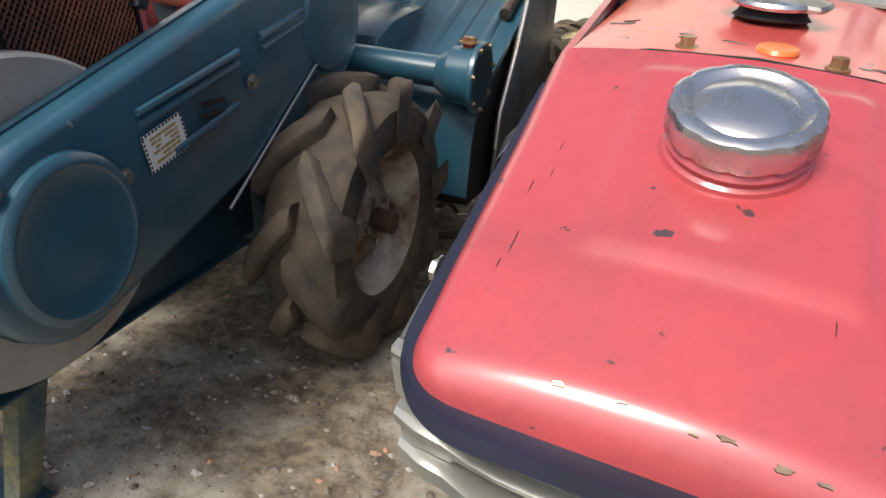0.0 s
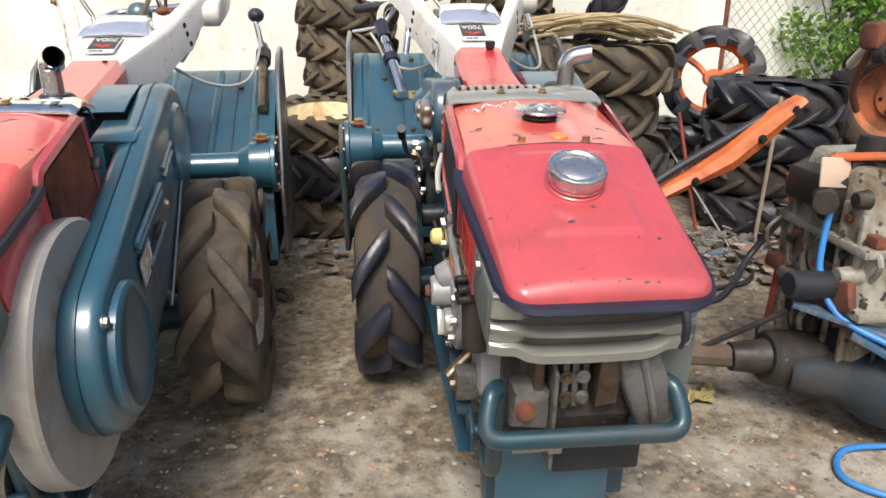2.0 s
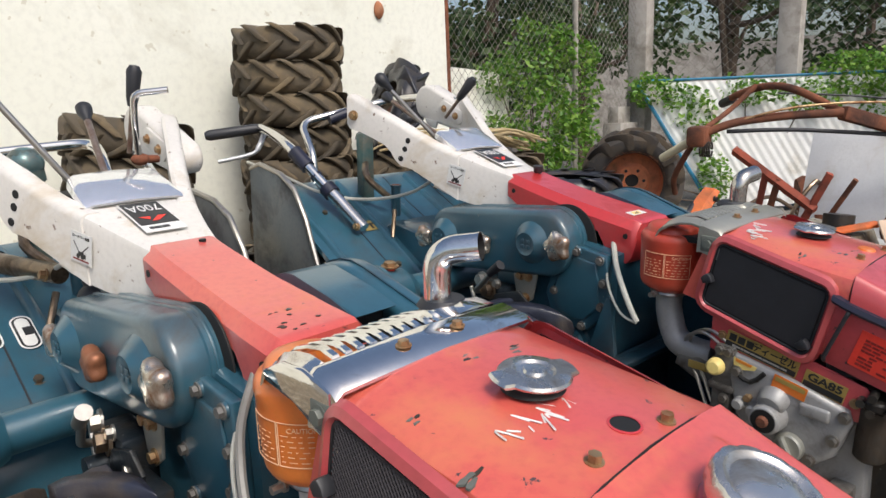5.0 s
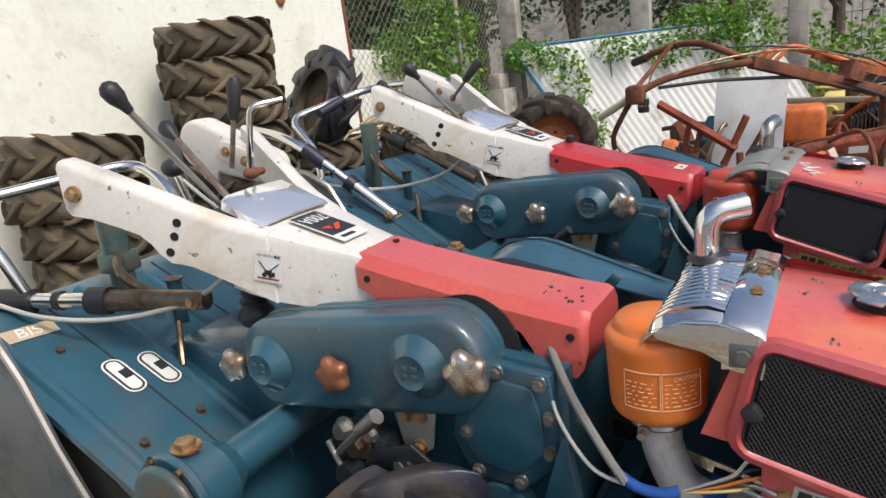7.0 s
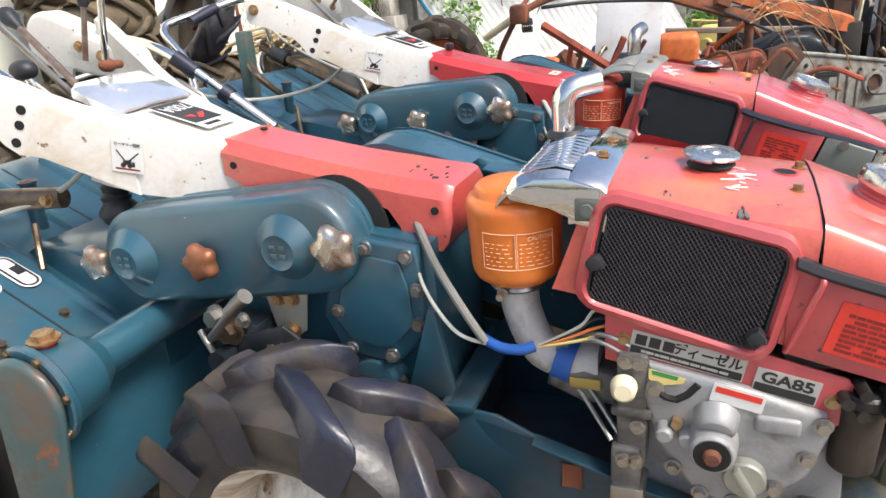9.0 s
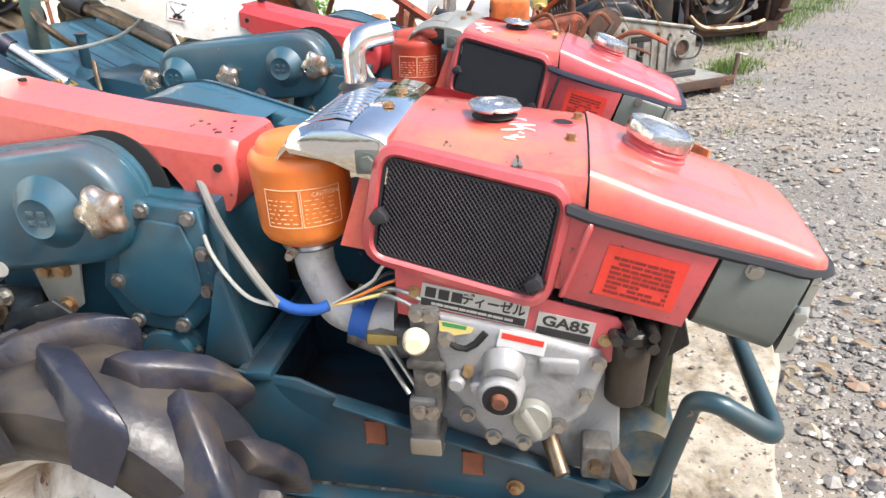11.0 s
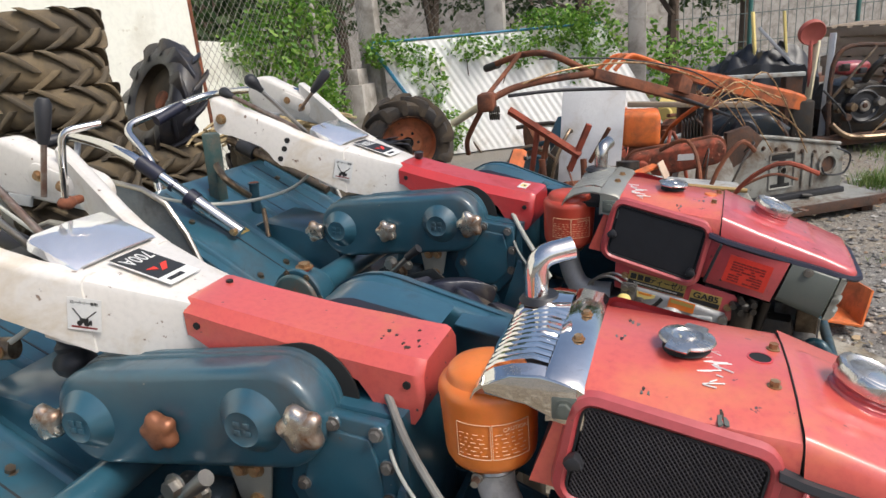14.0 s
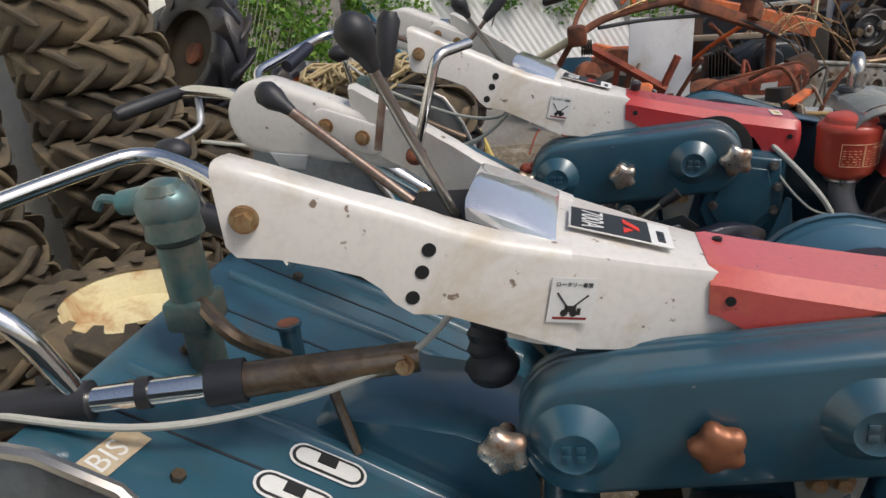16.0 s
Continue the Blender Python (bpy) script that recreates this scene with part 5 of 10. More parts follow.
    box(bm, -0.13, 0.13, -0.16, -0.148, 0.27, 0.42, 0.004)
    part("front_plate", bm, BLUE_DARK, T)
    if not L:
        bm = B()
        prism(bm, [(-0.212, 0.27), (-0.212, 0.425), (-0.150, 0.425), (-0.150, 0.415), (-0.204, 0.415), (-0.204, 0.27)], -0.122, 0.078, "x", 0.002)
        part("front_panel", bm, BLUE, T, "blue folded front panel")
    bm = B()
    cyl(bm, (-0.15, -0.07, 0.365), (0.15, -0.07, 0.365), 0.018, seg=14)
    part("cross_rod", bm, BLUE_DARK, T)
    bm = B()
    bp = [(-0.150, -0.06, 0.36), (-0.165, -0.125, 0.39), (-0.182, -0.160, 0.578), (-0.196, -0.186, 0.585), (-0.200, -0.268, 0.535), (0.148, -0.272, 0.525), (0.148, -0.205, 0.566), (0.130, -0.172, 0.568), (0.115, -0.125, 0.38), (0.120, -0.06, 0.36)]
    if not L:
        bp = [(-0.125, -0.12, 0.350), (-0.128, -0.205, 0.372), (-0.128, -0.240, 0.560), (-0.145, -0.266, 0.568), (-0.162, -0.306, 0.512), (0.160, -0.306, 0.510), (0.147, -0.262, 0.566), (0.118, -0.236, 0.558), (0.098, -0.205, 0.372), (0.098, -0.12, 0.350)]
    tube(bm, round_path(bp, 0.034, 6), 0.0140, 14)
    part("bumper_bar", bm, mat("worn_bumper_paint" + variant.lower(), (0.018, 0.06, 0.078), (0.014, 0.045, 0.06), 0.38, 0.2, 8, 100, 0.1, 0.3, dirt=(0.06, 0.065, 0.06), dirt_at=0.55, dirt_scale=9, chip=(0.16, 0.11, 0.08), chip_at=0.64, chip_scale=26), T, "bent blue tube bumper, paint worn off")
    for s in (-1, 1):
        bm = B()
        prism(bm, [(0.03, 0.35), (0.09, 0.35), (0.02, 0.0), (-0.02, 0.0)], s * 0.09 - 0.018, s * 0.09 + 0.018, "x", 0.004)
        part("stand_leg", bm, BLUE_DARK if s < 0 else mat("muddy_yellow_blue", (0.03, 0.08, 0.1), (0.28, 0.24, 0.1), 0.7, 0, 9, 80, 0.3), T)
    bm = B()
    box(bm, -0.12, 0.12, -0.03, 0.03, 0.0, 0.012, 0.002)
    part("stand_foot", bm, BLUE_DARK, T)

    # Belt guard on the left-hand side.
    def hull(c0, r0, c1, r1, n=14):
        d = math.atan2(c1[1] - c0[1], c1[0] - c0[0])
        l = math.hypot(c1[0] - c0[0], c1[1] - c0[1])
        o = math.acos((r0 - r1) / l)
        pts = [(c0[0] + r0 * math.cos(d + o + (math.tau - 2 * o) * k / n), c0[1] + r0 * math.sin(d + o + (math.tau - 2 * o) * k / n)) for k in range(n + 1)]
        return pts + [(c1[0] + r1 * math.cos(d - o + 2 * o * k / n), c1[1] + r1 * math.sin(d - o + 2 * o * k / n)) for k in range(n + 1)]
    F, R_ = (0.035, 0.568), (0.75, 0.788)
    bm = B()
    prism(bm, hull(F, 0.148, R_, 0.150), 0.180, 0.252, "x", 0.018, 3)
    guard = part("belt_guard", bm, BLUE, T, "long blue sheet metal belt guard")
    bm = B()
    loft(bm, [[(x, y, z) for y, z in hull(F, 0.1515, R_, 0.1535)] for x in (0.213, 0.216)])
    part("guard_seam", bm, BLUE_DARK, guard)
    bm = B()
    lathe(bm, [(0.118, 0.0), (0.117, 0.012), (0.110, 0.017), (0.104, 0.018), (0.098, 0.014), (0.05, 0.016), (0.0005, 0.017)], Matrix.Translation((0.252, F[0], F[1])) @ Matrix.Rotation(radians(90), 4, "Y"), 48)
    part("round_cover", bm, BLUE, guard, "round pressed blue cover")
    bm = B()
    lathe(bm, [(0.105, 0.0), (0.095, 0.010), (0.06, 0.012), (0.0005, 0.013)], Matrix.Translation((0.252, R_[0], R_[1])) @ Matrix.Rotation(radians(90), 4, "Y"), 40)
    part("rear_boss", bm, BLUE, guard)
    for ya, za, yb, zb in ((0.182, 0.708, 0.420, 0.764), (0.190, 0.692, 0.420, 0.746), (0.266, 0.637, 0.420, 0.680), (0.494, 0.780, 0.672, 0.818), (0.50, 0.760, 0.672, 0.798)):
        bm = B()
        tube(bm, [(0.2525, ya, za), (0.2525, yb, zb)], 0.006, 8)
        part("pressed_rib", bm, BLUE, guard)
    for k in range(2):
        bm = B()
        box(bm, 0.2515, 0.2535, 0.33, 0.385, 0.690 - k * 0.02, 0.700 - k * 0.02, 0.001)
        part("slot", bm, BLACK_DEEP, guard)
    gm = Matrix(((0, 0, 1, 0.2528), (1, 0, 0, 0.240), (0, 1, 0, 0.655), (0, 0, 0, 1))) @ pose(0, 0, 0, 0, 0, 16)
    bm = B()
    box(bm, -0.042, 0.042, -0.030, 0.030, 0, 0.0008)
    st = part("warning_sticker", bm, LABEL_W, guard, "cream warning sticker with a dashed border", gm)
    bm = B()
    for k in range(12):
        box(bm, -0.042 + k * 0.0072, -0.038 + k * 0.0072, 0.026, 0.030, 0.0008, 0.0012)
        box(bm, -0.042 + k * 0.0072, -0.038 + k * 0.0072, -0.030, -0.026, 0.0008, 0.0012)
    for k in range(8):
        box(bm, -0.042, -0.038, -0.029 + k * 0.0072, -0.025 + k * 0.0072, 0.0008, 0.0012)
        box(bm, 0.038, 0.042, -0.029 + k * 0.0072, -0.025 + k * 0.0072, 0.0008, 0.0012)
    part("dashed_border", bm, LABEL_K, st)
    bm = B()
    bars(bm, 0.066, 0.044, 6, 12, thick=0.0012)
    part("small_print", bm, LABEL_GOLD, st)
    gm = Matrix(((0, 0, 1, 0.2528), (1, 0, 0, 0.612), (0, 1, 0, 0.728), (0, 0, 0, 1))) @ pose(0, 0, 0, 0, 0, 14) @ Matrix.Scale(1.25, 4)
    for k in range(6):
        bm = B()
        x = -0.0625 + k * 0.025
        box(bm, x - 0.009, x - 0.003, -0.013, 0.013, 0, 0.0008)
        box(bm, x + 0.003, x + 0.009, -0.013, 0.013, 0, 0.0008)
        if k % 2:
            box(bm, x - 0.003, x + 0.003, -0.013 + 0.02 * (k % 3 == 0), -0.007 + 0.02 * (k % 3 == 0), 0, 0.0008)
        part("mark_block", bm, GREY_CABLE, guard, "", gm)
    for y, z in ((-0.07, 0.655), (0.145, 0.625), (0.12, 0.48), (0.46, 0.71)):
        bm = B()
        hexbolt(bm, (0.252, y, z), (1, 0, 0), 0.009, 0.008)
        part("guard_bolt", bm, STEEL, guard)
    if L:
        bm = B()
        tube(bm, [(0.258, 0.706, 0.716), (0.250, 0.385, 0.503)], 0.0035, 8)
        part("stay_rod", bm, STEEL, guard, "thin bare rod hanging by the guard")
    bm = B()
    box(bm, 0.13, 0.22, 0.44, 0.56, 0.862, 0.868, 0.002, Matrix.Translation((0, 0.50, 0.865)) @ Matrix.Rotation(radians(12), 4, "X") @ Matrix.Translation((0, -0.50, -0.865)))
    part("guard_bracket", bm, BLUE, guard)
    # Drum of the rear pulley, open to the front.
    arc = [(R_[0] + 0.149 * math.cos(radians(q)), R_[1] + 0.149 * math.sin(radians(q))) for q in range(-50, 104, 11)] + [(0.64, 0.916), (0.575, 0.896)]
    bm = B()
    loft(bm, [[(x, y, z) for y, z in arc] + [(x, R_[0] + (y - R_[0]) * 0.975, R_[1] + (z - R_[1]) * 0.975) for y, z in reversed(arc)] for x in (0.098, 0.182)])
    drum = part("pulley_drum", bm, BLUE, T, "curved blue pulley drum, open at the front")
    bm = B()
    prism(bm, arc + [(0.575, 0.83), (0.62, 0.74), (0.75, 0.66)], 0.096, 0.100, "x")
    part("drum_wall", bm, BLUE, drum)
    # Black block in the drum mouth stands in for the shade inside.
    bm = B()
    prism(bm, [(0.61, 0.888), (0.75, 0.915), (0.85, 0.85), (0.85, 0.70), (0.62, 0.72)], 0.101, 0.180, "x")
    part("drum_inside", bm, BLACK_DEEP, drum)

    # Gear case and axles.
    bm = B()
    prism(bm, [(0.575, 0.825), (0.90, 0.86), (1.00, 0.80), (1.02, 0.60), (0.95, 0.42), (0.85, 0.22), (0.75, 0.22), (0.66, 0.42), (0.60, 0.46), (0.570, 0.52)], -0.085, 0.13, "x", 0.02)
    case = part("gear_case", bm, BLUE, T, "blue cast gear case")
    bm = B()
    prism(bm, [(0.596, 0.820), (0.70, 0.832), (0.772, 0.805), (0.774, 0.752), (0.794, 0.684), (0.768, 0.630), (0.735, 0.612), (0.690, 0.608), (0.645, 0.614), (0.588, 0.672), (0.590, 0.750)], -0.084, -0.106, "x", 0.007, 3)
    side = part("case_cover", bm, BLUE, case, "bolted blue side cover")
    bm = B()
    prism(bm, [(0.630, 0.795), (0.70, 0.805), (0.742, 0.790), (0.742, 0.750), (0.762, 0.684), (0.740, 0.650), (0.690, 0.636), (0.656, 0.642), (0.616, 0.684), (0.618, 0.750)], -0.104, -0.1115, "x", 0.006, 3)
    part("cover_boss", bm, BLUE, side)
    for y, z in ((0.689, 0.816), (0.614, 0.806), (0.758, 0.699), (0.603, 0.688), (0.742, 0.628), (0.661, 0.624), (0.600, 0.750)):
        bm = B()
        cyl(bm, (-0.100, y, z), (-0.110, y, z), 0.013, 0.012, 16, 0.002)
        part("bolt_pad", bm, BLUE, side)
        bm = B()
        hexbolt(bm, (-0.110, y, z), (-1, 0, 0), 0.0085, 0.010)
        part("cover_bolt", bm, CAST_DIM, side)
    bm = B()
    lathe(bm, [(0.058, 0.0), (0.056, 0.010), (0.046, 0.014), (0.044, 0.026), (0.036, 0.028), (0.020, 0.028)], Matrix.Translation((-0.085, 0.705, 0.562)) @ Matrix.Rotation(radians(-90), 4, "Y"), 32)
    hubf = part("shaft_flange", bm, BLUE, case, "round bolted shaft flange")
    for k in range(5):
        q = k * math.tau / 5 + 0.5
        bm = B()
        hexbolt(bm, (-0.095, 0.705 + 0.050 * math.cos(q), 0.562 + 0.050 * math.sin(q)), (-1, 0, 0), 0.007, 0.008)
        part("flange_bolt", bm, BRONZE if k % 2 else STEEL, hubf)
    bm = B()
    prism(bm, [(0.566, 0.720), (0.578, 0.725), (0.625, 0.575), (0.560, 0.560), (0.545, 0.580)], -0.125, -0.110, "x", 0.003)
    part("side_gusset", bm, BLUE, case, "blue gusset plate")
    bm = B()
    prism(bm, [(0.81, 0.735), (0.90, 0.74), (0.885, 0.66), (0.86, 0.635), (0.825, 0.66)], -0.125, -0.118, "x", 0.003)
    pl = part("shift_plate", bm, SILVER, case, "bare steel bracket plate")
    for y, z in ((0.870, 0.72), (0.84, 0.722), (0.848, 0.66)):
        bm = B()
        hexbolt(bm, (-0.125, y, z), (-1, 0, 0), 0.010, 0.012)
        part("plate_bolt", bm, BRASS, pl)
    bm = B()
    box(bm, -0.16, -0.10, 0.90, 1.02, 0.56, 0.68, 0.01)
    box(bm, -0.155, -0.125, 0.78, 0.90, 0.50, 0.63, 0.008)
    cyl(bm, (-0.10, 0.97, 0.62), (-0.20, 0.97, 0.62), 0.022, seg=14)
    cyl(bm, (-0.10, 0.965, 0.57), (-0.19, 0.965, 0.57), 0.026, seg=14)
    cyl(bm, (-0.10, 0.72, 0.55), (-0.17, 0.72, 0.55), 0.032, seg=18)
    cyl(bm, (-0.16, 0.92, 0.60), (-0.185, 0.92, 0.60), 0.016, seg=6)
    part("linkage_block", bm, BLUE_BLACK, case, "greasy blue-black shift linkage")
    for (y, z, x0, r_, h_, mt) in ((0.985, 0.690, -0.16, 0.016, 0.020, STEEL), (0.955, 0.665, -0.16, 0.018, 0.024, BRONZE), (0.925, 0.690, -0.16, 0.010, 0.014, STEEL), (0.868, 0.640, -0.155, 0.012, 0.016, STEEL), (0.835, 0.575, -0.155, 0.014, 0.018, BRONZE), (0.80, 0.60, -0.155, 0.009, 0.012, STEEL), (0.985, 0.60, -0.16, 0.012, 0.03, STEEL), (0.90, 0.545, -0.155, 0.016, 0.02, BLUE_BLACK), (1.03, 0.63, -0.12, 0.02, 0.03, BLUE_BLACK)):
        bm = B()
        hexbolt(bm, (x0, y, z), (-1, 0.15, 0.1), r_, h_)
        part("linkage_bolt", bm, mt, case)
    bm = B()
    tube(bm, smooth_path([(-0.165, 1.03, 0.66), (-0.175, 0.98, 0.60), (-0.17, 0.91, 0.58), (-0.17, 0.84, 0.62)], 5), 0.006, 8)
    part("linkage_rod", bm, STEEL, case)
    bm = B()
    prism(bm, [(0.80, 0.66), (0.84, 0.69), (0.93, 0.66), (0.95, 0.62), (0.88, 0.60), (0.82, 0.62)], -0.168, -0.160, "x", 0.002)
    part("linkage_plate", bm, BLUE_BLACK, case)
    bm = B()
    tube(bm, round_path([(-0.155, 0.985, 0.655), (-0.20, 0.975, 0.665), (-0.215, 0.89, 0.745), (-0.218, 0.865, 0.765)], 0.02), 0.0075, 10)
    lev = part("clutch_lever", bm, STEEL, case, "short steel lever")
    bm = B()
    tube(bm, [(-0.217, 0.900, 0.735), (-0.218, 0.860, 0.768)], [0.011, 0.0135], 12)
    part("lever_grip", bm, STEEL if L else BLACK, lev)
    for s in (-1, 1):
        bm = B()
        lathe(bm, [(0.06, 0.0), (0.065, 0.01), (0.05, 0.03), (0.042, 0.14), (0.05, 0.15), (0.05, 0.18)], Matrix.Translation((0.02 + s * 0.09, 0.80, 0.31)) @ Matrix.Rotation(radians(90 * s), 4, "Y"), 24)
        part("axle_housing", bm, BLUE_DARK, case)
    wheel_parts(T, -0.272, -1, RIM, TYRE_BLACK if L else TYRE, 0.2 if L else 1.1)
    wheel_parts(T, 0.335, 1, RIM_RUSTY, TYRE_MUDDY if L else TYRE, 0.75 if L else 0.3)

    # Side drive cover with conical bosses and star knobs.
    bm = B()
    out = hull((0.782, 0.824), 0.088, (1.165, 0.778), 0.090, 12)
    out2 = [(y, z) for y, z in out]
    prism(bm, out2, -0.062, -0.140, "x", 0.016, 3)
    dc = part("drive_cover", bm, BLUE, T, "rounded blue side drive cover")
    bm = B()
    loft(bm, [[(x, y, z) for y, z in hull((0.782, 0.824), 0.076, (1.165, 0.778), 0.078, 12)] for x in (-0.05, -0.066)])
    part("gasket_edge", bm, BLACK, dc)
    bm = B()
    loft(bm, [[(x, y, z) for y, z in hull((0.782, 0.824), r0, (1.165, 0.778), r0 + 0.002, 16)] for x, r0 in ((-0.060, 0.088), (-0.061, 0.0925), (-0.069, 0.0925), (-0.071, 0.0895), (-0.074, 0.0890), (-0.076, 0.0912), (-0.082, 0.0912), (-0.085, 0.087))])
    part("cover_flange", bm, BLUE, dc)
    bm = B()
    prism(bm, hull((0.756, 0.830), 0.094, (0.95, 0.805), 0.072, 16), -0.0605, -0.0645, "x", 0.001)
    part("dust_seal", bm, BLACK_DEEP, dc, "black ring behind the front of the drive cover")
    for y, z in ((0.821, 0.822), (1.176, 0.780)):
        bm = B()
        lathe(bm, [(0.058, 0.0), (0.052, 0.006), (0.034, 0.024), (0.030, 0.027), (0.026, 0.025), (0.0005, 0.025)], Matrix.Translation((-0.139, y, z)) @ Matrix.Rotation(radians(-90), 4, "Y"), 36)
        boss = part("cone_boss", bm, BLUE, dc, "pressed cone with an embossed mark")
        bm = B()
        for dy, dz in ((-0.009, 0.007), (0.009, 0.007), (-0.009, -0.007), (0.009, -0.007)):
            box(bm, -0.1662, -0.1640, y + dy - 0.006, y + dy + 0.006, z + dz - 0.005, z + dz + 0.005, 0.001)
        part("embossed_mark", bm, BLUE, boss)
    star_knob(dc, (-0.142, 0.716, 0.832), KNOB_METAL, 0.041, "chrome star knob, half rusted" if L else "chrome star knob")
    star_knob(dc, (-0.140, 1.000, 0.790), KNOB_RUST if L else KNOB_METAL, 0.036, "rusted star knob" if L else "chrome star knob")
    star_knob(dc, (-0.130, 1.275, 0.766), KNOB_METAL, 0.036, "chrome star knob spotted with rust")

    # Red linkage cover.
    bm = B()
    prof = [(0.985, 0.985), (0.987, 0.948), (0.915, 0.876), (0.76, 0.888), (0.70, 0.868), (0.645, 0.800), (0.560, 0.800), (0.505, 0.942)]
    def sect(y, zb, zt, xl, xr):
        c = 0.018
        return [(xl, y, zb), (xl, y, zt - c * 1.2), (xl + c, y, zt), (xr - c, y, zt), (xr, y, zt - c * 1.2), (xr, y, zb)]
    loft(bm, [sect(*q) for q in ((0.546, 0.850, 0.900, -0.060, 0.095), (0.555, 0.815, 0.905, -0.064, 0.098), (0.567, 0.800, 0.907, -0.064, 0.098), (0.628, 0.800, 0.915, -0.062, 0.097), (0.642, 0.838, 0.917, -0.062, 0.097), (0.662, 0.866, 0.920, -0.061, 0.097),
                                 (0.70, 0.880, 0.925, -0.060, 0.096), (0.76, 0.884, 0.934, -0.058, 0.094), (0.915, 0.872, 0.962, -0.056, 0.093), (0.985, 0.912, 0.977, -0.055, 0.093), (0.998, 0.915, 0.977, -0.053, 0.091))])
    rc_ = part("linkage_cover", bm, redf if L else RED_VIVID, T, "red sheet metal linkage cover, chipped at the front" if L else "red sheet metal linkage cover")
    for p, d in (((-0.0635, 0.575, 0.868), (-1, 0, 0)), ((-0.0548, 0.972, 0.934), (-1, 0, 0)), ((0.048, 0.972, 0.9755), (0, 0, 1))):
        bm = B()
        p_, d_ = Vector(p), Vector(d)
        if not L and d[2]:
            cyl(bm, p_, p_ + d_ * 0.022, 0.013, 0.015, 16, 0.003)
            part("rubber_knob", bm, BLACK, rc_)
        else:
            cyl(bm, p_ - d_ * 0.002, p_ + d_ * 0.0025, 0.0065, seg=14)
            part("screw_hole", bm, BLACK_DEEP, rc_)
    if L:
        rr_ = random.Random(8)
        for k in range(9):
            bm = B()
            cx_, cy_ = rr_.uniform(-0.03, 0.05), rr_.uniform(0.57, 0.64)
            s0 = rr_.uniform(0.002, 0.0055)
            ring = [(cx_ + s0 * rr_.uniform(0.4, 1.8) * math.cos(q * 0.7), cy_ + s0 * rr_.uniform(0.4, 1.1) * math.sin(q * 0.7)) for q in range(9)]
            loft(bm, [[(x, y, 0.9075 + (y - 0.567) * 0.128 + e) for x, y in ring] for e in (-0.003, 0.0006)])
            part("paint_chip", bm, GREY_DARK, rc_)
    if not L:
        bm = B()
        box(bm, -0.03, 0.03, -0.013, 0.013, 0, 0.0008)
        s_ = part("oval_sticker", bm, LABEL_W, rc_, "small white sticker", Matrix.Translation((0.015, 0.600, 0.9130)) @ pose(0, 0, 0, 7, 0, 0))
        bm = B()
        prism(bm, [(-0.022, -0.009), (0.010, -0.009), (0.020, 0.009), (-0.012, 0.009)], 0.0008, 0.0013, "z")
        part("sticker_print", bm, YELLOW, s_)
        bm = B()
        prism(bm, [(-0.014, -0.006), (0.004, -0.006), (0.006, 0.004)], 0.0013, 0.0018, "z")
        part("sticker_mark", bm, LABEL_K, s_)

    # White steering yoke: solid head, two arms.
    bm = B()
    def yk(y, zb, zt, xl, xr, c=0.014):
        k_ = 0.3 * c
        return [(xl, y, zb), (xl, y, zt - c), (xl + k_, y, zt - k_), (xl + c, y, zt), (xr - c, y, zt), (xr - k_, y, zt - k_), (xr, y, zt - c), (xr, y, zb)]
    loft(bm, [yk(*q) for q in ((0.90, 0.868, 0.950, -0.046, 0.084), (0.99, 0.862, 0.974, -0.048, 0.088), (1.06, 0.868, 0.990, -0.062, 0.105), (1.16, 0.885, 1.018, -0.088, 0.132), (1.225, 0.905, 1.034, -0.108, 0.150), (1.26, 0.92, 1.038, -0.118, 0.160))])
    yoke = part("yoke_head", bm, WHITE, T, "white steel steering yoke with scratches")
    for s in (-1, 1):
        bm = B()
        def ax(y):
            pts = [(1.0, 0.060), (1.18, 0.118), (1.36, 0.178), (1.55, 0.250), (1.62, 0.278)]
            for (a, u), (b, v) in zip(pts, pts[1:]):
                if y <= b:
                    return u + (v - u) * (y - a) / (b - a)
            return pts[-1][1]
        rings = []
        for y, zb, zt in ((1.17, 0.886, 1.024), (1.26, 0.932, 1.052), (1.335, 0.968, 1.084), (1.358, 0.974, 1.096), (1.378, 0.978, 1.106), (1.398, 0.996, 1.115), (1.412, 1.018, 1.122), (1.432, 1.038, 1.131), (1.47, 1.056, 1.150), (1.52, 1.076, 1.175), (1.56, 1.086, 1.194), (1.568, 1.100, 1.193)):
            o = 0.020 + s * ax(y)
            i = 0.020 + s * (ax(y) - 0.042)
            rings.append([(o, y, zb), (o, y, zt - 0.016), (o - s * 0.003, y, zt - 0.007), (o - s * 0.009, y, zt - 0.002), (o - s * 0.018, y, zt), (i + s * 0.008, y, zt), (i, y, zt - 0.006), (i, y, zb)])
        loft(bm, rings)
        arm = part("yoke_arm", bm, WHITE, yoke, "white pressed steel handle arm")
        for y, z in ((1.350, 1.056), (1.362, 1.030), (1.377, 1.000)):
            bm = B()
            o = 0.020 + s * ax(y)
            cyl(bm, (o - s * 0.008, y + 0.003, z), (o + s * 0.0012, y - 0.0004, z), 0.0085, seg=18)
            part("bolt_hole", bm, BLACK_DEEP, arm)
        bm = B()
        y, z = 1.545, 1.128
        cyl(bm, (0.020 + s * ax(y), y, z), (0.020 + s * (ax(y) + 0.003), y - 0.001, z), 0.016, seg=18)
        hexbolt(bm, (0.020 + s * (ax(y) + 0.003), y - 0.001, z), (s, -0.3, 0), 0.0105, 0.013)
        part("arm_bolt", bm, BRASS, arm, "rusty hex bolt")
    bm = B()
    box(bm, -0.029, 0.029, -0.030, 0.030, 0, 0.0007)
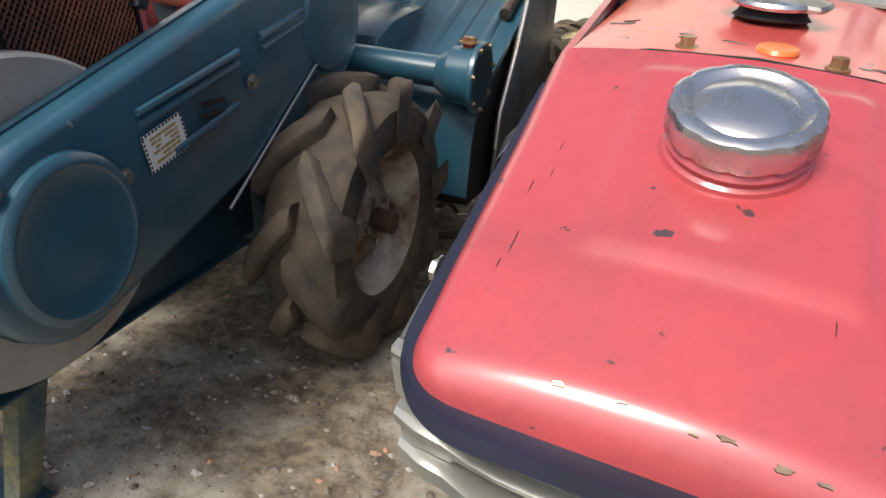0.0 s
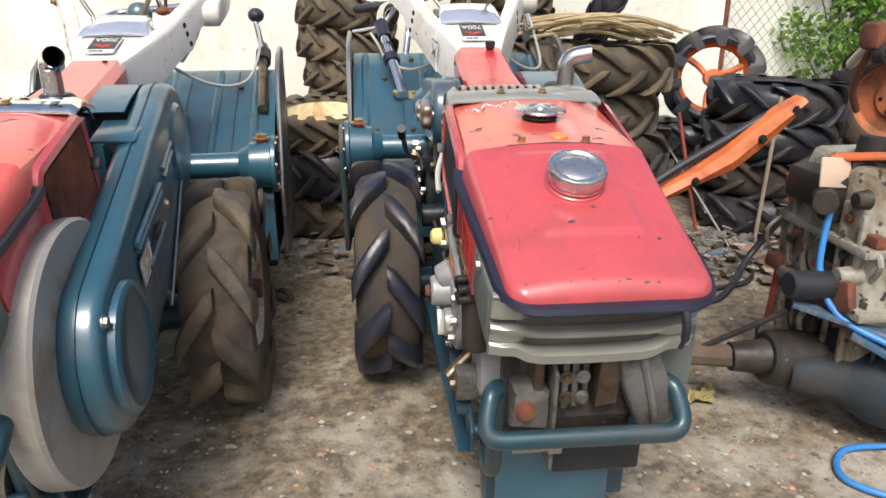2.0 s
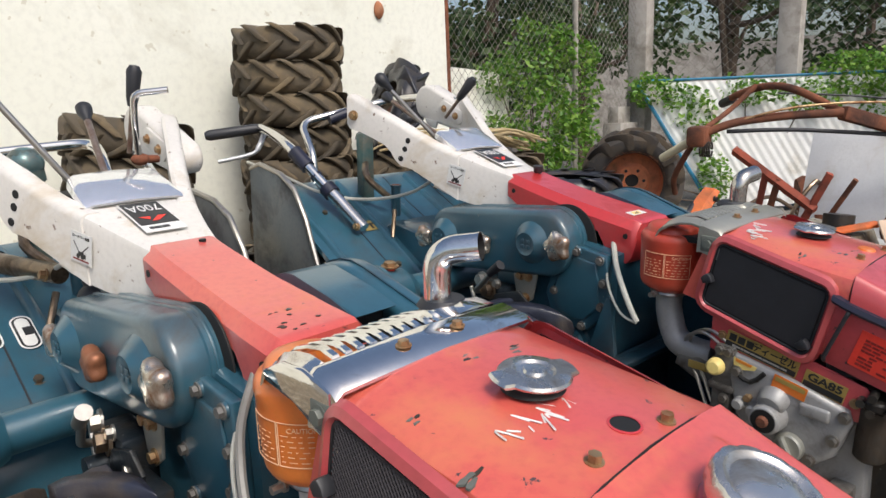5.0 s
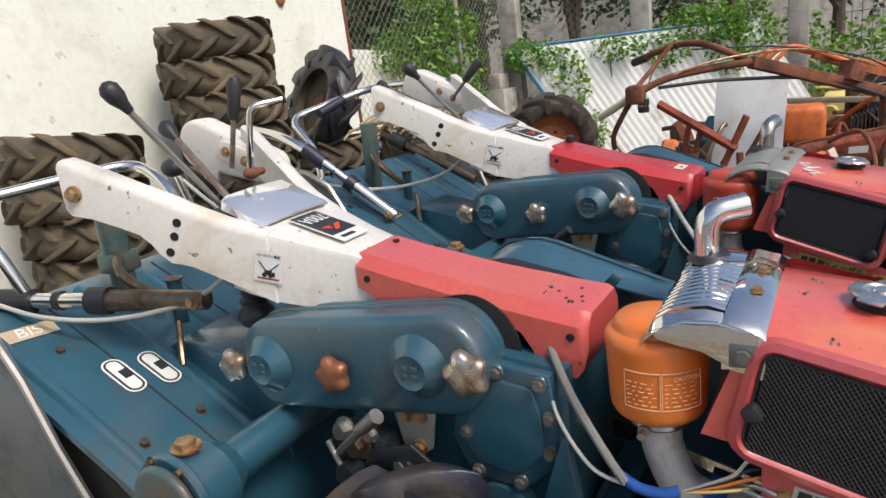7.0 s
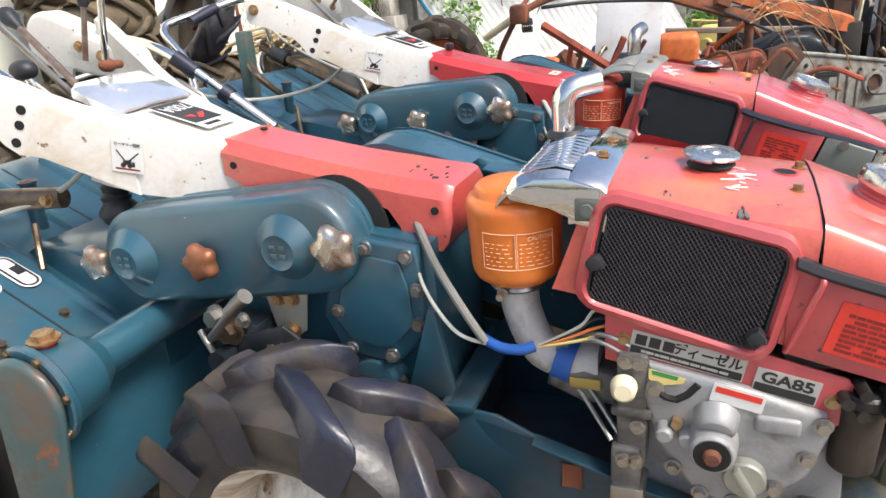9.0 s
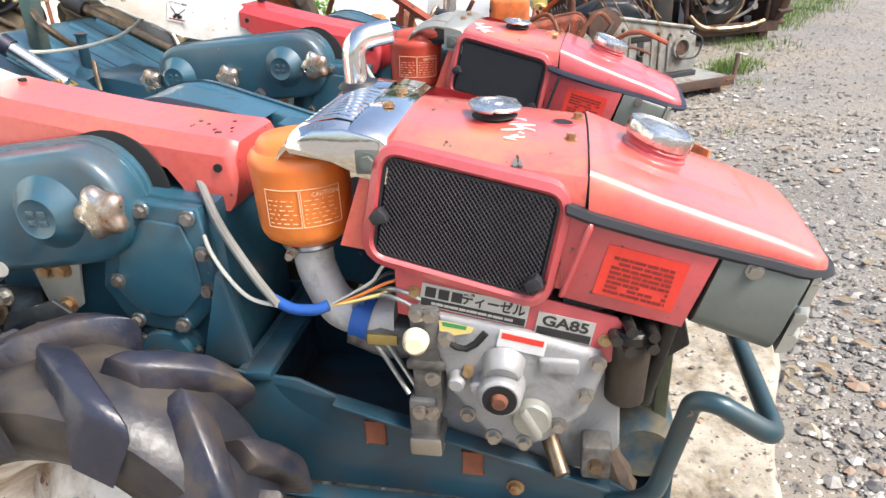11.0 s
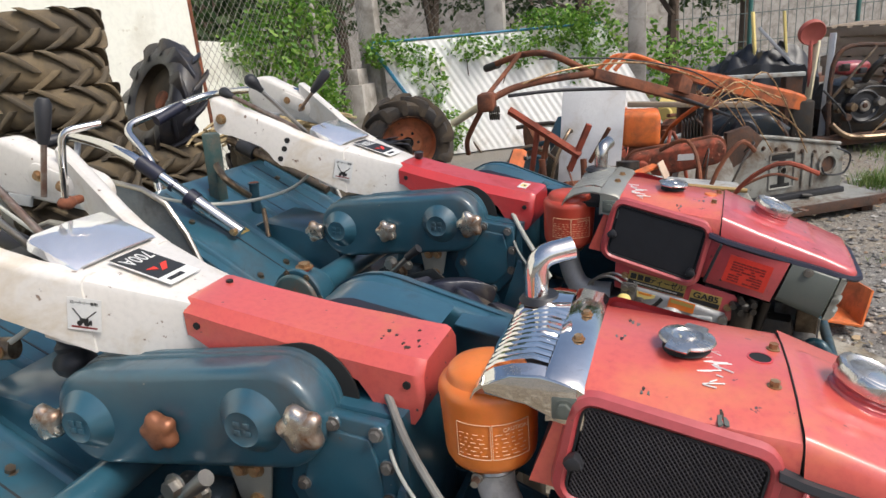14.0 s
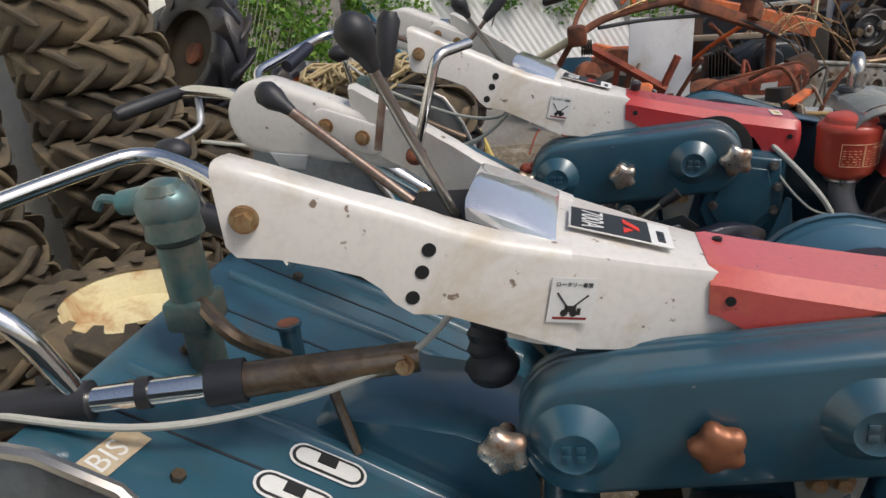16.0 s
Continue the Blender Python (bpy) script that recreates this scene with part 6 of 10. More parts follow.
    am = Matrix.Translation((-0.0945, 1.172, 0.960)) @ Matrix(((0.309, 0, -0.951), (-0.951, 0, -0.309), (0, 1, 0))).to_4x4() @ pose(0, 0, 0, 0, 0, -12)
    sk = part("picture_sticker", bm, LABEL_W, yoke, "square white instruction sticker", Matrix.Translation((-0.004, 0, 0)) @ am)
    bm = B()
    tube(bm, [(-0.020, 0.010, 0.001), (-0.004, -0.010, 0.001)], 0.0012, 4)
    tube(bm, [(0.020, 0.008, 0.001), (0.003, -0.008, 0.001)], 0.0012, 4)
    box(bm, -0.008, 0.007, -0.016, -0.007, 0.0007, 0.0012)
    box(bm, 0.008, 0.013, -0.019, -0.010, 0.0007, 0.0012)
    for x in (-0.008, 0.004):
        prism(bm, [(x + 0.005 * math.cos(q), -0.017 + 0.005 * math.sin(q)) for q in (0, 0.8, 1.6, 2.4, 3.2, 4.0, 4.8, 5.6)], 0.0007, 0.0012, "z")
    part("sticker_drawing", bm, LABEL_K, sk)
    lettering("sticker_heading", "ロータリー着脱", 0.0068, LABEL_K, sk, Matrix.Translation((0, 0.021, 0.0012)))
    bm = B()
    box(bm, -0.022, 0.022, -0.0255, -0.0225, 0.0007, 0.0012)
    part("red_line", bm, PRINT_RED, sk)
    # Badge.
    bmx = Matrix.Translation((0.014, 1.107, 1.0105)) @ pose(0, 0, 0, -15.5, 0, 180) @ Matrix.Diagonal((1.08, 1.14, 1, 1))
    bm = B()
    box(bm, -0.036, 0.036, -0.060, 0.060, 0, 0.002, 0.001)
    bd = part("badge", bm, LABEL_W, yoke, "silver-edged black badge", bmx)
    bm = B()
    box(bm, -0.0335, 0.0335, -0.0575, 0.034, 0, 0.001)
    part("badge_field", bm, LABEL_K, bd, "", Matrix.Translation((0, 0, 0.002)))
    bm = B()
    prism(bm, [(-0.028, 0.004), (-0.010, 0.004), (0.010, 0.026), (-0.004, 0.026)], 0, 0.001, "z")
    prism(bm, [(0.006, 0.004), (0.028, 0.004), (0.010, 0.018)], 0, 0.001, "z")
    part("badge_mark", bm, RED_LABEL, bd, "", Matrix.Translation((0, 0.0, 0.0031)) @ Matrix.Scale(0.85, 4))
    lettering("badge_letters", "700A", 0.030, LABEL_W, bd, Matrix.Translation((0, -0.034, 0.0034)) @ Matrix.Diagonal((0.9, 1.25, 1, 1)))
    bm = B()
    bars(bm, 0.060, 0.014, 1, 8, thick=0.001)
    part("badge_print", bm, LABEL_K, bd, "", Matrix.Translation((0, 0.047, 0.002)))
    # Bright cowl over the lever gate.
    bm = B()
    rings = []
    for y, z, w_ in ((1.196, 1.036, 0.098), (1.203, 1.043, 0.100), (1.250, 1.066, 0.098), (1.300, 1.087, 0.094), (1.306, 1.086, 0.092)):
        zs = 1.026 + (y - 1.2) * 0.34
        top = [(0.020 - w_, y, zs), (0.020 - w_ * 0.97, y, zs + (z - zs) * 0.6), (0.020 - w_ * 0.84, y, z - 0.001), (0.020, y, z + 0.002), (0.020 + w_ * 0.84, y, z - 0.001), (0.020 + w_ * 0.97, y, zs + (z - zs) * 0.6), (0.020 + w_, y, zs)]
        rings.append(top + [(0.020 + (x - 0.020) * 0.96, q, e - 0.004) for x, q, e in reversed(top)])
    loft(bm, rings)
    part("lever_cowl", bm, mat("bright_cowl_" + variant.lower(), (0.90, 0.91, 0.94), (0.86, 0.87, 0.90), 0.10, 0.78, 6, 90, 0.02), yoke, "bright chrome cowl over the lever gate")
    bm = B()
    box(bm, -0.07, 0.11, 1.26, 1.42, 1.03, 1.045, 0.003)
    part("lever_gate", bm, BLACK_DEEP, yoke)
    tips = ((-0.196, 1.388, 1.296), (0.078, 1.625, 1.206), (0.137, 1.452, 1.285)) if L else ((-0.190, 1.430, 1.232), (0.075, 1.755, 1.172), (0.137, 1.385, 1.225))
    for base, tip, r_, kmat, nm in (((-0.045, 1.335, 1.05), tips[0], 0.0065, BLACK, "ball"), ((0.042, 1.42, 1.05), tips[1], 0.0080, BLACK, "ball"), ((0.12, 1.49, 1.11), tips[2], 0.006, BLACK, "grip")):
        bm = B()
        tube(bm, [base, tip], r_, 10)
        lv = part("shift_lever", bm, STEEL if nm == "ball" and r_ < 0.007 else mat("rusty_rod_" + variant.lower() + nm, (0.2, 0.12, 0.09), (0.3, 0.26, 0.22), 0.4, 0.7, 30, 100, 0.2), yoke, "long shift lever")
        bm = B()
        b_, t_ = Vector(base), Vector(tip)
        d_ = (t_ - b_).normalized()
        if nm == "ball":
            tube(bm, [t_ - d_ * 0.035, t_ - d_ * 0.02, t_ - d_ * 0.002, t_ + d_ * 0.016, t_ + d_ * 0.026, t_ + d_ * 0.030], [0.008, 0.011, 0.018, 0.019, 0.012, 0.003], 16)
        else:
            tube(bm, [t_ - d_ * 0.07, t_ - d_ * 0.05, t_ + d_ * 0.01, t_ + d_ * 0.022], [0.010, 0.014, 0.017, 0.010], 14)
        part("lever_knob", bm, kmat, lv, "dark plastic knob")
    if L:
        bm = B()
        tube(bm, round_path([(0.118, 1.425, 1.10), (0.106, 1.395, 1.18), (0.102, 1.374, 1.244), (0.162, 1.335, 1.250)], 0.02), 0.0075, 10)
        hl_ = part("hook_lever", bm, CHROME, yoke, "bent chrome hook lever")
        bm = B()
        ball(bm, (0.120, 1.428, 1.098), 0.016, (1.3, 1, 0.9))
        cyl(bm, (0.120, 1.428, 1.098), (0.165, 1.440, 1.095), 0.010, 0.009, 12)
        part("hook_pivot", bm, RUST, hl_, "rusty pivot boss")
    bm = B()
    prism(bm, hull((1.717, 1.153), 0.064, (1.500, 1.088), 0.040), 0.222, 0.290, "x", 0.014, 3)
    hbk = part("handle_bracket", bm, WHITE, yoke, "white handle pivot bracket with a rounded head")
    bm = B()
    prism(bm, hull((1.612, 1.136), 0.027, (1.535, 1.106), 0.027), 0.212, 0.222, "x", 0.005)
    part("oval_plate", bm, WHITE, hbk)
    for y, z in ((1.606, 1.134), (1.548, 1.110)):
        bm = B()
        hexbolt(bm, (0.212, y, z), (-1, 0, 0), 0.009, 0.009)
        part("bracket_bolt", bm, BRASS, hbk, "rusty hex bolt")
    bm = B()
    prism(bm, [(1.645, 1.085), (1.715, 1.094), (1.700, 1.066), (1.655, 1.060)], 0.215, 0.224, "x", 0.003)
    part("bracket_tab", bm, ALU, hbk, "bare metal tab")

    # Rotary tiller deck.
    bm = B()
    loft(bm, [[(-0.37, y, z), (0.43, y, z), (0.43, y, z - d), (-0.37, y, z - d)] for y, z, d in ((1.225, 0.46, 0.16), (1.245, 0.545, 0.04), (1.29, 0.590, 0.03), (1.40, 0.645, 0.02), (1.56, 0.724, 0.02), (1.78, 0.832, 0.02), (1.85, 0.866, 0.02), (1.885, 0.872, 0.02), (1.893, 0.835, 0.05))])
    dk = part("rotary_deck", bm, BLUE, T, "blue sheet metal rotary deck")
    for x in (-0.186, 0.115, 0.29):
        bm = B()
        loft(bm, [[(x - 0.0022, y, z + 0.0002), (x - 0.0022, y, z + 0.0012), (x + 0.0022, y, z + 0.0012), (x + 0.0022, y, z + 0.0002)] for y, z in ((1.30, 0.595), (1.40, 0.645), (1.56, 0.724), (1.78, 0.832), (1.85, 0.866))])
        part("deck_seam", bm, BLACK, dk)
    for x in (-0.325, -0.10, 0.06, 0.22, 0.36):
        bm = B()
        loft(bm, [[(x - 0.016, y, z - 0.002), (x - 0.009, y, z + 0.010), (x - 0.006, y, z + 0.012), (x + 0.006, y, z + 0.012), (x + 0.009, y, z + 0.010), (x + 0.016, y, z - 0.002)] for y, z in ((1.30, 0.595), (1.56, 0.725), (1.78, 0.833), (1.84, 0.862))])
        part("deck_rib", bm, BLUE, dk)
    bm = B()
    loft(bm, [[(-0.075, y, zb), (-0.07, y, z - 0.006), (-0.06, y, z), (0.12, y, z), (0.13, y, z - 0.006), (0.135, y, zb)] for y, z, zb in ((1.235, 0.66, 0.50), (1.25, 0.695, 0.50), (1.36, 0.735, 0.58), (1.46, 0.75, 0.63), (1.56, 0.76, 0.68), (1.60, 0.74, 0.70))])
    part("deck_hump", bm, BLUE, dk)
    # Black solid added under the deck in place of its shade.
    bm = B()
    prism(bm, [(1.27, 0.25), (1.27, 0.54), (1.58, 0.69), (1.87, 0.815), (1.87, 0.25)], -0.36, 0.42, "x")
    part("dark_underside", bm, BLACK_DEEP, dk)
    for s, x in ((-1, -0.385), (1, 0.445)):
        bm = B()
        prism(bm, [(1.42, 0.25), (1.44, 0.50), (1.545, 0.67), (1.60, 0.80), (1.66, 0.89), (1.74, 0.93), (1.88, 0.95), (1.95, 0.93), (1.97, 0.28), (1.6, 0.18)], x - 0.006, x + 0.006, "x", 0.003)
        sd = part("side_shield", bm, mat("worn_blue_grey_shield" + variant.lower(), (0.09, 0.115, 0.135), (0.13, 0.14, 0.145), 0.42, 0.3, 6, 90, 0.1, dirt=(0.05, 0.05, 0.05), dirt_at=0.6, chip=(0.4, 0.33, 0.1), chip_at=0.72, chip_scale=12) if s < 0 else mat("scratched_grey_shield" + variant.lower(), (0.16, 0.165, 0.165), (0.11, 0.115, 0.12), 0.45, 0.3, 6, 90, 0.1, dirt=(0.06, 0.05, 0.045), dirt_at=0.56), dk, "scratched grey side shield")
        bm = B()
        tube(bm, [(x, 1.43, 0.40), (x, 1.44, 0.505), (x, 1.545, 0.674), (x, 1.60, 0.804), (x, 1.66, 0.894), (x, 1.74, 0.934), (x, 1.88, 0.954), (x, 1.95, 0.932)], 0.009, 8)
        part("shield_edge", bm, STEEL, sd)
    bm = B()
    cyl(bm, (-0.35, 1.185, 0.640), (0.42, 1.185, 0.640), 0.040, seg=24)
    sh = part("drive_tube", bm, BLUE, T, "blue drive shaft tube")
    for s, x0, x1 in ((-1, -0.300, -0.392), (1, 0.37, 0.455)):
        bm = B()
        cyl(bm, (x0, 1.185, 0.640), (x1, 1.185, 0.640), 0.070, 0.078, 32, 0.005)
        cyl(bm, (x0 - s * 0.030, 1.185, 0.640), (x0 + s * 0.004, 1.185, 0.640), 0.046, 0.064, 28)
        eh = part("end_housing", bm, BLUE, sh, "round cast end housing")
        bm = B()
        cyl(bm, (x1 - s * 0.016, 1.185, 0.640), (x1, 1.185, 0.640), 0.090, 0.090, 36, 0.003)
        part("housing_flange", bm, BLUE, eh)
        for k in range(7):
            a = k * math.tau / 7 + 0.3
            bm = B()
            hexbolt(bm, (x1, 1.185 + 0.082 * math.cos(a), 0.640 + 0.082 * math.sin(a)), (s, 0, 0), 0.007, 0.006)
            part("flange_bolt", bm, BRONZE, eh)
        bm = B()
        cyl(bm, ((x0 + x1) / 2, 1.185, 0.708), ((x0 + x1) / 2, 1.182, 0.722), 0.016, 0.016, 16, 0.002)
        plug = part("plug_base", bm, RED_LABEL, eh, "red plug base")
        bm = B()
        hexbolt(bm, ((x0 + x1) / 2, 1.182, 0.722), (0, -0.05, 1), 0.018, 0.014)
        part("filler_plug", bm, BRASS, plug)
    bm = B()
    prism(bm, hull((1.185, 0.640), 0.080, (1.262, 0.290), 0.062, 14), -0.412, -0.3935, "x", 0.010, 3)
    part("chain_case", bm, mat("rust_spotted_blue_" + variant.lower(), (0.030, 0.085, 0.100), (0.045, 0.090, 0.095), 0.42, 0.1, 7, 90, 0.15, 0.4, dirt=(0.12, 0.075, 0.05), dirt_at=0.56, dirt_scale=10, chip=(0.20, 0.07, 0.035), chip_at=0.64, chip_scale=14), T, "rust-spotted blue chain case")
    for x, y in ((-0.155, 1.415), (-0.290, 1.416), (0.20, 1.36), (-0.25, 1.70), (-0.14, 1.82), (-0.02, 1.80), (0.30, 1.75)):
        bm = B()
        hexbolt(bm, (x, y, 0.595 + (y - 1.30) * 0.493 - 0.003), (0, -0.44, 0.9), 0.010, 0.012)
        part("deck_bolt", bm, BRONZE, dk)
    if L:
        for c in ((-0.135, 1.555), (-0.205, 1.575)):
            bm = B()
            prism(bm, hull((0, -0.035), 0.0231, (0, 0.035), 0.023, 8), 0, 0.0008, "z")
            ov = part("decal", bm, LABEL_W, dk, "white and black capsule decal", Matrix.Translation((c[0], c[1], 0.726 + (c[1] - 1.56) * 0.493)) @ pose(0, 0, 0, 26.3))
            bm = B()
            prism(bm, hull((0, -0.035), 0.0141, (0, 0.035), 0.014, 8), 0.0008, 0.0014, "z")
            part("decal_stripe", bm, LABEL_W, ov)
            bm = B()
            prism(bm, hull((0, -0.035), 0.0191, (0, 0.035), 0.019, 8), 0.0004, 0.0011, "z")
            part("decal_ring", bm, LABEL_K, ov)
        bm = B()
        box(bm, -0.055, 0.055, -0.021, 0.021, 0, 0.0008)
        tag = part("number_sticker", bm, mat("tan_sticker", (0.42, 0.32, 0.2), (0.5, 0.42, 0.3), 0.6, bump=0), dk, "worn tan sticker", Matrix.Translation((-0.262, 1.775, 0.832)) @ pose(0, 0, 0, 26.3) @ pose(0, 0, 0, 0, 0, -8))
        lettering("sticker_letters", "BIS", 0.042, LABEL_W, tag, Matrix.Translation((0, 0, 0.0012)))
        for c_, s_ in (((-0.135, 1.555), 1), ((-0.205, 1.575), -1)):
            bm = B()
            box(bm, -0.004, 0.014, -0.012, 0.016, 0.0014, 0.0019)
            part("decal_notch", bm, LABEL_K, dk, "", Matrix.Translation((c_[0], c_[1], 0.726 + (c_[1] - 1.56) * 0.493)) @ pose(0, 0, 0, 26.3))
    else:
        bm = B()
        box(bm, -0.034, 0.034, -0.026, 0.026, 0, 0.001)
        tag = part("serial_plate", bm, LABEL_GOLD, dk, "tarnished plate with a dark print", Matrix.Translation((-0.128, 1.605, 0.7480)) @ pose(0, 0, 0, 26.3))
        bm = B()
        box(bm, -0.022, 0.022, 0.004, 0.012, 0.001, 0.0016)
        box(bm, -0.004, 0.004, -0.018, 0.006, 0.001, 0.0016)
        part("plate_print", bm, LABEL_K, tag)
    # Pivot post, handle bars, stay tube.
    bm = B()
    if L:
        cyl(bm, (-0.03, 1.76, 0.80), (-0.03, 1.76, 0.92), 0.028, seg=18)
        box(bm, -0.066, 0.006, 1.726, 1.794, 0.895, 0.945, 0.008)
        cyl(bm, (-0.03, 1.76, 0.94), (-0.03, 1.76, 1.03), 0.032, seg=18)
        cyl(bm, (-0.03, 1.76, 1.03), (-0.03, 1.76, 1.12), 0.042, 0.036, 18, 0.012)
    else:
        box(bm, -0.054, -0.006, 1.738, 1.782, 0.80, 1.05, 0.006)
    part("pivot_post", bm, mat("worn_green_steel", (0.06, 0.13, 0.13), (0.16, 0.15, 0.12), 0.4, 0.5, 14, 90, 0.15), T, "worn green-grey pivot post")
    if L:
        bm = B()
        ball(bm, (-0.03, 1.762, 1.085), 0.043, (1, 1.05, 0.95))
        cyl(bm, (-0.03, 1.785, 1.095), (-0.03, 1.835, 1.092), 0.022, 0.018, 16, 0.004)
        tube(bm, smooth_path([(-0.03, 1.825, 1.092), (-0.03, 1.86, 1.10), (-0.03, 1.875, 1.085)], 4), 0.007, 8)
        part("post_knuckle", bm, mat("worn_teal_" + variant.lower(), (0.07, 0.19, 0.21), (0.16, 0.17, 0.15), 0.35, 0.4, 14, 90, 0.1), T, "worn teal knuckle on the pivot post")
    bm = B()
    cyl(bm, (0.016, 1.645, 0.74), (0.016, 1.645, 0.865), 0.017, seg=16)
    cyl(bm, (0.016, 1.645, 0.865), (0.016, 1.645, 0.87), 0.021, seg=16)
    sp_ = part("short_pipe", bm, BLUE_DARK, dk)
    bm = B()
    cyl(bm, (0.016, 1.645, 0.862), (0.016, 1.645, 0.8705), 0.0165, seg=16)
    part("pipe_mouth", bm, RUST, sp_, "rusty open mouth")
    bm = B()
    tube(bm, round_path([(0.11, 1.66, 0.93), (0.150, 1.72, 0.995), (0.170, 1.80, 1.07), (0.196, 1.935, 1.118), (0.058, 2.007, 1.108), (-0.20, 2.125, 1.085), (-0.262, 2.00, 1.06), (-0.246, 1.865, 1.03), (-0.218, 1.832, 0.895)] if L else [(0.262, 1.58, 1.16), (0.255, 1.80, 1.17), (0.235, 1.98, 1.15), (-0.098, 2.086, 1.074), (-0.143, 1.929, 0.964), (-0.16, 1.90, 0.86)], 0.06, 6), 0.0145, 14)
    hb = part("handle_bar", bm, CHROME, T, "bent chrome handlebar")
    if not L:
        bm = B()
        tube(bm, [(0.10, 1.985, 1.125), (-0.02, 2.005, 1.085)], 0.019, 14)
        part("hand_grip", bm, NAVY, hb, "dark blue tape grip")
    a_, b_ = Vector((-0.085, 1.405, 0.872)), Vector((-0.245, 1.92, 0.885))
    if not L:
        a_, b_ = Vector((-0.19, 1.56, 0.755)), Vector((-0.257, 1.86, 0.985))
    bm = B()
    tube(bm, [a_, a_ * 0.55 + b_ * 0.45], [0.021, 0.024], 14)
    stay = part("stay_tube", bm, BRONZE if L else CHROME, T, "oily handle stay tube" if L else "chrome handle stay tube")
    bm = B()
    tube(bm, [a_ * 0.55 + b_ * 0.45, b_ + (b_ - a_) * 0.5] if L else smooth_path([a_ * 0.55 + b_ * 0.45, b_, (-0.245, 2.02, 1.035), (-0.20, 2.20, 1.050), (-0.171, 2.274, 1.044)], 6), 0.0175, 14)
    part("inner_tube", bm, CHROME, stay)
    if not L:
        bm = B()
        tube(bm, [(-0.165, 2.272, 1.045), (-0.20, 2.285, 1.042), (-0.36, 2.34, 1.022), (-0.375, 2.345, 1.02)], [0.018, 0.021, 0.021, 0.014], 14)
        part("hand_grip", bm, BLACK, stay, "black rubber hand grip")
        bm = B()
        tube(bm, smooth_path([(-0.19, 2.21, 1.03), (-0.225, 2.19, 0.985), (-0.26, 2.19, 0.955), (-0.38, 2.23, 0.93)], 5), [0.011] * 8 + [0.008] * 8, 10)
        part("clutch_hand_lever", bm, ALU, stay, "bare alloy hand lever")
    for t0, t1, rr in ((0.44, 0.53, 0.030), (0.66, 0.69, 0.0215), (0.80, 1.02, 0.0265)):
        bm = B()
        tube(bm, [a_ + (b_ - a_) * t0, a_ + (b_ - a_) * t1], rr, 14)
        part("rubber_cuff", bm, BLACK if L else NAVY, stay)
    bm = B()
    hexbolt(bm, a_ + (b_ - a_) * 0.03 + Vector((-0.018, 0, 0)), (-1, 0, 0.3), 0.010, 0.014)
    part("tube_bolt", bm, BRASS, stay)
    bm = B()
    tube(bm, smooth_path([(-0.04, 1.33, 0.945), (-0.10, 1.42, 0.88), (-0.17, 1.60, 0.845), (-0.24, 1.75, 0.86), (-0.27, 1.95, 0.90), (-0.30, 2.15, 0.93)], 7), 0.0055, 8)
    part("throttle_cable", bm, GREY_CABLE, T, "grey control cable")
    bm = B()
    tube(bm, smooth_path([(0.10, 1.33, 0.96), (0.24, 1.42, 0.87), (0.34, 1.60, 0.86), (0.37, 1.85, 0.95), (0.36, 1.97, 1.04)], 7), 0.0055, 8)
    part("throttle_cable", bm, GREY_CABLE, T, "grey control cable")
    bm = B()
    tube(bm, [(0.388, 1.58, 0.762), (0.372, 2.02, 0.955)], 0.018, 14)
    st2 = part("stay_tube", bm, BRONZE, T, "oily handle stay tube")
    bm = B()
    cyl(bm, (0.376, 1.90, 0.90), (0.374, 1.97, 0.932), 0.030, seg=14)
    part("rubber_cuff", bm, BLACK, st2)
    bm = B()
    tube(bm, round_path([(0.374, 1.96, 0.93), (0.36, 1.97, 1.01), (0.35, 1.98, 1.07), (0.37, 2.03, 1.08)], 0.03), 0.012, 10)
    bk = part("hand_lever", bm, CHROME, T, "chrome hand lever")
    bm = B()
    ball(bm, (0.355, 1.99, 1.075), 0.032, (1, 1.3, 0.9))
    part("lever_knob", bm, BLACK, bk)
    bm = B()
    tube(bm, [(-0.06, 1.56, 0.80), (-0.10, 1.52, 0.715)], 0.008, 8)
    tube(bm, smooth_path([(-0.03, 1.76, 0.95), (-0.08, 1.68, 0.90), (-0.02, 1.64, 0.83)], 5), 0.012, 8)
    part("latch_rod", bm, BRONZE, dk)
    if L:
        bm = B()
        tube(bm, smooth_path([(-0.03, 1.30, 0.90), (-0.04, 1.305, 0.87), (-0.045, 1.30, 0.84), (-0.045, 1.30, 0.815)], 4), [0.024, 0.028, 0.024, 0.029, 0.024, 0.030, 0.026, 0.034, 0.038, 0.040, 0.036, 0.034, 0.030], 14)
        part("rubber_boot", bm, BLACK, T, "black rubber boot")
    set_stations(T)
    return T


# ---- ground, wall, fence ----
def slab_edge(x):
    return 0.31 + 0.28 * min(max(0.0, -x), 1.2) - 0.14 * max(0.0, min(x, 0.7)) + 0.75 * max(0.0, min(x - 0.7, 0.9)) + 0.04 * noise.noise((x * 2.3, 0, 0)) + 0.015 * noise.noise((x * 11, 2, 0))


def ground_z(x, y):
    """The gravel lies below the slab and comes level with it under the scrap."""
    t = max(0.0, min(1.0, (x - 0.8) / 0.7))
    return -0.036 + 0.034 * t * t * (3 - 2 * t)


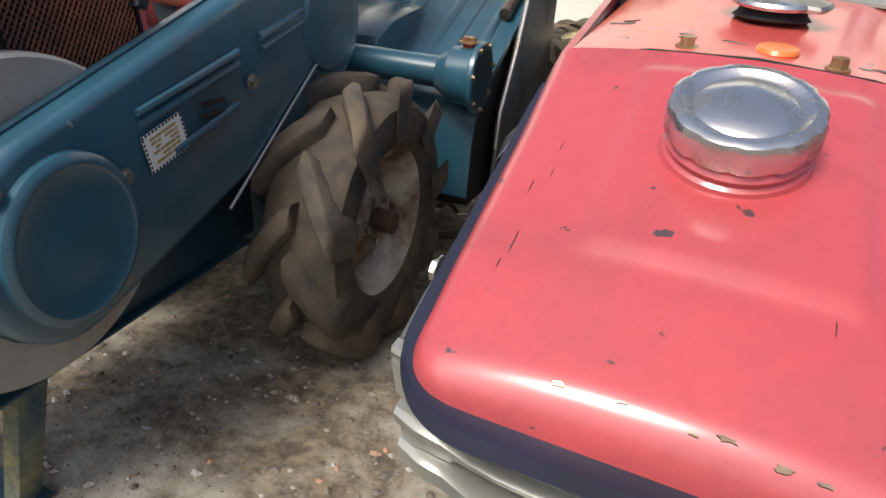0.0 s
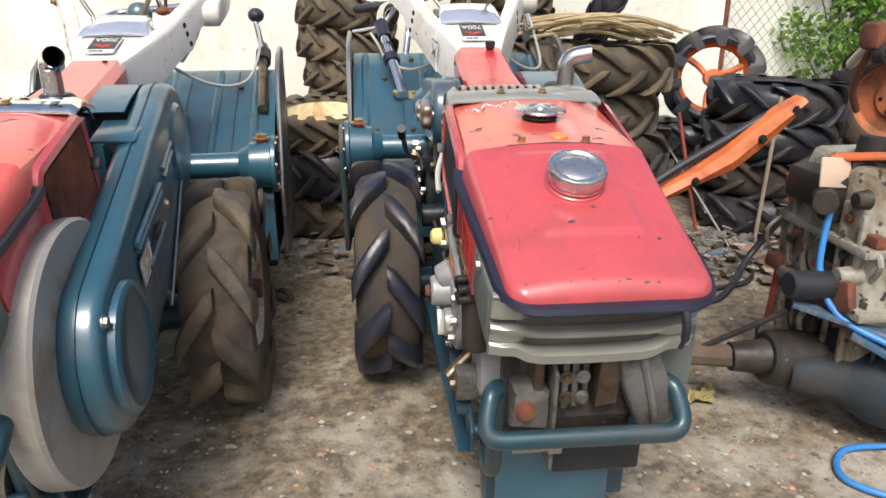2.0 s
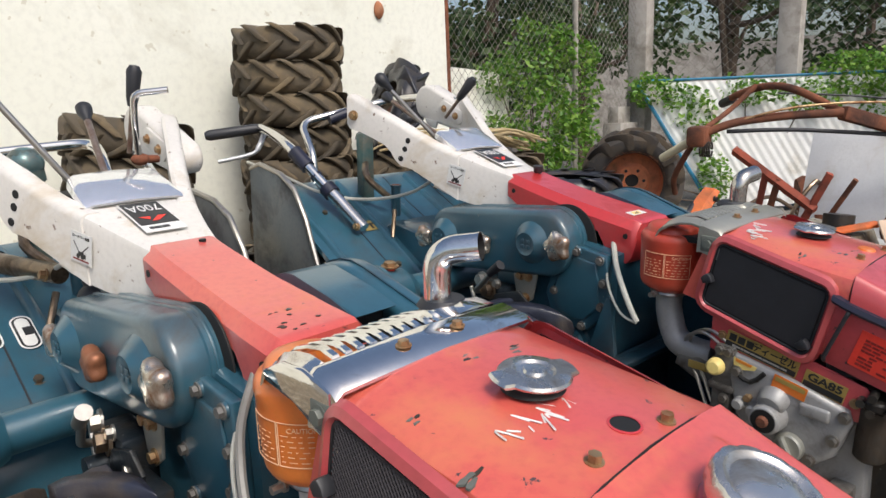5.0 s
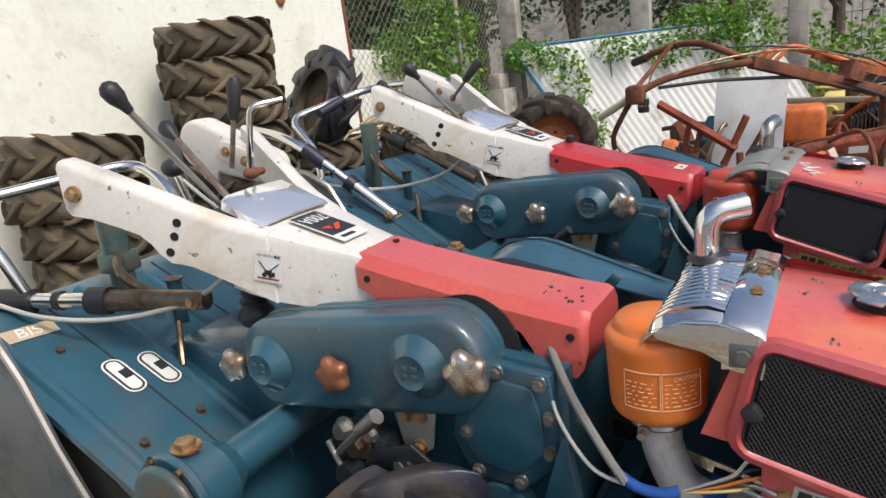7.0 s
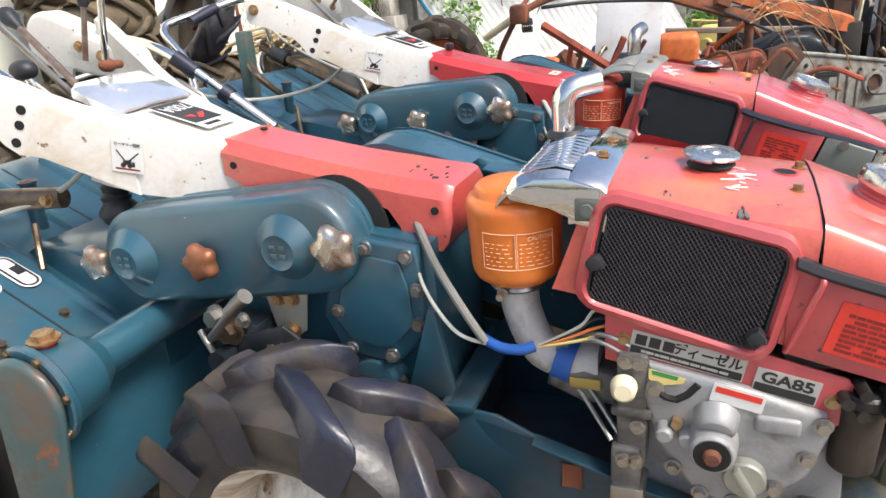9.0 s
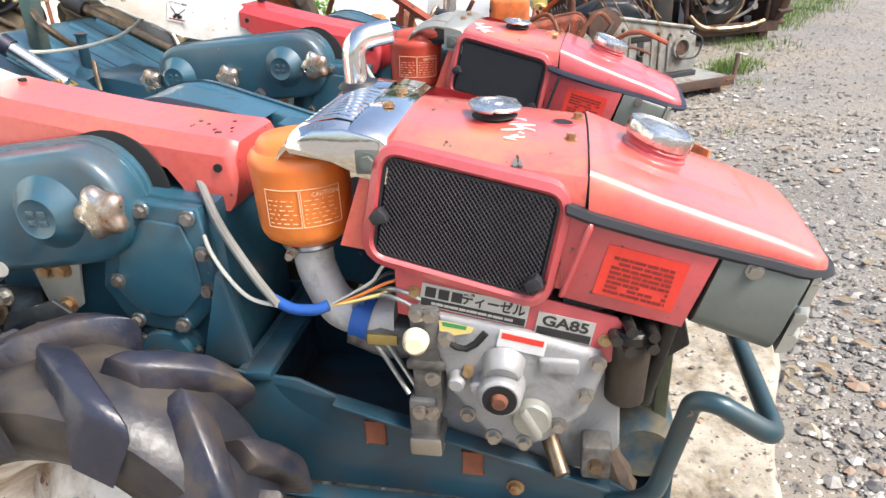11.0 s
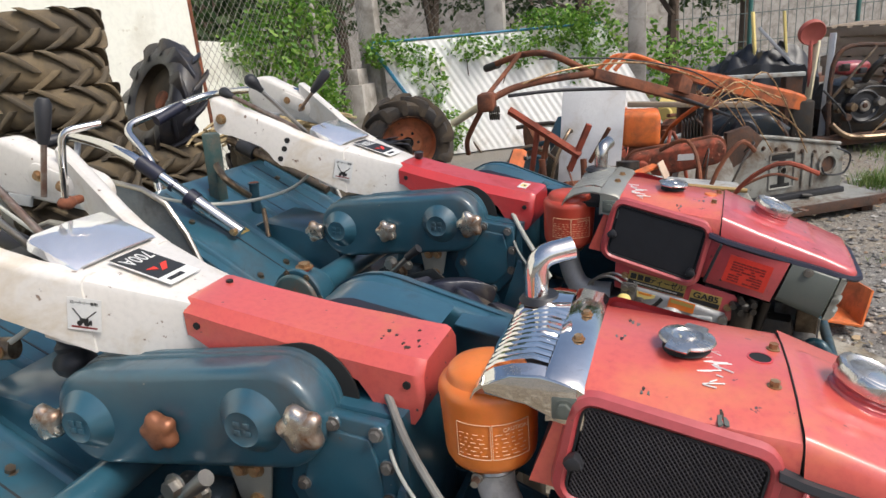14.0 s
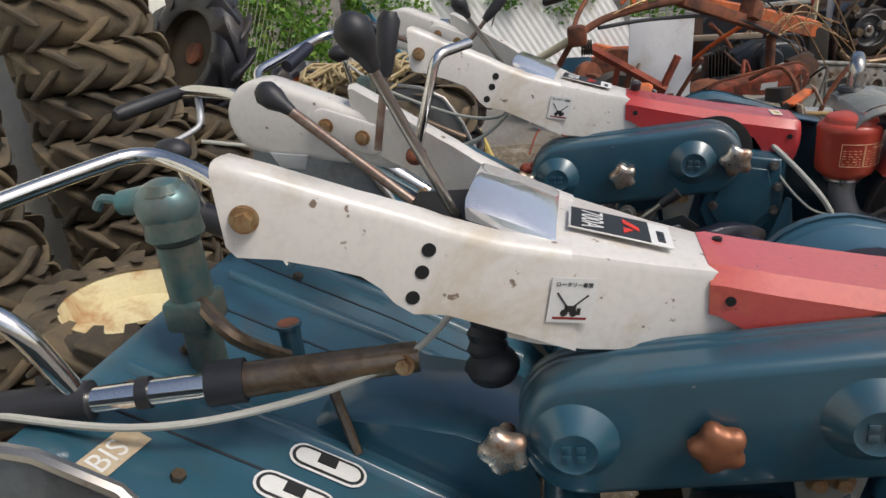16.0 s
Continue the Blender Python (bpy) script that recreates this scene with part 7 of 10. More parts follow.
def build_ground():
    bm = B()
    n = 70
    def spread(t):
        return math.copysign(abs(t) ** 3.2 * 140 + abs(t) * 6, t)
    rows = []
    for j in range(n + 1):
        row = []
        for i in range(n + 1):
            x, y = spread(2 * i / n - 1) + 2, spread(2 * j / n - 1)
            z = ground_z(x, y) + 0.004 * noise.noise((x * 0.8, y * 0.8, 0))
            row.append(bm.verts.new((x, y, z)))
        rows.append(row)
    for a, b in zip(rows, rows[1:]):
        for i in range(n):
            bm.faces.new((a[i], a[i + 1], b[i + 1], b[i]))
    thing("ground", bm, GRAVEL, "grey gravel yard and road", "ground", kind="structure")
    # Concrete slab under the machines with a broken front edge.
    bm = B()
    xs = [-4.0 + 0.12 * i for i in range(62)]
    ys = [0.0, 0.02, 0.08, 0.2, 0.4] + [0.6 + 0.2 * k for k in range(20)]
    top = []
    for d in ys:
        row = []
        for x in xs:
            y = slab_edge(x) + d
            z = 0.006 * noise.noise((x * 1.5, y * 1.5, 3)) + 0.003 * noise.noise((x * 7, y * 7, 1)) - (0.02 if d == 0 else 0.0)
            row.append(bm.verts.new((x, y, z)))
        top.append(row)
    for a, b in zip(top, top[1:]):
        for i in range(len(xs) - 1):
            bm.faces.new((a[i], a[i + 1], b[i + 1], b[i]))
    low = [bm.verts.new((v.co.x, v.co.y - 0.01, -0.08)) for v in top[0]]
    for i in range(len(xs) - 1):
        bm.faces.new((low[i], low[i + 1], top[0][i + 1], top[0][i]))
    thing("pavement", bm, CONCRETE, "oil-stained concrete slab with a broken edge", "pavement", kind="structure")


def stones(name, label, spots, material, lo, hi, seed):
    """Loose stones joined into one mesh."""
    r = random.Random(seed)
    verts, faces = [], []
    base = [(0, 0, 1), (1, 0, 0.2), (0.3, 0.95, 0), (-0.8, 0.6, 0.1), (-0.8, -0.6, 0), (0.3, -0.95, 0.15), (0, 0, -0.6)]
    tri = [(0, 1, 2), (0, 2, 3), (0, 3, 4), (0, 4, 5), (0, 5, 1), (6, 2, 1), (6, 3, 2), (6, 4, 3), (6, 5, 4), (6, 1, 5)]
    for x, y, z in spots:
        s = lo + (hi - lo) * r.random() ** 3
        a = r.random() * math.tau
        c, sn = math.cos(a), math.sin(a)
        k = len(verts)
        f = (r.uniform(0.7, 1.4), r.uniform(0.7, 1.2), r.uniform(0.35, 0.8))
        for bx, by, bz in base:
            q = (bx * f[0] * r.uniform(0.8, 1.2), by * f[1] * r.uniform(0.8, 1.2), bz * f[2])
            verts.append((x + s * (q[0] * c - q[1] * sn), y + s * (q[0] * sn + q[1] * c), z + s * q[2] * 0.9 + s * 0.15))
        faces += [tuple(k + i for i in t) for t in tri]
    me = bpy.data.meshes.new(name)
    me.from_pydata(verts, [], faces)
    me.materials.append(material)
    return tagged(new(name, me), label, "stones", kind="stuff")


def island_mat(name, cols, rough=0.9):
    m = bpy.data.materials.new(name)
    m.use_nodes = True
    nt = m.node_tree
    g = nt.nodes.new("ShaderNodeNewGeometry")
    ramp = nt.nodes.new("ShaderNodeValToRGB")
    ramp.color_ramp.interpolation = "CONSTANT"
    el = ramp.color_ramp.elements
    el[0].color = (*cols[0], 1)
    el[1].position, el[1].color = 1 / len(cols), (*cols[1], 1)
    for k, c in enumerate(cols[2:], 2):
        el.new(k / len(cols)).color = (*c, 1)
    nt.links.new(g.outputs["Random Per Island"], ramp.inputs[0])
    co = nt.nodes.new("ShaderNodeTexCoord").outputs["Object"]
    col = mixer(nt, noise_mask(nt, co, 60, 0.4, 0.7), ramp.outputs[0], (0.2, 0.18, 0.15))
    b = nt.nodes["Principled BSDF"]
    nt.links.new(col, b.inputs["Base Color"])
    b.inputs["Roughness"].default_value = rough
    return m


SCRAP_PALE = mat("pale_plastic_scrap", (0.66, 0.65, 0.62), (0.45, 0.43, 0.40), 0.55, 0, 12, 90, 0.2)
SCRAP_TAN = mat("tan_cardboard_scrap", (0.46, 0.34, 0.20), (0.34, 0.25, 0.15), 0.85, 0, 12, 90, 0.2)
build_ground()
r_ = random.Random(11)
GRIT = island_mat("grit", [(0.26, 0.25, 0.235), (0.14, 0.135, 0.13), (0.38, 0.365, 0.335), (0.13, 0.125, 0.12), (0.30, 0.22, 0.16), (0.28, 0.26, 0.24), (0.42, 0.40, 0.36), (0.09, 0.088, 0.088)])
spots = []
while len(spots) < 24000:
    x = -2.0 + 9.5 * r_.random() ** 1.3
    y = min(slab_edge(x) - 0.02, 0.35) - 2.6 * r_.random() ** 1.6 - max(0, x - 2.0) * 0.12
    spots.append((x, y, ground_z(x, y) + 0.003))
stones("gravel", "loose grey gravel with brick chips", spots, GRIT, 0.003, 0.0145, 3)
spots = [(r_.uniform(-1.4, 2.4), r_.uniform(0.15, 3.4), 0.0) for _ in range(4200)] + [(r_.uniform(-1.1, 0.9), r_.uniform(0.42, 1.6), 0.0) for _ in range(1800)]
stones("pebbles", "small pebbles and crumbs on the concrete", spots, island_mat("crumbs", [(0.4, 0.37, 0.32), (0.2, 0.16, 0.12), (0.45, 0.25, 0.15), (0.1, 0.08, 0.07), (0.5, 0.46, 0.40), (0.12, 0.09, 0.07), (0.3, 0.25, 0.2)]), 0.002, 0.011, 5)

# Coarse stones, leaf litter and scraps on the road beside the slab.
spots = []
while len(spots) < 3000:
    x = -1.5 + 6.5 * r_.random() ** 1.1
    y = min(slab_edge(x) - 0.03, 0.4) - 1.3 * r_.random() ** 2.0 - max(0, x - 2.0) * 0.2
    spots.append((x, y, ground_z(x, y) + 0.001))
stones("road_stones", "coarse stones and brick bits beside the slab", spots, island_mat("rubble", [(0.27, 0.26, 0.25), (0.16, 0.155, 0.15), (0.33, 0.31, 0.28), (0.32, 0.20, 0.13), (0.18, 0.17, 0.16), (0.30, 0.26, 0.19), (0.22, 0.21, 0.2), (0.50, 0.48, 0.44), (0.08, 0.08, 0.085)]), 0.004, 0.026, 17)
verts, faces = [], []
for k in range(420):
    x = -0.4 + 5.6 * r_.random() ** 1.1
    y = min(slab_edge(x) - 0.02, 0.4) - 0.75 * r_.random() ** 2 - max(0, x - 2.0) * 0.2
    s, q, n0 = r_.uniform(0.012, 0.035), r_.random() * math.tau, len(verts)
    cq, sq = math.cos(q), math.sin(q)
    for u, v, h in ((-1, 0, 0.0), (0, 0.42, 0.25), (1, 0, r_.uniform(0, 0.5)), (0, -0.42, 0.15)):
        verts.append((x + s * (u * cq - v * sq), y + s * (u * sq + v * cq), ground_z(x, y) + 0.016 + s * h))
    faces += [(n0, n0 + 1, n0 + 2), (n0, n0 + 2, n0 + 3)]
me = bpy.data.meshes.new("leaf_litter")
me.from_pydata(verts, [], faces)
me.materials.append(island_mat("dead_leaves", [(0.24, 0.16, 0.08), (0.18, 0.11, 0.06), (0.27, 0.20, 0.10), (0.14, 0.09, 0.05), (0.22, 0.17, 0.09), (0.30, 0.25, 0.16)]))
tagged(new("leaf_litter", me), "dead brown leaves and scraps on the gravel", "leaves", kind="stuff")


def litter_scrap(x, y, size, turn, material, label, seed):
    """A torn, curled scrap lying on the stones."""
    r = random.Random(seed)
    bm = B()
    ring = []
    for k in range(9):
        a = math.tau * k / 9
        q = size * r.uniform(0.6, 1.1)
        ring.append((q * math.cos(a), 0.45 * q * math.sin(a), 0.25 * size * r.random()))
    low = [bm.verts.new((u, v, h)) for u, v, h in ring]
    top = [bm.verts.new((u, v, h + 0.003)) for u, v, h in ring]
    mid_low, mid_top = bm.verts.new((0, 0, 0.004)), bm.verts.new((0, 0, 0.008))
    for k in range(9):
        n = (k + 1) % 9
        bm.faces.new((low[n], low[k], mid_low))
        bm.faces.new((top[k], top[n], mid_top))
        bm.faces.new((low[k], low[n], top[n], top[k]))
    bm.transform(pose(x, y, ground_z(x, y) + 0.004, rz=turn))
    return thing("litter_scrap", bm, material, label, "litter", group="scraps of litter on the gravel")


r_scrap = random.Random(23)
for k in range(16):
    x = 0.9 + 3.4 * r_scrap.random()
    y = min(slab_edge(x) - 0.05, 0.4) - 0.8 * r_scrap.random() - max(0, x - 2.0) * 0.2
    pale = k % 4 != 3
    litter_scrap(x, y, r_scrap.uniform(0.018, 0.05), r_scrap.uniform(0, 360), SCRAP_PALE if pale else SCRAP_TAN,
                 "torn pale plastic scrap on grey gravel" if pale else "torn tan cardboard scrap on grey gravel", k)

# Back wall.
bm = B()
WALL_AT = pose(2.56, 4.145, 0, 0, 0, -5.7)
prism(bm, [(-7.5, -0.1), (0, -0.1), (0, 3.4), (-7.5, 3.4)], 0.0, 0.2, "y", 0.0)
thing("wall_back", bm, WALL, "lime-washed white masonry wall with stains", "wall", m=WALL_AT, kind="structure")
bm = B()
lathe(bm, [(0.045, 0), (0.05, 0.008), (0.035, 0.03), (0.012, 0.04)], Matrix.Translation((1.935, 4.206, 1.73)) @ pose(0, 0, 0, 90) @ Matrix.Diagonal((0.8, 1.2, 1, 1)), 14)
thing("wall_plug", bm, BRICK, "broken brown plug in the white wall", "wall fitting")

# Rusty pole at the end of the wall.
bm = B()
cyl(bm, (3.14, 4.36, -0.05), (3.14, 4.36, 3.2), 0.022, seg=12)
thing("fence_post", bm, RUST, "rusty steel fence post at the end of the wall", "fence post", "fence posts")


def chain_link(name, a, b, z0, z1, gap=0.062, r=0.0022):
    """Straight run of diamond wire from a to b."""
    a, b = Vector((*a, 0)), Vector((*b, 0))
    d = b - a
    W, H = d.length, z1 - z0
    d.normalize()
    bm = B()
    def pt(u, v):
        return a + d * u + Vector((0, 0, z0 + v))
    k = -H
    while k < W:
        for s in (0, 1):
            u0, v0 = max(k, 0), max(0, -k)
            u1 = min(k + H, W)
            v1 = u1 - k
            if u1 - u0 > 0.02:
                p, q = (pt(u0, v0), pt(u1, v1)) if s == 0 else (pt(W - u0, v0), pt(W - u1, v1))
                tube(bm, [p, q], r, 4, caps=False)
        k += gap * 1.414
    tube(bm, [pt(0, H), pt(W, H)], 0.004, 5)
    return thing(name, bm, WIRE, "rusty galvanised chain-link fence", "fence", kind="structure")


F0, F1, F2 = (3.14, 4.36), (6.55, 3.95), (8.1, 0.9)
chain_link("fence_near", F0, F1, 0.1, 3.1)
chain_link("fence_side", F1, F2, 0.3, 2.9, 0.075)
for p, h in ((F1, 3.0), ((7.25, 2.55), 2.9), (F2, 2.8)):
    bm = B()
    box(bm, p[0] - 0.11, p[0] + 0.11, p[1] - 0.11, p[1] + 0.11, -0.1, h, 0.012)
    thing("concrete_post", bm, POST, "weathered square concrete fence post", "fence post", "concrete posts")
for p in ((5.2, 4.12), (9.6, -0.6), (11.3, -2.3)):
    bm = B()
    cyl(bm, (p[0], p[1], -0.1), (p[0], p[1], 2.4), 0.03, seg=10)
    thing("fence_post", bm, mat("green_post", (0.04, 0.16, 0.14), (0.05, 0.12, 0.1), 0.5) if p[0] > 6 else POST, "thin painted fence post", "fence post", "fence posts")

# Low white walling and leaning corrugated sheets along the fence.
bm = B()
prism(bm, [(3.25, -0.1), (4.35, -0.1), (4.35, 1.42), (4.1, 1.5), (3.25, 1.52)], 4.45, 4.53, "y", 0.004)
thing("low_wall", bm, WALL, "low white wall behind the wire fence", "wall", kind="structure")


def corrugated(name, p0, p1, h, lean, material, label, pitch=0.088, depth=0.0036, shear=0.0):
    p0, p1 = Vector((*p0, 0)), Vector((*p1, 0))
    d = (p1 - p0).normalized()
    nrm = Vector((-d.y, d.x, 0))
    W = (p1 - p0).length
    bm = B()
    n = int(W / pitch * 8)
    front, rear = [], []
    for v, zz in ((0.02, 0), (1.0, 1)):
        f, g = [], []
        for i in range(n + 1):
            u = W * i / n
            o = math.sin(u / pitch * math.tau + 0.8 * noise.noise((u * 3.1, zz, 0))) * depth * (1 + 0.5 * noise.noise((u * 1.7, 4, 0))) + 0.012 * noise.noise((u * 0.9, zz * 2, 7))
            p = p0 + d * (u + shear * (1 - zz)) + nrm * (o + lean * (1 - zz)) + Vector((0, 0, 0.02 + (h - 0.02) * zz))
            f.append(bm.verts.new(p))
            g.append(bm.verts.new(p + nrm * 0.003))
        front.append(f), rear.append(g)
    for i in range(n):
        bm.faces.new((front[0][i], front[0][i + 1], front[1][i + 1], front[1][i]))
        bm.faces.new((rear[0][i], rear[1][i], rear[1][i + 1], rear[0][i + 1]))
        bm.faces.new((front[1][i], front[1][i + 1], rear[1][i + 1], rear[1][i]))
    return thing(name, bm, material, label, "metal sheet", "leaning sheets")


corrugated("corrugated_sheet", (6.30, 3.86), (7.62, 1.30), 1.42, -0.12, SHEET, "white corrugated metal sheet leaning on the fence", shear=0.80)
bm = B()
tube(bm, [(6.28, 3.86, 1.40), (6.54, 3.07, 0.0)], 0.022, 6)
tube(bm, [(6.30, 3.88, 1.44), (7.62, 1.32, 1.44)], 0.015, 6)
thing("sheet_frame", bm, mat("blue_rail", (0.03, 0.22, 0.38), (0.04, 0.16, 0.25), 0.5), "blue painted rail edging the white sheet", "rail")
for k in range(3):
    for j in range(5):
        bm = B()
        box(bm, 5.55 + k * 0.24 + (j % 2) * 0.1, 5.77 + k * 0.24 + (j % 2) * 0.1, 3.75, 3.86, j * 0.085 - 0.005, j * 0.085 + 0.078, 0.004)
        thing("brick", bm, BRICK, "loose orange brick in a low pile", "brick", "stacked bricks")
bm = B()
box(bm, 5.95, 6.30, 3.95, 4.08, 0.98, 1.16, 0.006)
box(bm, 5.9, 6.4, 3.9, 4.12, -0.05, 0.98, 0.01)
thing("block_pillar", bm, POST, "rough grey block pier by the fence", "pillar")


# ---- plants ----
def leaves(name, blobs, n, size, material, parent, seed, droop=0.3):
    r = np.random.RandomState(seed)
    wts = np.array([b[3] * b[4] * b[5] for b in blobs]) ** 0.7
    pick = r.choice(len(blobs), n, p=wts / wts.sum())
    c = np.array([b[:3] for b in blobs])[pick]
    rad = np.array([b[3:6] for b in blobs])[pick]
    v = r.normal(size=(n, 3))
    v /= np.linalg.norm(v, axis=1)[:, None]
    p = c + v * rad * (r.uniform(0.35, 1.05, (n, 1)) ** 0.6)
    ang = r.uniform(0, 2 * np.pi, n)
    tilt = r.uniform(-0.9, 0.9, n)
    ax = np.stack([np.cos(ang) * np.cos(tilt), np.sin(ang) * np.cos(tilt), np.sin(tilt) - droop], 1)
    ax /= np.linalg.norm(ax, axis=1)[:, None]
    sd = np.cross(ax, r.normal(size=(n, 3)))
    sd /= np.linalg.norm(sd, axis=1)[:, None]
    nm = np.cross(ax, sd)
    s = size * r.uniform(0.55, 1.25, (n, 1))
    q = np.stack([p, p + ax * s * 0.45 + sd * s * 0.30 + nm * s * 0.08, p + ax * s, p + ax * s * 0.45 - sd * s * 0.30 + nm * s * 0.08], 1).reshape(-1, 3)
    f = np.arange(4 * n).reshape(-1, 4)
    me = bpy.data.meshes.new(name)
    me.from_pydata(q.tolist(), [], np.concatenate([f[:, [0, 1, 2]], f[:, [0, 2, 3]]]).tolist())
    me.materials.append(material)
    ob = new(name, me)
    ob.parent = parent
    return ob


def stems(name, parent, lines, material):
    bm = B()
    for pts, r0, r1 in lines:
        P = smooth_path(pts, 4)
        tube(bm, P, [r0 + (r1 - r0) * i / (len(P) - 1) for i in range(len(P))], 7)
    return part(name, bm, material, parent)


def shrub(name, blobs, n, size, material, label, seed, base, category="shrub"):
    e = holder(name, Matrix.Identity(4), label, category)
    r = random.Random(seed)
    stems("stem", e, [([(base[0] + r.uniform(-0.2, 0.2), base[1] + r.uniform(-0.1, 0.1), -0.03), (b[0] * 0.5 + base[0] * 0.5, b[1] * 0.5 + base[1] * 0.5, b[2] * 0.5), (b[0], b[1], b[2])], 0.012, 0.004) for b in blobs], BARK)
    leaves("foliage", blobs, n, size, material, e, seed)
    return e


shrub("climbing_shrub", [(4.35, 4.28, 0.55, 0.45, 0.28, 0.5), (4.7, 4.25, 1.0, 0.55, 0.28, 0.5), (4.55, 4.35, 1.5, 0.5, 0.25, 0.35), (5.1, 4.1, 0.7, 0.4, 0.3, 0.5), (5.25, 4.15, 1.3, 0.35, 0.25, 0.5), (4.05, 4.4, 1.45, 0.35, 0.18, 0.2), (4.95, 4.2, 1.80, 0.30, 0.2, 0.22), (3.95, 4.38, 0.95, 0.22, 0.14, 0.20), (5.45, 4.12, 1.72, 0.22, 0.16, 0.16), (4.5, 4.3, 1.92, 0.22, 0.12, 0.12)], 5600, 0.070, LEAF, "bright green leafy shrub growing through the fence", 21, (4.7, 4.3))
shrub("creeper", [(6.35, 3.75, 1.35, 0.3, 0.25, 0.2), (6.55, 3.5, 1.2, 0.2, 0.2, 0.3), (7.3, 1.9, 1.45, 0.3, 0.5, 0.25), (7.4, 1.7, 1.2, 0.15, 0.35, 0.5), (7.6, 1.4, 1.3, 0.2, 0.3, 0.45), (6.0, 3.7, 0.35, 0.3, 0.2, 0.3), (6.52, 3.25, 0.95, 0.10, 0.22, 0.40), (6.75, 2.85, 1.30, 0.14, 0.45, 0.14), (7.0, 2.3, 1.22, 0.10, 0.35, 0.22), (6.5, 3.05, 0.35, 0.12, 0.20, 0.30), (5.75, 3.62, 0.20, 0.30, 0.12, 0.22)], 6000, 0.065, LEAF, "green creeper hanging over the white sheet", 23, (6.9, 2.8))


def tree(x, y, h, spread, n, seed, leaf=LEAF_DARK, size=0.16):
    e = holder("tree", Matrix.Identity(4), "dark leafy tree beyond the fence", "tree", "trees beyond the fence")
    r = random.Random(seed)
    top = (x + r.uniform(-0.3, 0.3), y + r.uniform(-0.3, 0.3), h * 0.75)
    lines = [([(x, y, -0.1), (x + r.uniform(-0.15, 0.15), y, h * 0.3), top], 0.16, 0.05)]
    blobs = []
    for k in range(9):
        a = k * 2.4 + r.random()
        b = (x + math.cos(a) * spread * r.uniform(0.3, 0.9), y + math.sin(a) * spread * r.uniform(0.3, 0.9), h * r.uniform(0.35, 1.0))
        lines.append(([(x, y, h * r.uniform(0.25, 0.55)), ((x + b[0]) / 2, (y + b[1]) / 2, b[2] * 0.85), b], 0.06, 0.015))
        blobs.append((*b, spread * r.uniform(0.35, 0.6), spread * r.uniform(0.35, 0.6), spread * r.uniform(0.25, 0.45)))
    stems("trunk", e, lines, BARK)
    leaves("crown", blobs, n, size, leaf, e, seed + 50)
    return e


for k, (x, y, h, s) in enumerate(((4.6, 6.4, 3.6, 1.3), (6.6, 6.2, 3.9, 1.5), (8.8, 5.8, 4.2, 1.6), (10.8, 4.2, 4.6, 1.8), (12.2, 1.8, 4.2, 1.6), (14.5, 0.2, 4.6, 1.9), (8.0, 8.5, 5.5, 2.2), (12.5, 6.5, 6.0, 2.4), (17.5, -1.5, 5.0, 2.2), (18.5, 3.5, 6.5, 2.6))):
    tree(x, y, h, s, 2600, 100 + k)
shrub("hedge_bush", [(9.2, 2.2, 0.6, 0.6, 0.8, 0.7), (9.8, 1.0, 0.7, 0.6, 0.7, 0.8), (8.8, 3.4, 0.7, 0.6, 0.8, 0.8), (10.6, 0.0, 0.6, 0.6, 0.6, 0.7)], 3600, 0.10, LEAF, "green roadside bush beyond the fence", 31, (9.3, 2.0))


def grass_tuft(x, y, n, h, seed):
    r = np.random.RandomState(seed)
    wd = 0.10 if x < 5 else 0.20
    p = np.stack([x + r.normal(0, wd, n), y + r.normal(0, wd, n), np.full(n, -0.035)], 1)
    a = r.uniform(0, 6.28, n)
    L = 0.62 * h * r.uniform(0.5, 1.1, n)
    d = np.stack([np.cos(a) * 0.45, np.sin(a) * 0.45, np.ones(n)], 1)
    sd = np.stack([-np.sin(a), np.cos(a), np.zeros(n)], 1) * 0.004
    mid, tip = p + d * L[:, None] * 0.55, p + d * L[:, None] * np.array([1.35, 1.35, 0.85])
    q = np.stack([p - sd, p + sd, mid + sd * 0.8, mid - sd * 0.8, tip], 1).reshape(-1, 3)
    f = []
    for k in range(n):
        o = 5 * k
        f += [(o, o + 1, o + 2, o + 3), (o + 3, o + 2, o + 4)]
    me = bpy.data.meshes.new("grass_tuft")
    me.from_pydata(q.tolist(), [], f)
    me.materials.append(GRASS)
    tagged(new("grass_tuft", me), "tuft of rough green grass at the road edge", "grass", "grass tufts", "stuff")


for k, (x, y, n, h) in enumerate(((4.35, -1.0, 160, 0.28), (4.6, -1.15, 120, 0.24), (5.9, -1.5, 150, 0.25), (6.8, -1.8, 160, 0.3), (7.6, -2.1, 180, 0.3), (8.6, -2.5, 200, 0.3), (9.8, -3.2, 240, 0.3), (11.0, -3.6, 260, 0.3), (2.2, -0.45, 40, 0.12), (12.0, -4.6, 260, 0.3), (4.25, -0.92, 170, 0.34), (7.35, -2.1, 260, 0.36), (7.9, -2.45, 240, 0.30), (7.0, -1.95, 200, 0.28), (8.4, -2.9, 260, 0.3), (9.2, -3.3, 260, 0.26), (9.9, -3.7, 260, 0.24), (10.6, -4.2, 260, 0.24), (11.4, -4.9, 260, 0.26), (12.2, -5.3, 280, 0.28), (12.6, -6.0, 280, 0.28), (12.9, -6.7, 280, 0.28), (3.75, -0.95, 60, 0.16), (5.5, -1.45, 140, 0.22))):
    grass_tuft(x, y, n, h, 60 + k)

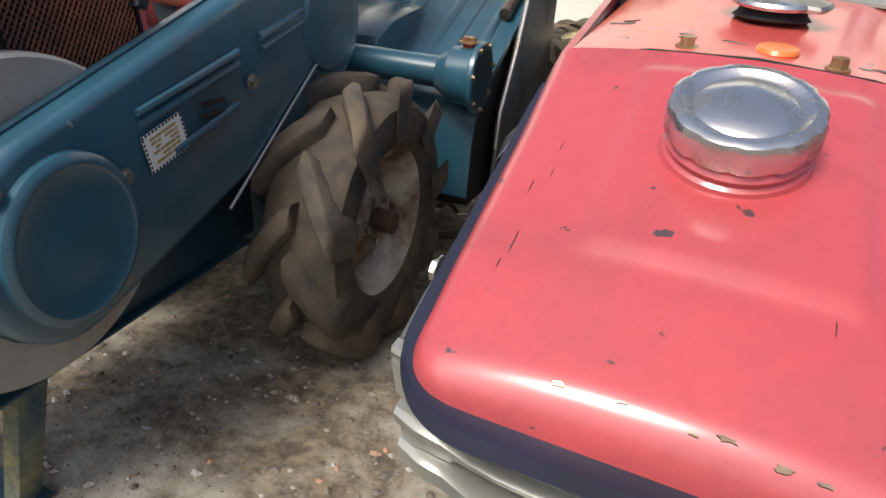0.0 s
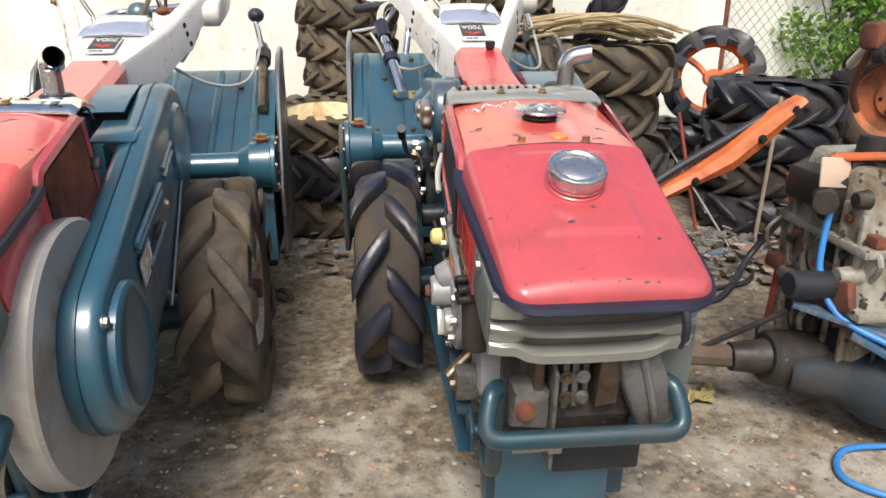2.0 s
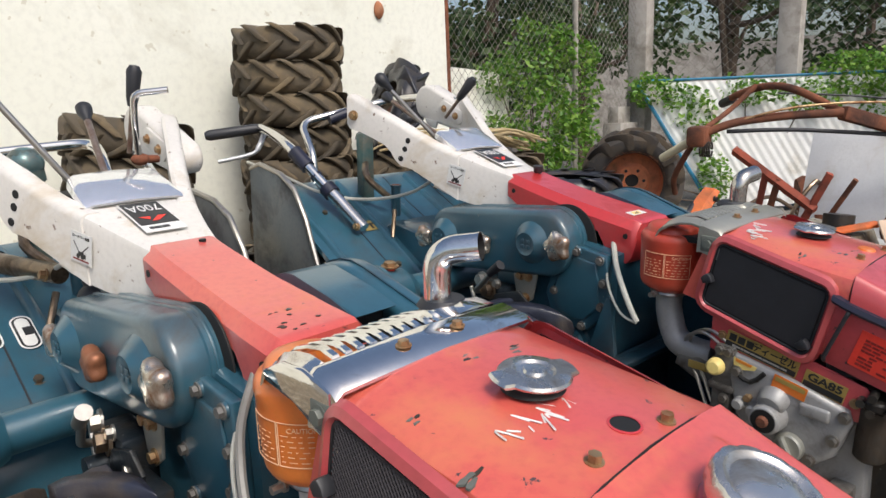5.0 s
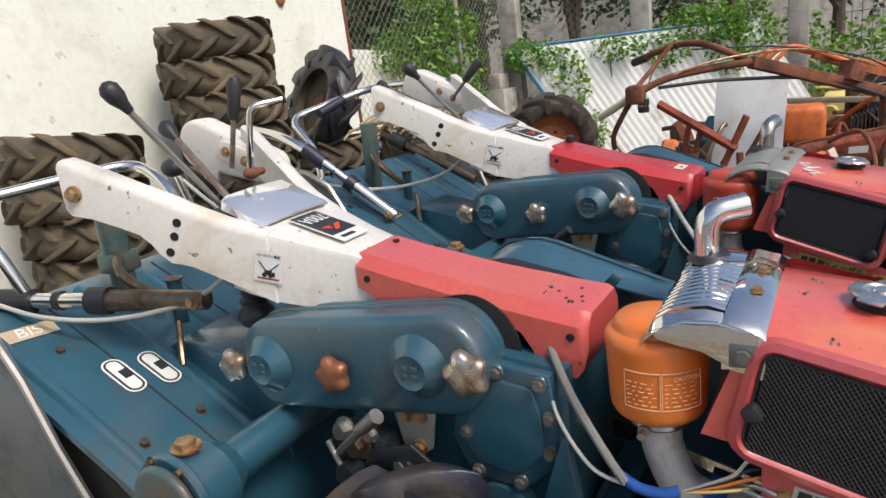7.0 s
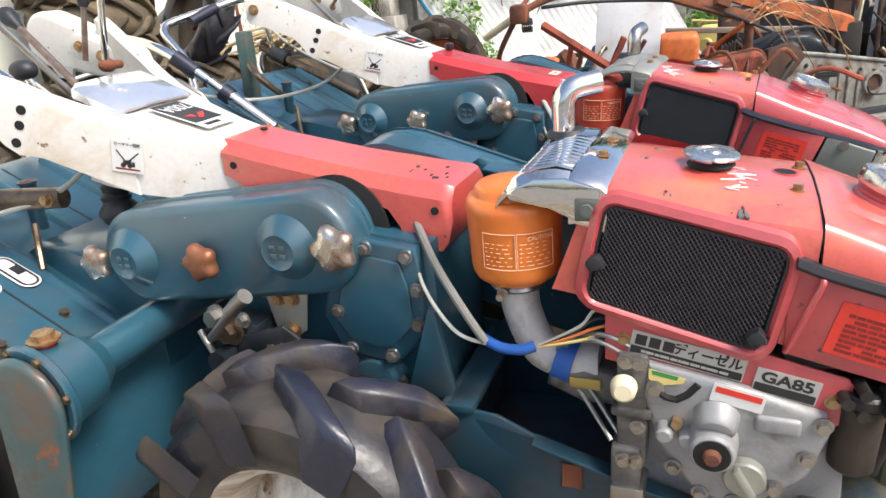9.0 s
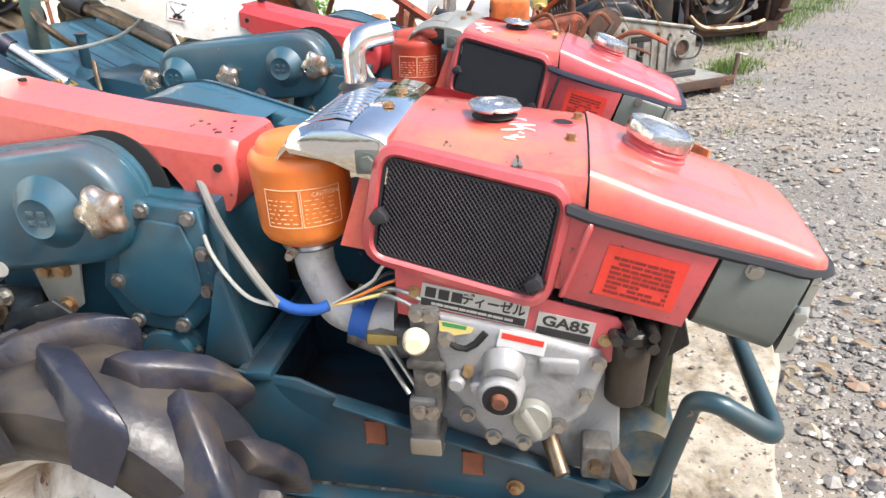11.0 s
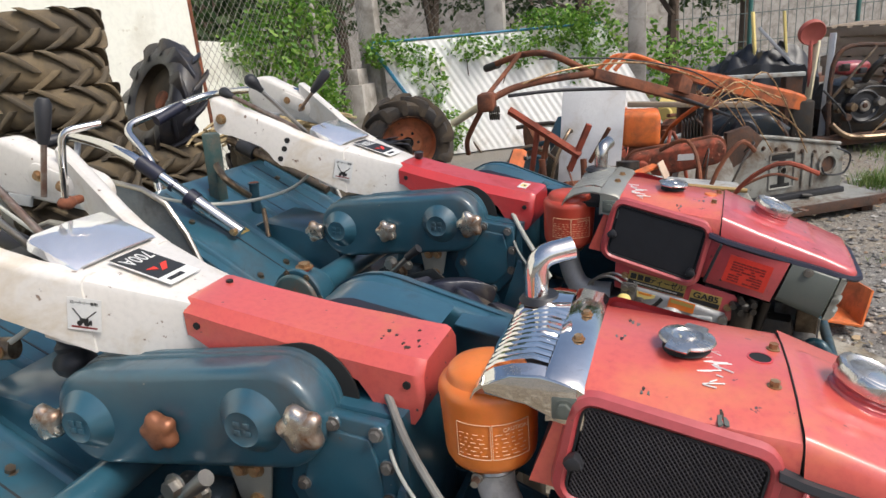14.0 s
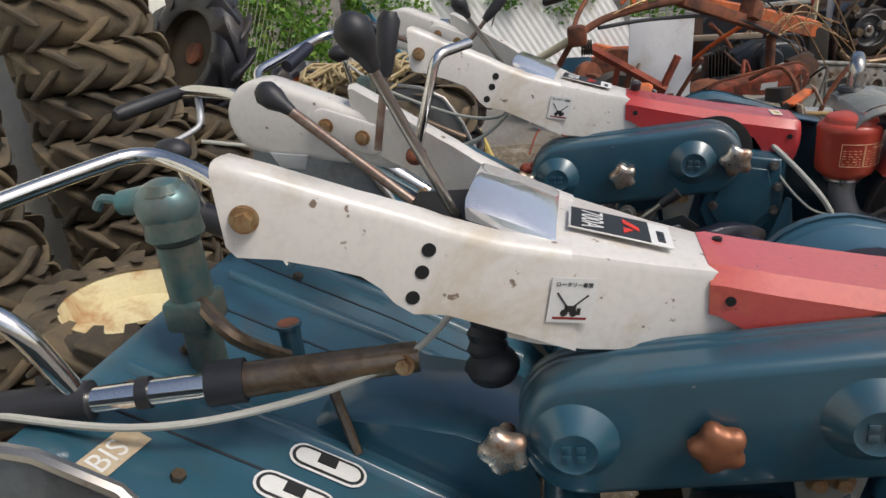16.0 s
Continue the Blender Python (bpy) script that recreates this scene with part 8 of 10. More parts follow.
# ---- the two tillers ----
make_tiller("power_tiller", pose(-0.964, 0.826, 0, 0.594, 0.621, -4.0), "L", "red and blue power tiller with orange air cleaner and chrome exhaust")
make_tiller("power_tiller", pose(0.026, 0.829, -0.029, 2.72, 0.80, -7.52), "M", "red and blue power tiller with a navy edge strip")

# ---- tyres ----
TY = {}


def loose_tyre(m, material, R=0.30, w=0.17, label="worn cleated farm tyre in a stack", group="stacked tyres"):
    key = (R, w, material.name)
    if key not in TY:
        bm = B()
        tyre_casing(bm, R, w, R * 0.58, 0.019, 0.022)
        TY[key] = mesh_of(bm, "tyre", material)
    ob = new("tyre", TY[key])
    ob.matrix_basis = m
    add_lugs(ob, material, R, w, 0.019, 0.042, 11)
    return tagged(ob, label, "tyre", group)


def stack(x, y, sizes, material, seed, lean=(0, 0), z0=0.0, jitter=0.03, tip=(0, 0)):
    r = random.Random(seed)
    z = z0
    for k, (R, w) in enumerate(sizes):
        z += w * 0.52
        loose_tyre(Matrix.Translation((x + lean[0] * z + r.uniform(-jitter, jitter), y + lean[1] * z + r.uniform(-jitter, jitter), z)) @ pose(0, 0, 0, tip[0] + r.uniform(-2, 2), tip[1] + r.uniform(-2, 2)) @ pose(0, 0, 0, 0, 0, r.uniform(0, 360)) @ Matrix.Rotation(radians(90), 4, "Y"), material if not isinstance(material, (list, tuple)) else material[k % len(material)], R, w)
        z += w * 0.52
    return z


stack(0.05, 3.97, [(0.29, 0.165)] * 6, TYRE_OLD, 1, (-0.03, 0.0), 0.06, 0.015, (0, 11))
stack(1.50, 3.80, [(0.30, 0.160)] * 5, TYRE_OLD, 8, (0.0, 0.0), 0.0, 0.02)
stack(0.90, 3.85, [(0.305, 0.164)] * 5 + [(0.295, 0.162)] * 4, TYRE_OLD, 2, (0, 0), 0.0, 0.02)
stack(0.95, 2.66, [(0.31, 0.17)] * 3 + [(0.30, 0.17)] * 2, [TYRE_BLACK, TYRE_BLACK, TYRE, TYRE_OLD, TYRE_OLD], 3)
stack(1.90, 2.72, [(0.31, 0.165)] * 4, [TYRE_BLACK, TYRE, TYRE_BLACK], 4)
stack(2.28, 3.32, [(0.30, 0.165)] * 3, TYRE_OLD, 5)
stack(-0.20, 3.20, [(0.29, 0.20), (0.30, 0.22)], [TYRE_OLD, TYRE_BLACK], 6, (0, 0), 0, 0.04)


def spoked_wheel(m):
    e = holder("spoked_wheel", m, "farm wheel with bright orange spoked rim and black tyre", "wheel")
    bm = B()
    tyre_casing(bm, 0.33, 0.12, 0.225, 0.045)
    add_lugs(part("tyre", bm, TYRE_BLACK, e, "black paddle-cleated tyre"), TYRE_BLACK, 0.33, 0.12, 0.045, 0.06, 10)
    bm = B()
    lathe(bm, [(0.232, -0.05), (0.236, -0.045), (0.218, -0.03), (0.205, 0), (0.218, 0.03), (0.236, 0.045), (0.232, 0.05), (0.212, 0.032), (0.195, 0), (0.212, -0.032)], Matrix.Rotation(radians(90), 4, "Y"), 40, caps=False)
    part("rim", bm, ORANGE_RUST, e, "bright orange rim")
    bm = B()
    cyl(bm, (-0.05, 0, 0), (0.05, 0, 0), 0.055, seg=20)
    part("hub", bm, ORANGE_RUST, e)
    for k in range(3):
        a = k * math.tau / 3 + 0.5
        bm = B()
        tube(bm, smooth_path([(0, 0.05 * math.cos(a), 0.05 * math.sin(a)), (0.02, 0.12 * math.cos(a + 0.2), 0.12 * math.sin(a + 0.2)), (0, 0.205 * math.cos(a + 0.15), 0.205 * math.sin(a + 0.15))], 4), 0.02, 8)
        part("spoke", bm, ORANGE_RUST, e)


def disc_wheel(m):
    e = holder("disc_wheel", m, "farm wheel with a rusty orange disc rim", "wheel")
    bm = B()
    tyre_casing(bm, 0.34, 0.20, 0.20, 0.03)
    add_lugs(part("tyre", bm, TYRE, e, "dusty cleated tyre"), TYRE, 0.34, 0.20, 0.03, 0.04, 12)
    bm = B()
    lathe(bm, [(0.212, -0.095), (0.214, -0.085), (0.198, -0.07), (0.185, -0.02), (0.12, -0.012), (0.10, -0.03), (0.045, -0.03), (0.045, -0.02), (0.10, -0.02), (0.12, 0.0), (0.185, 0.0), (0.2, 0.07), (0.214, 0.085)], Matrix.Rotation(radians(90), 4, "Y"), 40, caps=False)
    rim = part("rim", bm, mat("faded_orange_rim", (0.50, 0.16, 0.065), (0.38, 0.115, 0.055), 0.65, 0, 8, 90, 0.2, dirt=(0.20, 0.095, 0.05), dirt_at=0.53, dirt_scale=7, chip=(0.11, 0.055, 0.035), chip_at=0.63), e, "orange disc rim eaten by rust")
    bm = B()
    cyl(bm, (-0.02, 0, 0), (0.02, 0, 0), 0.045, seg=18)
    part("hub_bore", bm, BLACK_DEEP, rim)
    for k in range(6):
        a = k * math.tau / 6
        bm = B()
        cyl(bm, (-0.034, 0.078 * math.cos(a), 0.078 * math.sin(a)), (-0.026, 0.078 * math.cos(a), 0.078 * math.sin(a)), 0.011, seg=10)
        part("bolt_hole", bm, BLACK_DEEP, rim)


spoked_wheel(pose(2.02, 3.40, 0.64, 0, 8, 66) @ Matrix.Scale(0.86, 4))
stack(1.93, 3.45, [(0.28, 0.19), (0.27, 0.18)], TYRE_BLACK, 9)
disc_wheel(pose(2.57, 2.66, 0.585, 0, -8, 28) @ Matrix.Scale(0.93, 4))
lean_m = Matrix.Translation((1.50, 3.70, 1.05)) @ Vector((1, 0, 0)).rotation_difference(Vector((-0.78, 0.40, 0.42))).to_matrix().to_4x4()
lean_ty = loose_tyre(lean_m, TYRE_BLACK, 0.33, 0.16, "black tyre on a rusty yellow rim leaning on the wall", "leaning tyres")
bm = B()
lathe(bm, [(0.205, -0.06), (0.20, -0.04), (0.18, -0.01), (0.10, 0.0), (0.05, -0.02), (0.05, 0.0), (0.10, 0.012), (0.19, 0.012), (0.205, 0.06)], Matrix.Rotation(radians(90), 4, "Y"), 36, caps=False)
part("rim", bm, mat("rusty_yellow_rim", (0.06, 0.042, 0.022), (0.03, 0.022, 0.015), 0.7, 0.1, 9, 90, 0.2), lean_ty, "rusty yellow rim")
bm = B()
cyl(bm, (-0.03, 0, 0), (0.02, 0, 0), 0.062, 0.056, 22, 0.006)
part("hub", bm, RUST, lean_ty, "rusty hub")


def flat_wheel(m):
    e = holder("farm_wheel", m, "old grey tyre on a cream painted rim lying flat", "wheel")
    bm = B()
    tyre_casing(bm, 0.29, 0.15, 0.19, 0.02)
    add_lugs(part("tyre", bm, TYRE_OLD, e), TYRE_OLD, 0.29, 0.15, 0.02, 0.03, 16)
    bm = B()
    lathe(bm, [(0.205, -0.07), (0.207, -0.06), (0.19, -0.045), (0.165, -0.02), (0.10, -0.03), (0.05, -0.045), (0.05, -0.035), (0.10, -0.02), (0.165, -0.01), (0.19, 0.05), (0.205, 0.07)], Matrix.Rotation(radians(-90), 4, "Y"), 36, caps=False)
    part("rim", bm, RIM_CREAM, e, "cream rim with rust")


flat_wheel(Matrix.Translation((-0.20, 3.20, 0.52)) @ pose(0, 0, 0, 6, -4, 30) @ Matrix.Rotation(radians(90), 4, "Y"))
bm = B()
for k in range(60):
    a = (0.72 + rng.uniform(-0.1, 0.1), 2.74 + rng.uniform(-0.2, 0.25), 0.915 + rng.uniform(0, 0.07))
    tube(bm, smooth_path([a, (a[0] + 0.25, a[1] + rng.uniform(-0.1, 0.1), a[2] + 0.02), (a[0] + 0.46, a[1] - 0.08, a[2] - 0.03)], 3), 0.006, 5)
thing("straw_bundle", bm, STRAW, "bundle of dry straw on the tyres", "straw", kind="stuff")


# ---- scrap heap ----
def bolt_row(parent, pts, d, material=RUST, r=0.010):
    for p in pts:
        bm = B()
        hexbolt(bm, p, d, r, 0.012)
        part("bolt", bm, material, parent)


def old_gearbox():
    """Bare gearbox and axle of a stripped tiller, on a blue frame, by the second tiller."""
    e = holder("stripped_gearbox", pose(1.0, 1.20, 0, 0, 0, -8) @ Matrix.Scale(0.93, 4), "stripped grey gearbox with a rusty axle on a blue frame", "gearbox")
    ca = mat("weathered_alloy", (0.38, 0.365, 0.30), (0.25, 0.23, 0.175), 0.6, 0.3, 9, 110, 0.35, dirt=(0.13, 0.085, 0.045), dirt_at=0.54, dirt_scale=7, specks=(((0.05, 0.04, 0.035), 30, 0.63), ((0.42, 0.40, 0.34), 40, 0.70)))
    bm = B()
    prism(bm, [(-0.16, 0.10), (-0.20, 0.36), (-0.14, 0.58), (-0.08, 0.72), (0.12, 0.74), (0.22, 0.52), (0.20, 0.20), (0.08, 0.06)], -0.10, 0.14, "x", 0.03, 3)
    body = part("case", bm, ca, e, "ribbed grey alloy gear case")
    for k in range(5):
        bm = B()
        box(bm, -0.115, -0.095, -0.16 + 0.07 * k, -0.145 + 0.07 * k, 0.16, 0.66 - 0.02 * abs(k - 2), 0.004)
        part("rib", bm, ca, body)
    for z0, w_ in ((0.36, 0.19), (0.52, 0.17)):
        bm = B()
        box(bm, -0.125, 0.15, -w_ - 0.03, w_ + 0.03, z0, z0 + 0.025, 0.006)
        part("flange", bm, ca, body)
    bolt_row(body, [(-0.105, -0.12 + 0.06 * k, 0.40 + 0.02 * k) for k in range(5)] + [(-0.105, -0.10 + 0.07 * k, 0.60) for k in range(4)], (-1, 0, 0))
    bm = B()
    prism(bm, [(-0.13, 0.34), (-0.21, 0.40), (-0.19, 0.46), (-0.05, 0.44), (0.02, 0.36)], -0.15, -0.125, "x", 0.006)
    part("bracket", bm, RUST, body, "rust-eaten bracket")
    bm = B()
    cyl(bm, (-0.10, -0.05, 0.17), (-0.25, -0.05, 0.19), 0.085, 0.075, 22, 0.01)
    cyl(bm, (-0.24, -0.05, 0.19), (-0.34, -0.04, 0.19), 0.050, 0.040, 18)
    ax = part("axle_boss", bm, GREY_DARK, e, "dark greasy axle boss")
    bm = B()
    cyl(bm, (-0.33, -0.04, 0.19), (-0.57, 0.10, 0.15), 0.032, 0.030, 8)
    part("axle", bm, MUD, ax, "mud-brown axle shaft")
    bm = B()
    cyl(bm, (-0.06, -0.12, 0.42), (-0.26, -0.125, 0.436), 0.04, 0.036, 18, 0.006)
    part("stub", bm, BLACK, e)
    bm = B()
    tube(bm, [(-0.22, -0.08, 0.34), (-0.44, 0.02, 0.17)], 0.008, 8)
    part("rod", bm, GREY_DARK, e)
    bm = B()
    box(bm, -0.155, -0.10, -0.05, 0.0, 0.05, 0.38, 0.004, pose(0, 0, 0, 0, 6))
    part("stay", bm, GREY_DARK, e)
    fb = mat("worn_blue_steel", (0.05, 0.125, 0.20), (0.04, 0.08, 0.12), 0.55, 0.2, 9, 90, 0.2, dirt=(0.25, 0.22, 0.2), dirt_at=0.60, dirt_scale=14)
    for a, b in (((-0.23, -0.11, 0.38), (0.30, -0.42, 0.24)), ((-0.12, -0.20, 0.33), (0.22, -0.46, 0.14)), ((0.30, -0.42, 0.24), (0.06, -0.40, 0.03)), ((0.15, -0.20, 0.28), (0.46, 0.0, 0.24)), ((0.30, -0.42, 0.24), (0.34, -0.46, 0.0))):
        bm = B()
        a, b = Vector(a), Vector(b)
        L_ = (b - a).length
        box(bm, -0.028, 0.028, -0.007, 0.007, 0, L_, 0.002, Matrix.Translation(a) @ (b - a).to_track_quat("Z", "Y").to_matrix().to_4x4())
        part("frame_bar", bm, fb, e, "scraped blue flat bar")
    bm = B()
    dm_ = Matrix.Translation((-0.20, -0.10, 0.165)) @ pose(0, 0, 0, 0, 90, -20) @ Matrix.Diagonal((0.86, 0.86, 0.95, 1))
    lathe(bm, [(0.05, 0.0), (0.065, 0.02), (0.07, 0.10), (0.085, 0.14), (0.125, 0.19), (0.145, 0.26), (0.150, 0.34), (0.150, 0.36), (0.165, 0.365), (0.165, 0.395), (0.145, 0.40), (0.13, 0.50), (0.10, 0.58), (0.06, 0.60)], dm_, 30)
    drum = part("axle_casing", bm, mat("greasy_blue_casting", (0.014, 0.030, 0.044), (0.024, 0.027, 0.028), 0.62, 0.1, 14, 110, 0.4, dirt=(0.050, 0.042, 0.033), dirt_at=0.54, dirt_scale=9), e, "flared blue-black cast axle casing")
    for k in range(10):
        a_ = k * math.tau / 10
        bm = B()
        hexbolt(bm, dm_ @ Vector((0.155 * math.cos(a_), 0.155 * math.sin(a_), 0.365)), dm_.to_3x3() @ Vector((0, 0, -1)), 0.009, 0.010)
        part("flange_bolt", bm, RUST, drum)
    r3 = random.Random(12)
    for k in range(40):
        bm = B()
        f = k % 2
        p_ = Vector((-0.11, r3.uniform(-0.16, 0.18), r3.uniform(0.14, 0.66))) if f else Vector((r3.uniform(-0.09, 0.13), -0.17 + r3.uniform(-0.01, 0.02), r3.uniform(0.16, 0.60)))
        n_ = Vector((-1, 0, 0)) if f else Vector((0, -1, 0))
        s_ = r3.uniform(0.010, 0.034)
        if k % 3 == 0:
            box(bm, p_.x - s_ * 0.7, p_.x + s_ * 0.7, p_.y - s_, p_.y + s_, p_.z - s_ * 0.7, p_.z + s_ * 0.6, 0.005)
        elif k % 3 == 1:
            cyl(bm, p_ - n_ * 0.02, p_ + n_ * r3.uniform(0.012, 0.04), s_ * 0.8, s_ * 0.65, 12, 0.003)
        else:
            tube(bm, smooth_path([p_, p_ + n_ * 0.05 + Vector((0, 0, -0.05)), p_ + n_ * 0.02 + Vector((0.02, 0.04, -0.14))], 4), s_ * 0.28, 7)
        part("fitting", bm, (ca, RUST, GREY_DARK, ca, GREY_DARK)[k % 5], e)
    # Orange bracket with pale tags on top.
    bm = B()
    prism(bm, [(-0.12, 0.650), (0.05, 0.690), (0.04, 0.635), (0.00, 0.58), (-0.02, 0.44), (-0.08, 0.43), (-0.10, 0.57)], 0.16, 0.185, "y", 0.005)
    part("orange_bracket", bm, ORANGE_RUST, e, "worn orange bracket")
    bm = B()
    prism(bm, [(-0.095, 0.43), (-0.02, 0.43), (-0.015, 0.20), (-0.11, 0.18)], 0.17, 0.20, "y", 0.005)
    part("rusty_leg", bm, RUST_RED, e, "red rusty leg plate")
    r2 = random.Random(4)
    for k in range(9):
        bm = B()
        p_ = Vector((r2.uniform(-0.13, 0.02), r2.uniform(-0.04, 0.12), r2.uniform(0.52, 0.72)))
        if k % 2:
            cyl(bm, p_, p_ + Vector((r2.uniform(-0.06, 0.02), r2.uniform(-0.07, 0), r2.uniform(-0.03, 0.05))), r2.uniform(0.018, 0.036), None, 12, 0.004)
        else:
            box(bm, p_.x - 0.035, p_.x + 0.03, p_.y - 0.03, p_.y + 0.03, p_.z - 0.03, p_.z + 0.03, 0.009)
        part("carburettor_piece", bm, GREY_DARK, e)
    for y0, z0, w_, h_ in ((-0.05, 0.50, 0.05, 0.04), (0.05, 0.30, 0.06, 0.05), (-0.09, 0.28, 0.04, 0.05)):
        bm = B()
        box(bm, -0.104, -0.098, y0 - w_, y0 + w_, z0 - h_, z0 + h_, 0.002)
        part("case_opening", bm, BLACK_DEEP, body)
    bm = B()
    box(bm, -0.16, 0.02, -0.06, 0.12, 0.60, 0.70, 0.02)
    cyl(bm, (-0.13, -0.02, 0.64), (-0.18, -0.10, 0.64), 0.03, seg=14)
    cyl(bm, (0.0, 0.0, 0.70), (0.01, 0.0, 0.78), 0.05, seg=14)
    part("top_casting", bm, GREY_DARK, e)
    bm = B()
    box(bm, -0.13, 0.06, -0.022, 0.022, 0.0, 0.012, 0.003, pose(-0.02, -0.085, 0.745, 4, -6, -34))
    part("orange_strap", bm, ORANGE_RUST, e, "worn orange strap")
    for mm in (pose(-0.135, -0.05, 0.705, 78, 5, 6), pose(0.035, -0.145, 0.735, 66, 4, -4) @ Matrix.Diagonal((1.35, 1.0, 1, 1))):
        bm = B()
        box(bm, -0.045, 0.045, -0.038, 0.038, 0, 0.006, 0.002)
        part("tag", bm, CARD, e, "pale pink-brown card tag", mm)
    bm = B()
    tube(bm, smooth_path([(-0.15, -0.08, 0.62), (-0.17, -0.11, 0.46), (-0.14, -0.18, 0.36), (-0.02, -0.28, 0.30), (0.12, -0.34, 0.20), (0.14, -0.32, 0.06), (0.02, -0.24, 0.012), (-0.12, -0.25, 0.012), (-0.18, -0.36, 0.012), (-0.04, -0.46, 0.012), (0.18, -0.45, 0.012), (0.36, -0.36, 0.012)], 8), 0.0085, 10)
    part("hose", bm, BLUE_HOSE, e, "bright blue plastic hose")


old_gearbox()

# Orange cultivator arm.
arm = holder("cultivator", Matrix.Identity(4), "orange pressed steel tiller arm, chipped", "tiller arm")
A0, A1, A2 = Vector((0.52, 1.76, 0.36)), Vector((0.94, 1.69, 0.57)), Vector((1.167, 1.668, 0.754))
bm = B()
rings = []
for t, w_ in ((0, 0.010), (0.15, 0.016), (0.3, 0.019), (0.5, 0.024), (0.62, 0.034), (0.75, 0.036), (0.9, 0.030), (1.0, 0.014)):
    c = A0.lerp(A1, t / 0.6) if t < 0.6 else A1.lerp(A2, (t - 0.6) / 0.4)
    n_ = Vector((-0.45, 0.1, 0.88))
    o = Vector((0.05, 1, 0.05))
    rings.append([c + n_ * w_ + o * 0.02, c + n_ * w_ * 0.9 - o * 0.02, c - o * 0.035, c - n_ * w_ * 0.9 - o * 0.02, c - n_ * w_ + o * 0.02])
loft(bm, rings)
part("arm_shell", bm, ORANGE_RUST, arm)
bolt_row(arm, [A0.lerp(A1, 0.75) + Vector((0, -0.036, 0)), A1.lerp(A2, 0.4) + Vector((0, -0.036, 0.0)), A1.lerp(A2, 0.85) + Vector((0, -0.03, 0))], (0, -1, 0), BLACK_DEEP, 0.010)
bm = B()
tube(bm, smooth_path([A2 + Vector((0, 0.02, 0)), A1 + Vector((0, 0.02, 0.06)), A0.lerp(A1, 0.4) + Vector((0, -0.02, 0.04)), (0.74, 1.72, 0.36), (0.76, 1.82, 0.15), (0.88, 1.85, 0.012), (1.12, 1.87, 0.012), (1.36, 2.04, 0.10), (1.42, 1.96, 0.28)], 8), 0.013, 10)
part("hose", bm, BLACK, arm, "black rubber hose")
for pts in ([(0.85, 2.02, 0.012), (1.05, 1.92, 0.012), (1.2, 1.98, 0.012), (1.15, 2.12, 0.012), (0.95, 2.15, 0.012), (0.8, 2.10, 0.012)], [(0.8, 1.98, 0.014), (1.1, 1.86, 0.014), (1.4, 1.84, 0.014), (1.6, 1.92, 0.014), (1.75, 2.2, 0.014)]):
    bm = B()
    tube(bm, smooth_path(pts, 8), 0.011, 8)
    thing("hose", bm, BLACK, "black rubber hose lying on the concrete", "hose", "loose hoses")
# Stick and rusty rods by the tyres.
for a, b, r, mt, lb in (((1.72, 2.55, 0.02), (1.58, 2.62, 0.62), 0.010, RUST_RED, "thin red rusty rod leaning on the tyres"), ((1.75, 2.30, 0.02), (1.60, 2.75, 0.45), 0.007, STEEL, "thin bent steel rod"), ((1.95, 2.35, 0.02), (2.10, 2.45, 0.70), 0.012, WOOD, "grey stick leaning on the tyres")):
    bm = B()
    tube(bm, [a, b], r, 8)
    thing("rod", bm, mt, lb, "rod", "leaning rods")
# Yellow rag.
bm = B()
n = 14
g = []
for i in range(n + 1):
    row = []
    for j in range(n + 1):
        u, v = i / n - 0.5, j / n - 0.5
        k = 0.75 + 0.25 * noise.noise((u * 3, v * 3, 9))
        row.append(bm.verts.new((0.645 + u * 0.17 * k + v * 0.05, 1.30 + v * 0.12 * k, 0.012 + 0.03 * abs(noise.noise((u * 6, v * 6, 2))) + 0.012 * noise.noise((u * 14, v * 14, 5)) ** 2)))
    g.append(row)
for a, b in zip(g, g[1:]):
    for j in range(n):
        if noise.noise((a[j].co.x * 18, a[j].co.y * 18, 4)) > -0.28:
            bm.faces.new((a[j], a[j + 1], b[j + 1], b[j]))
thing("rag", bm, CLOTH_Y, "crumpled dirty yellow rag on the concrete", "rag")

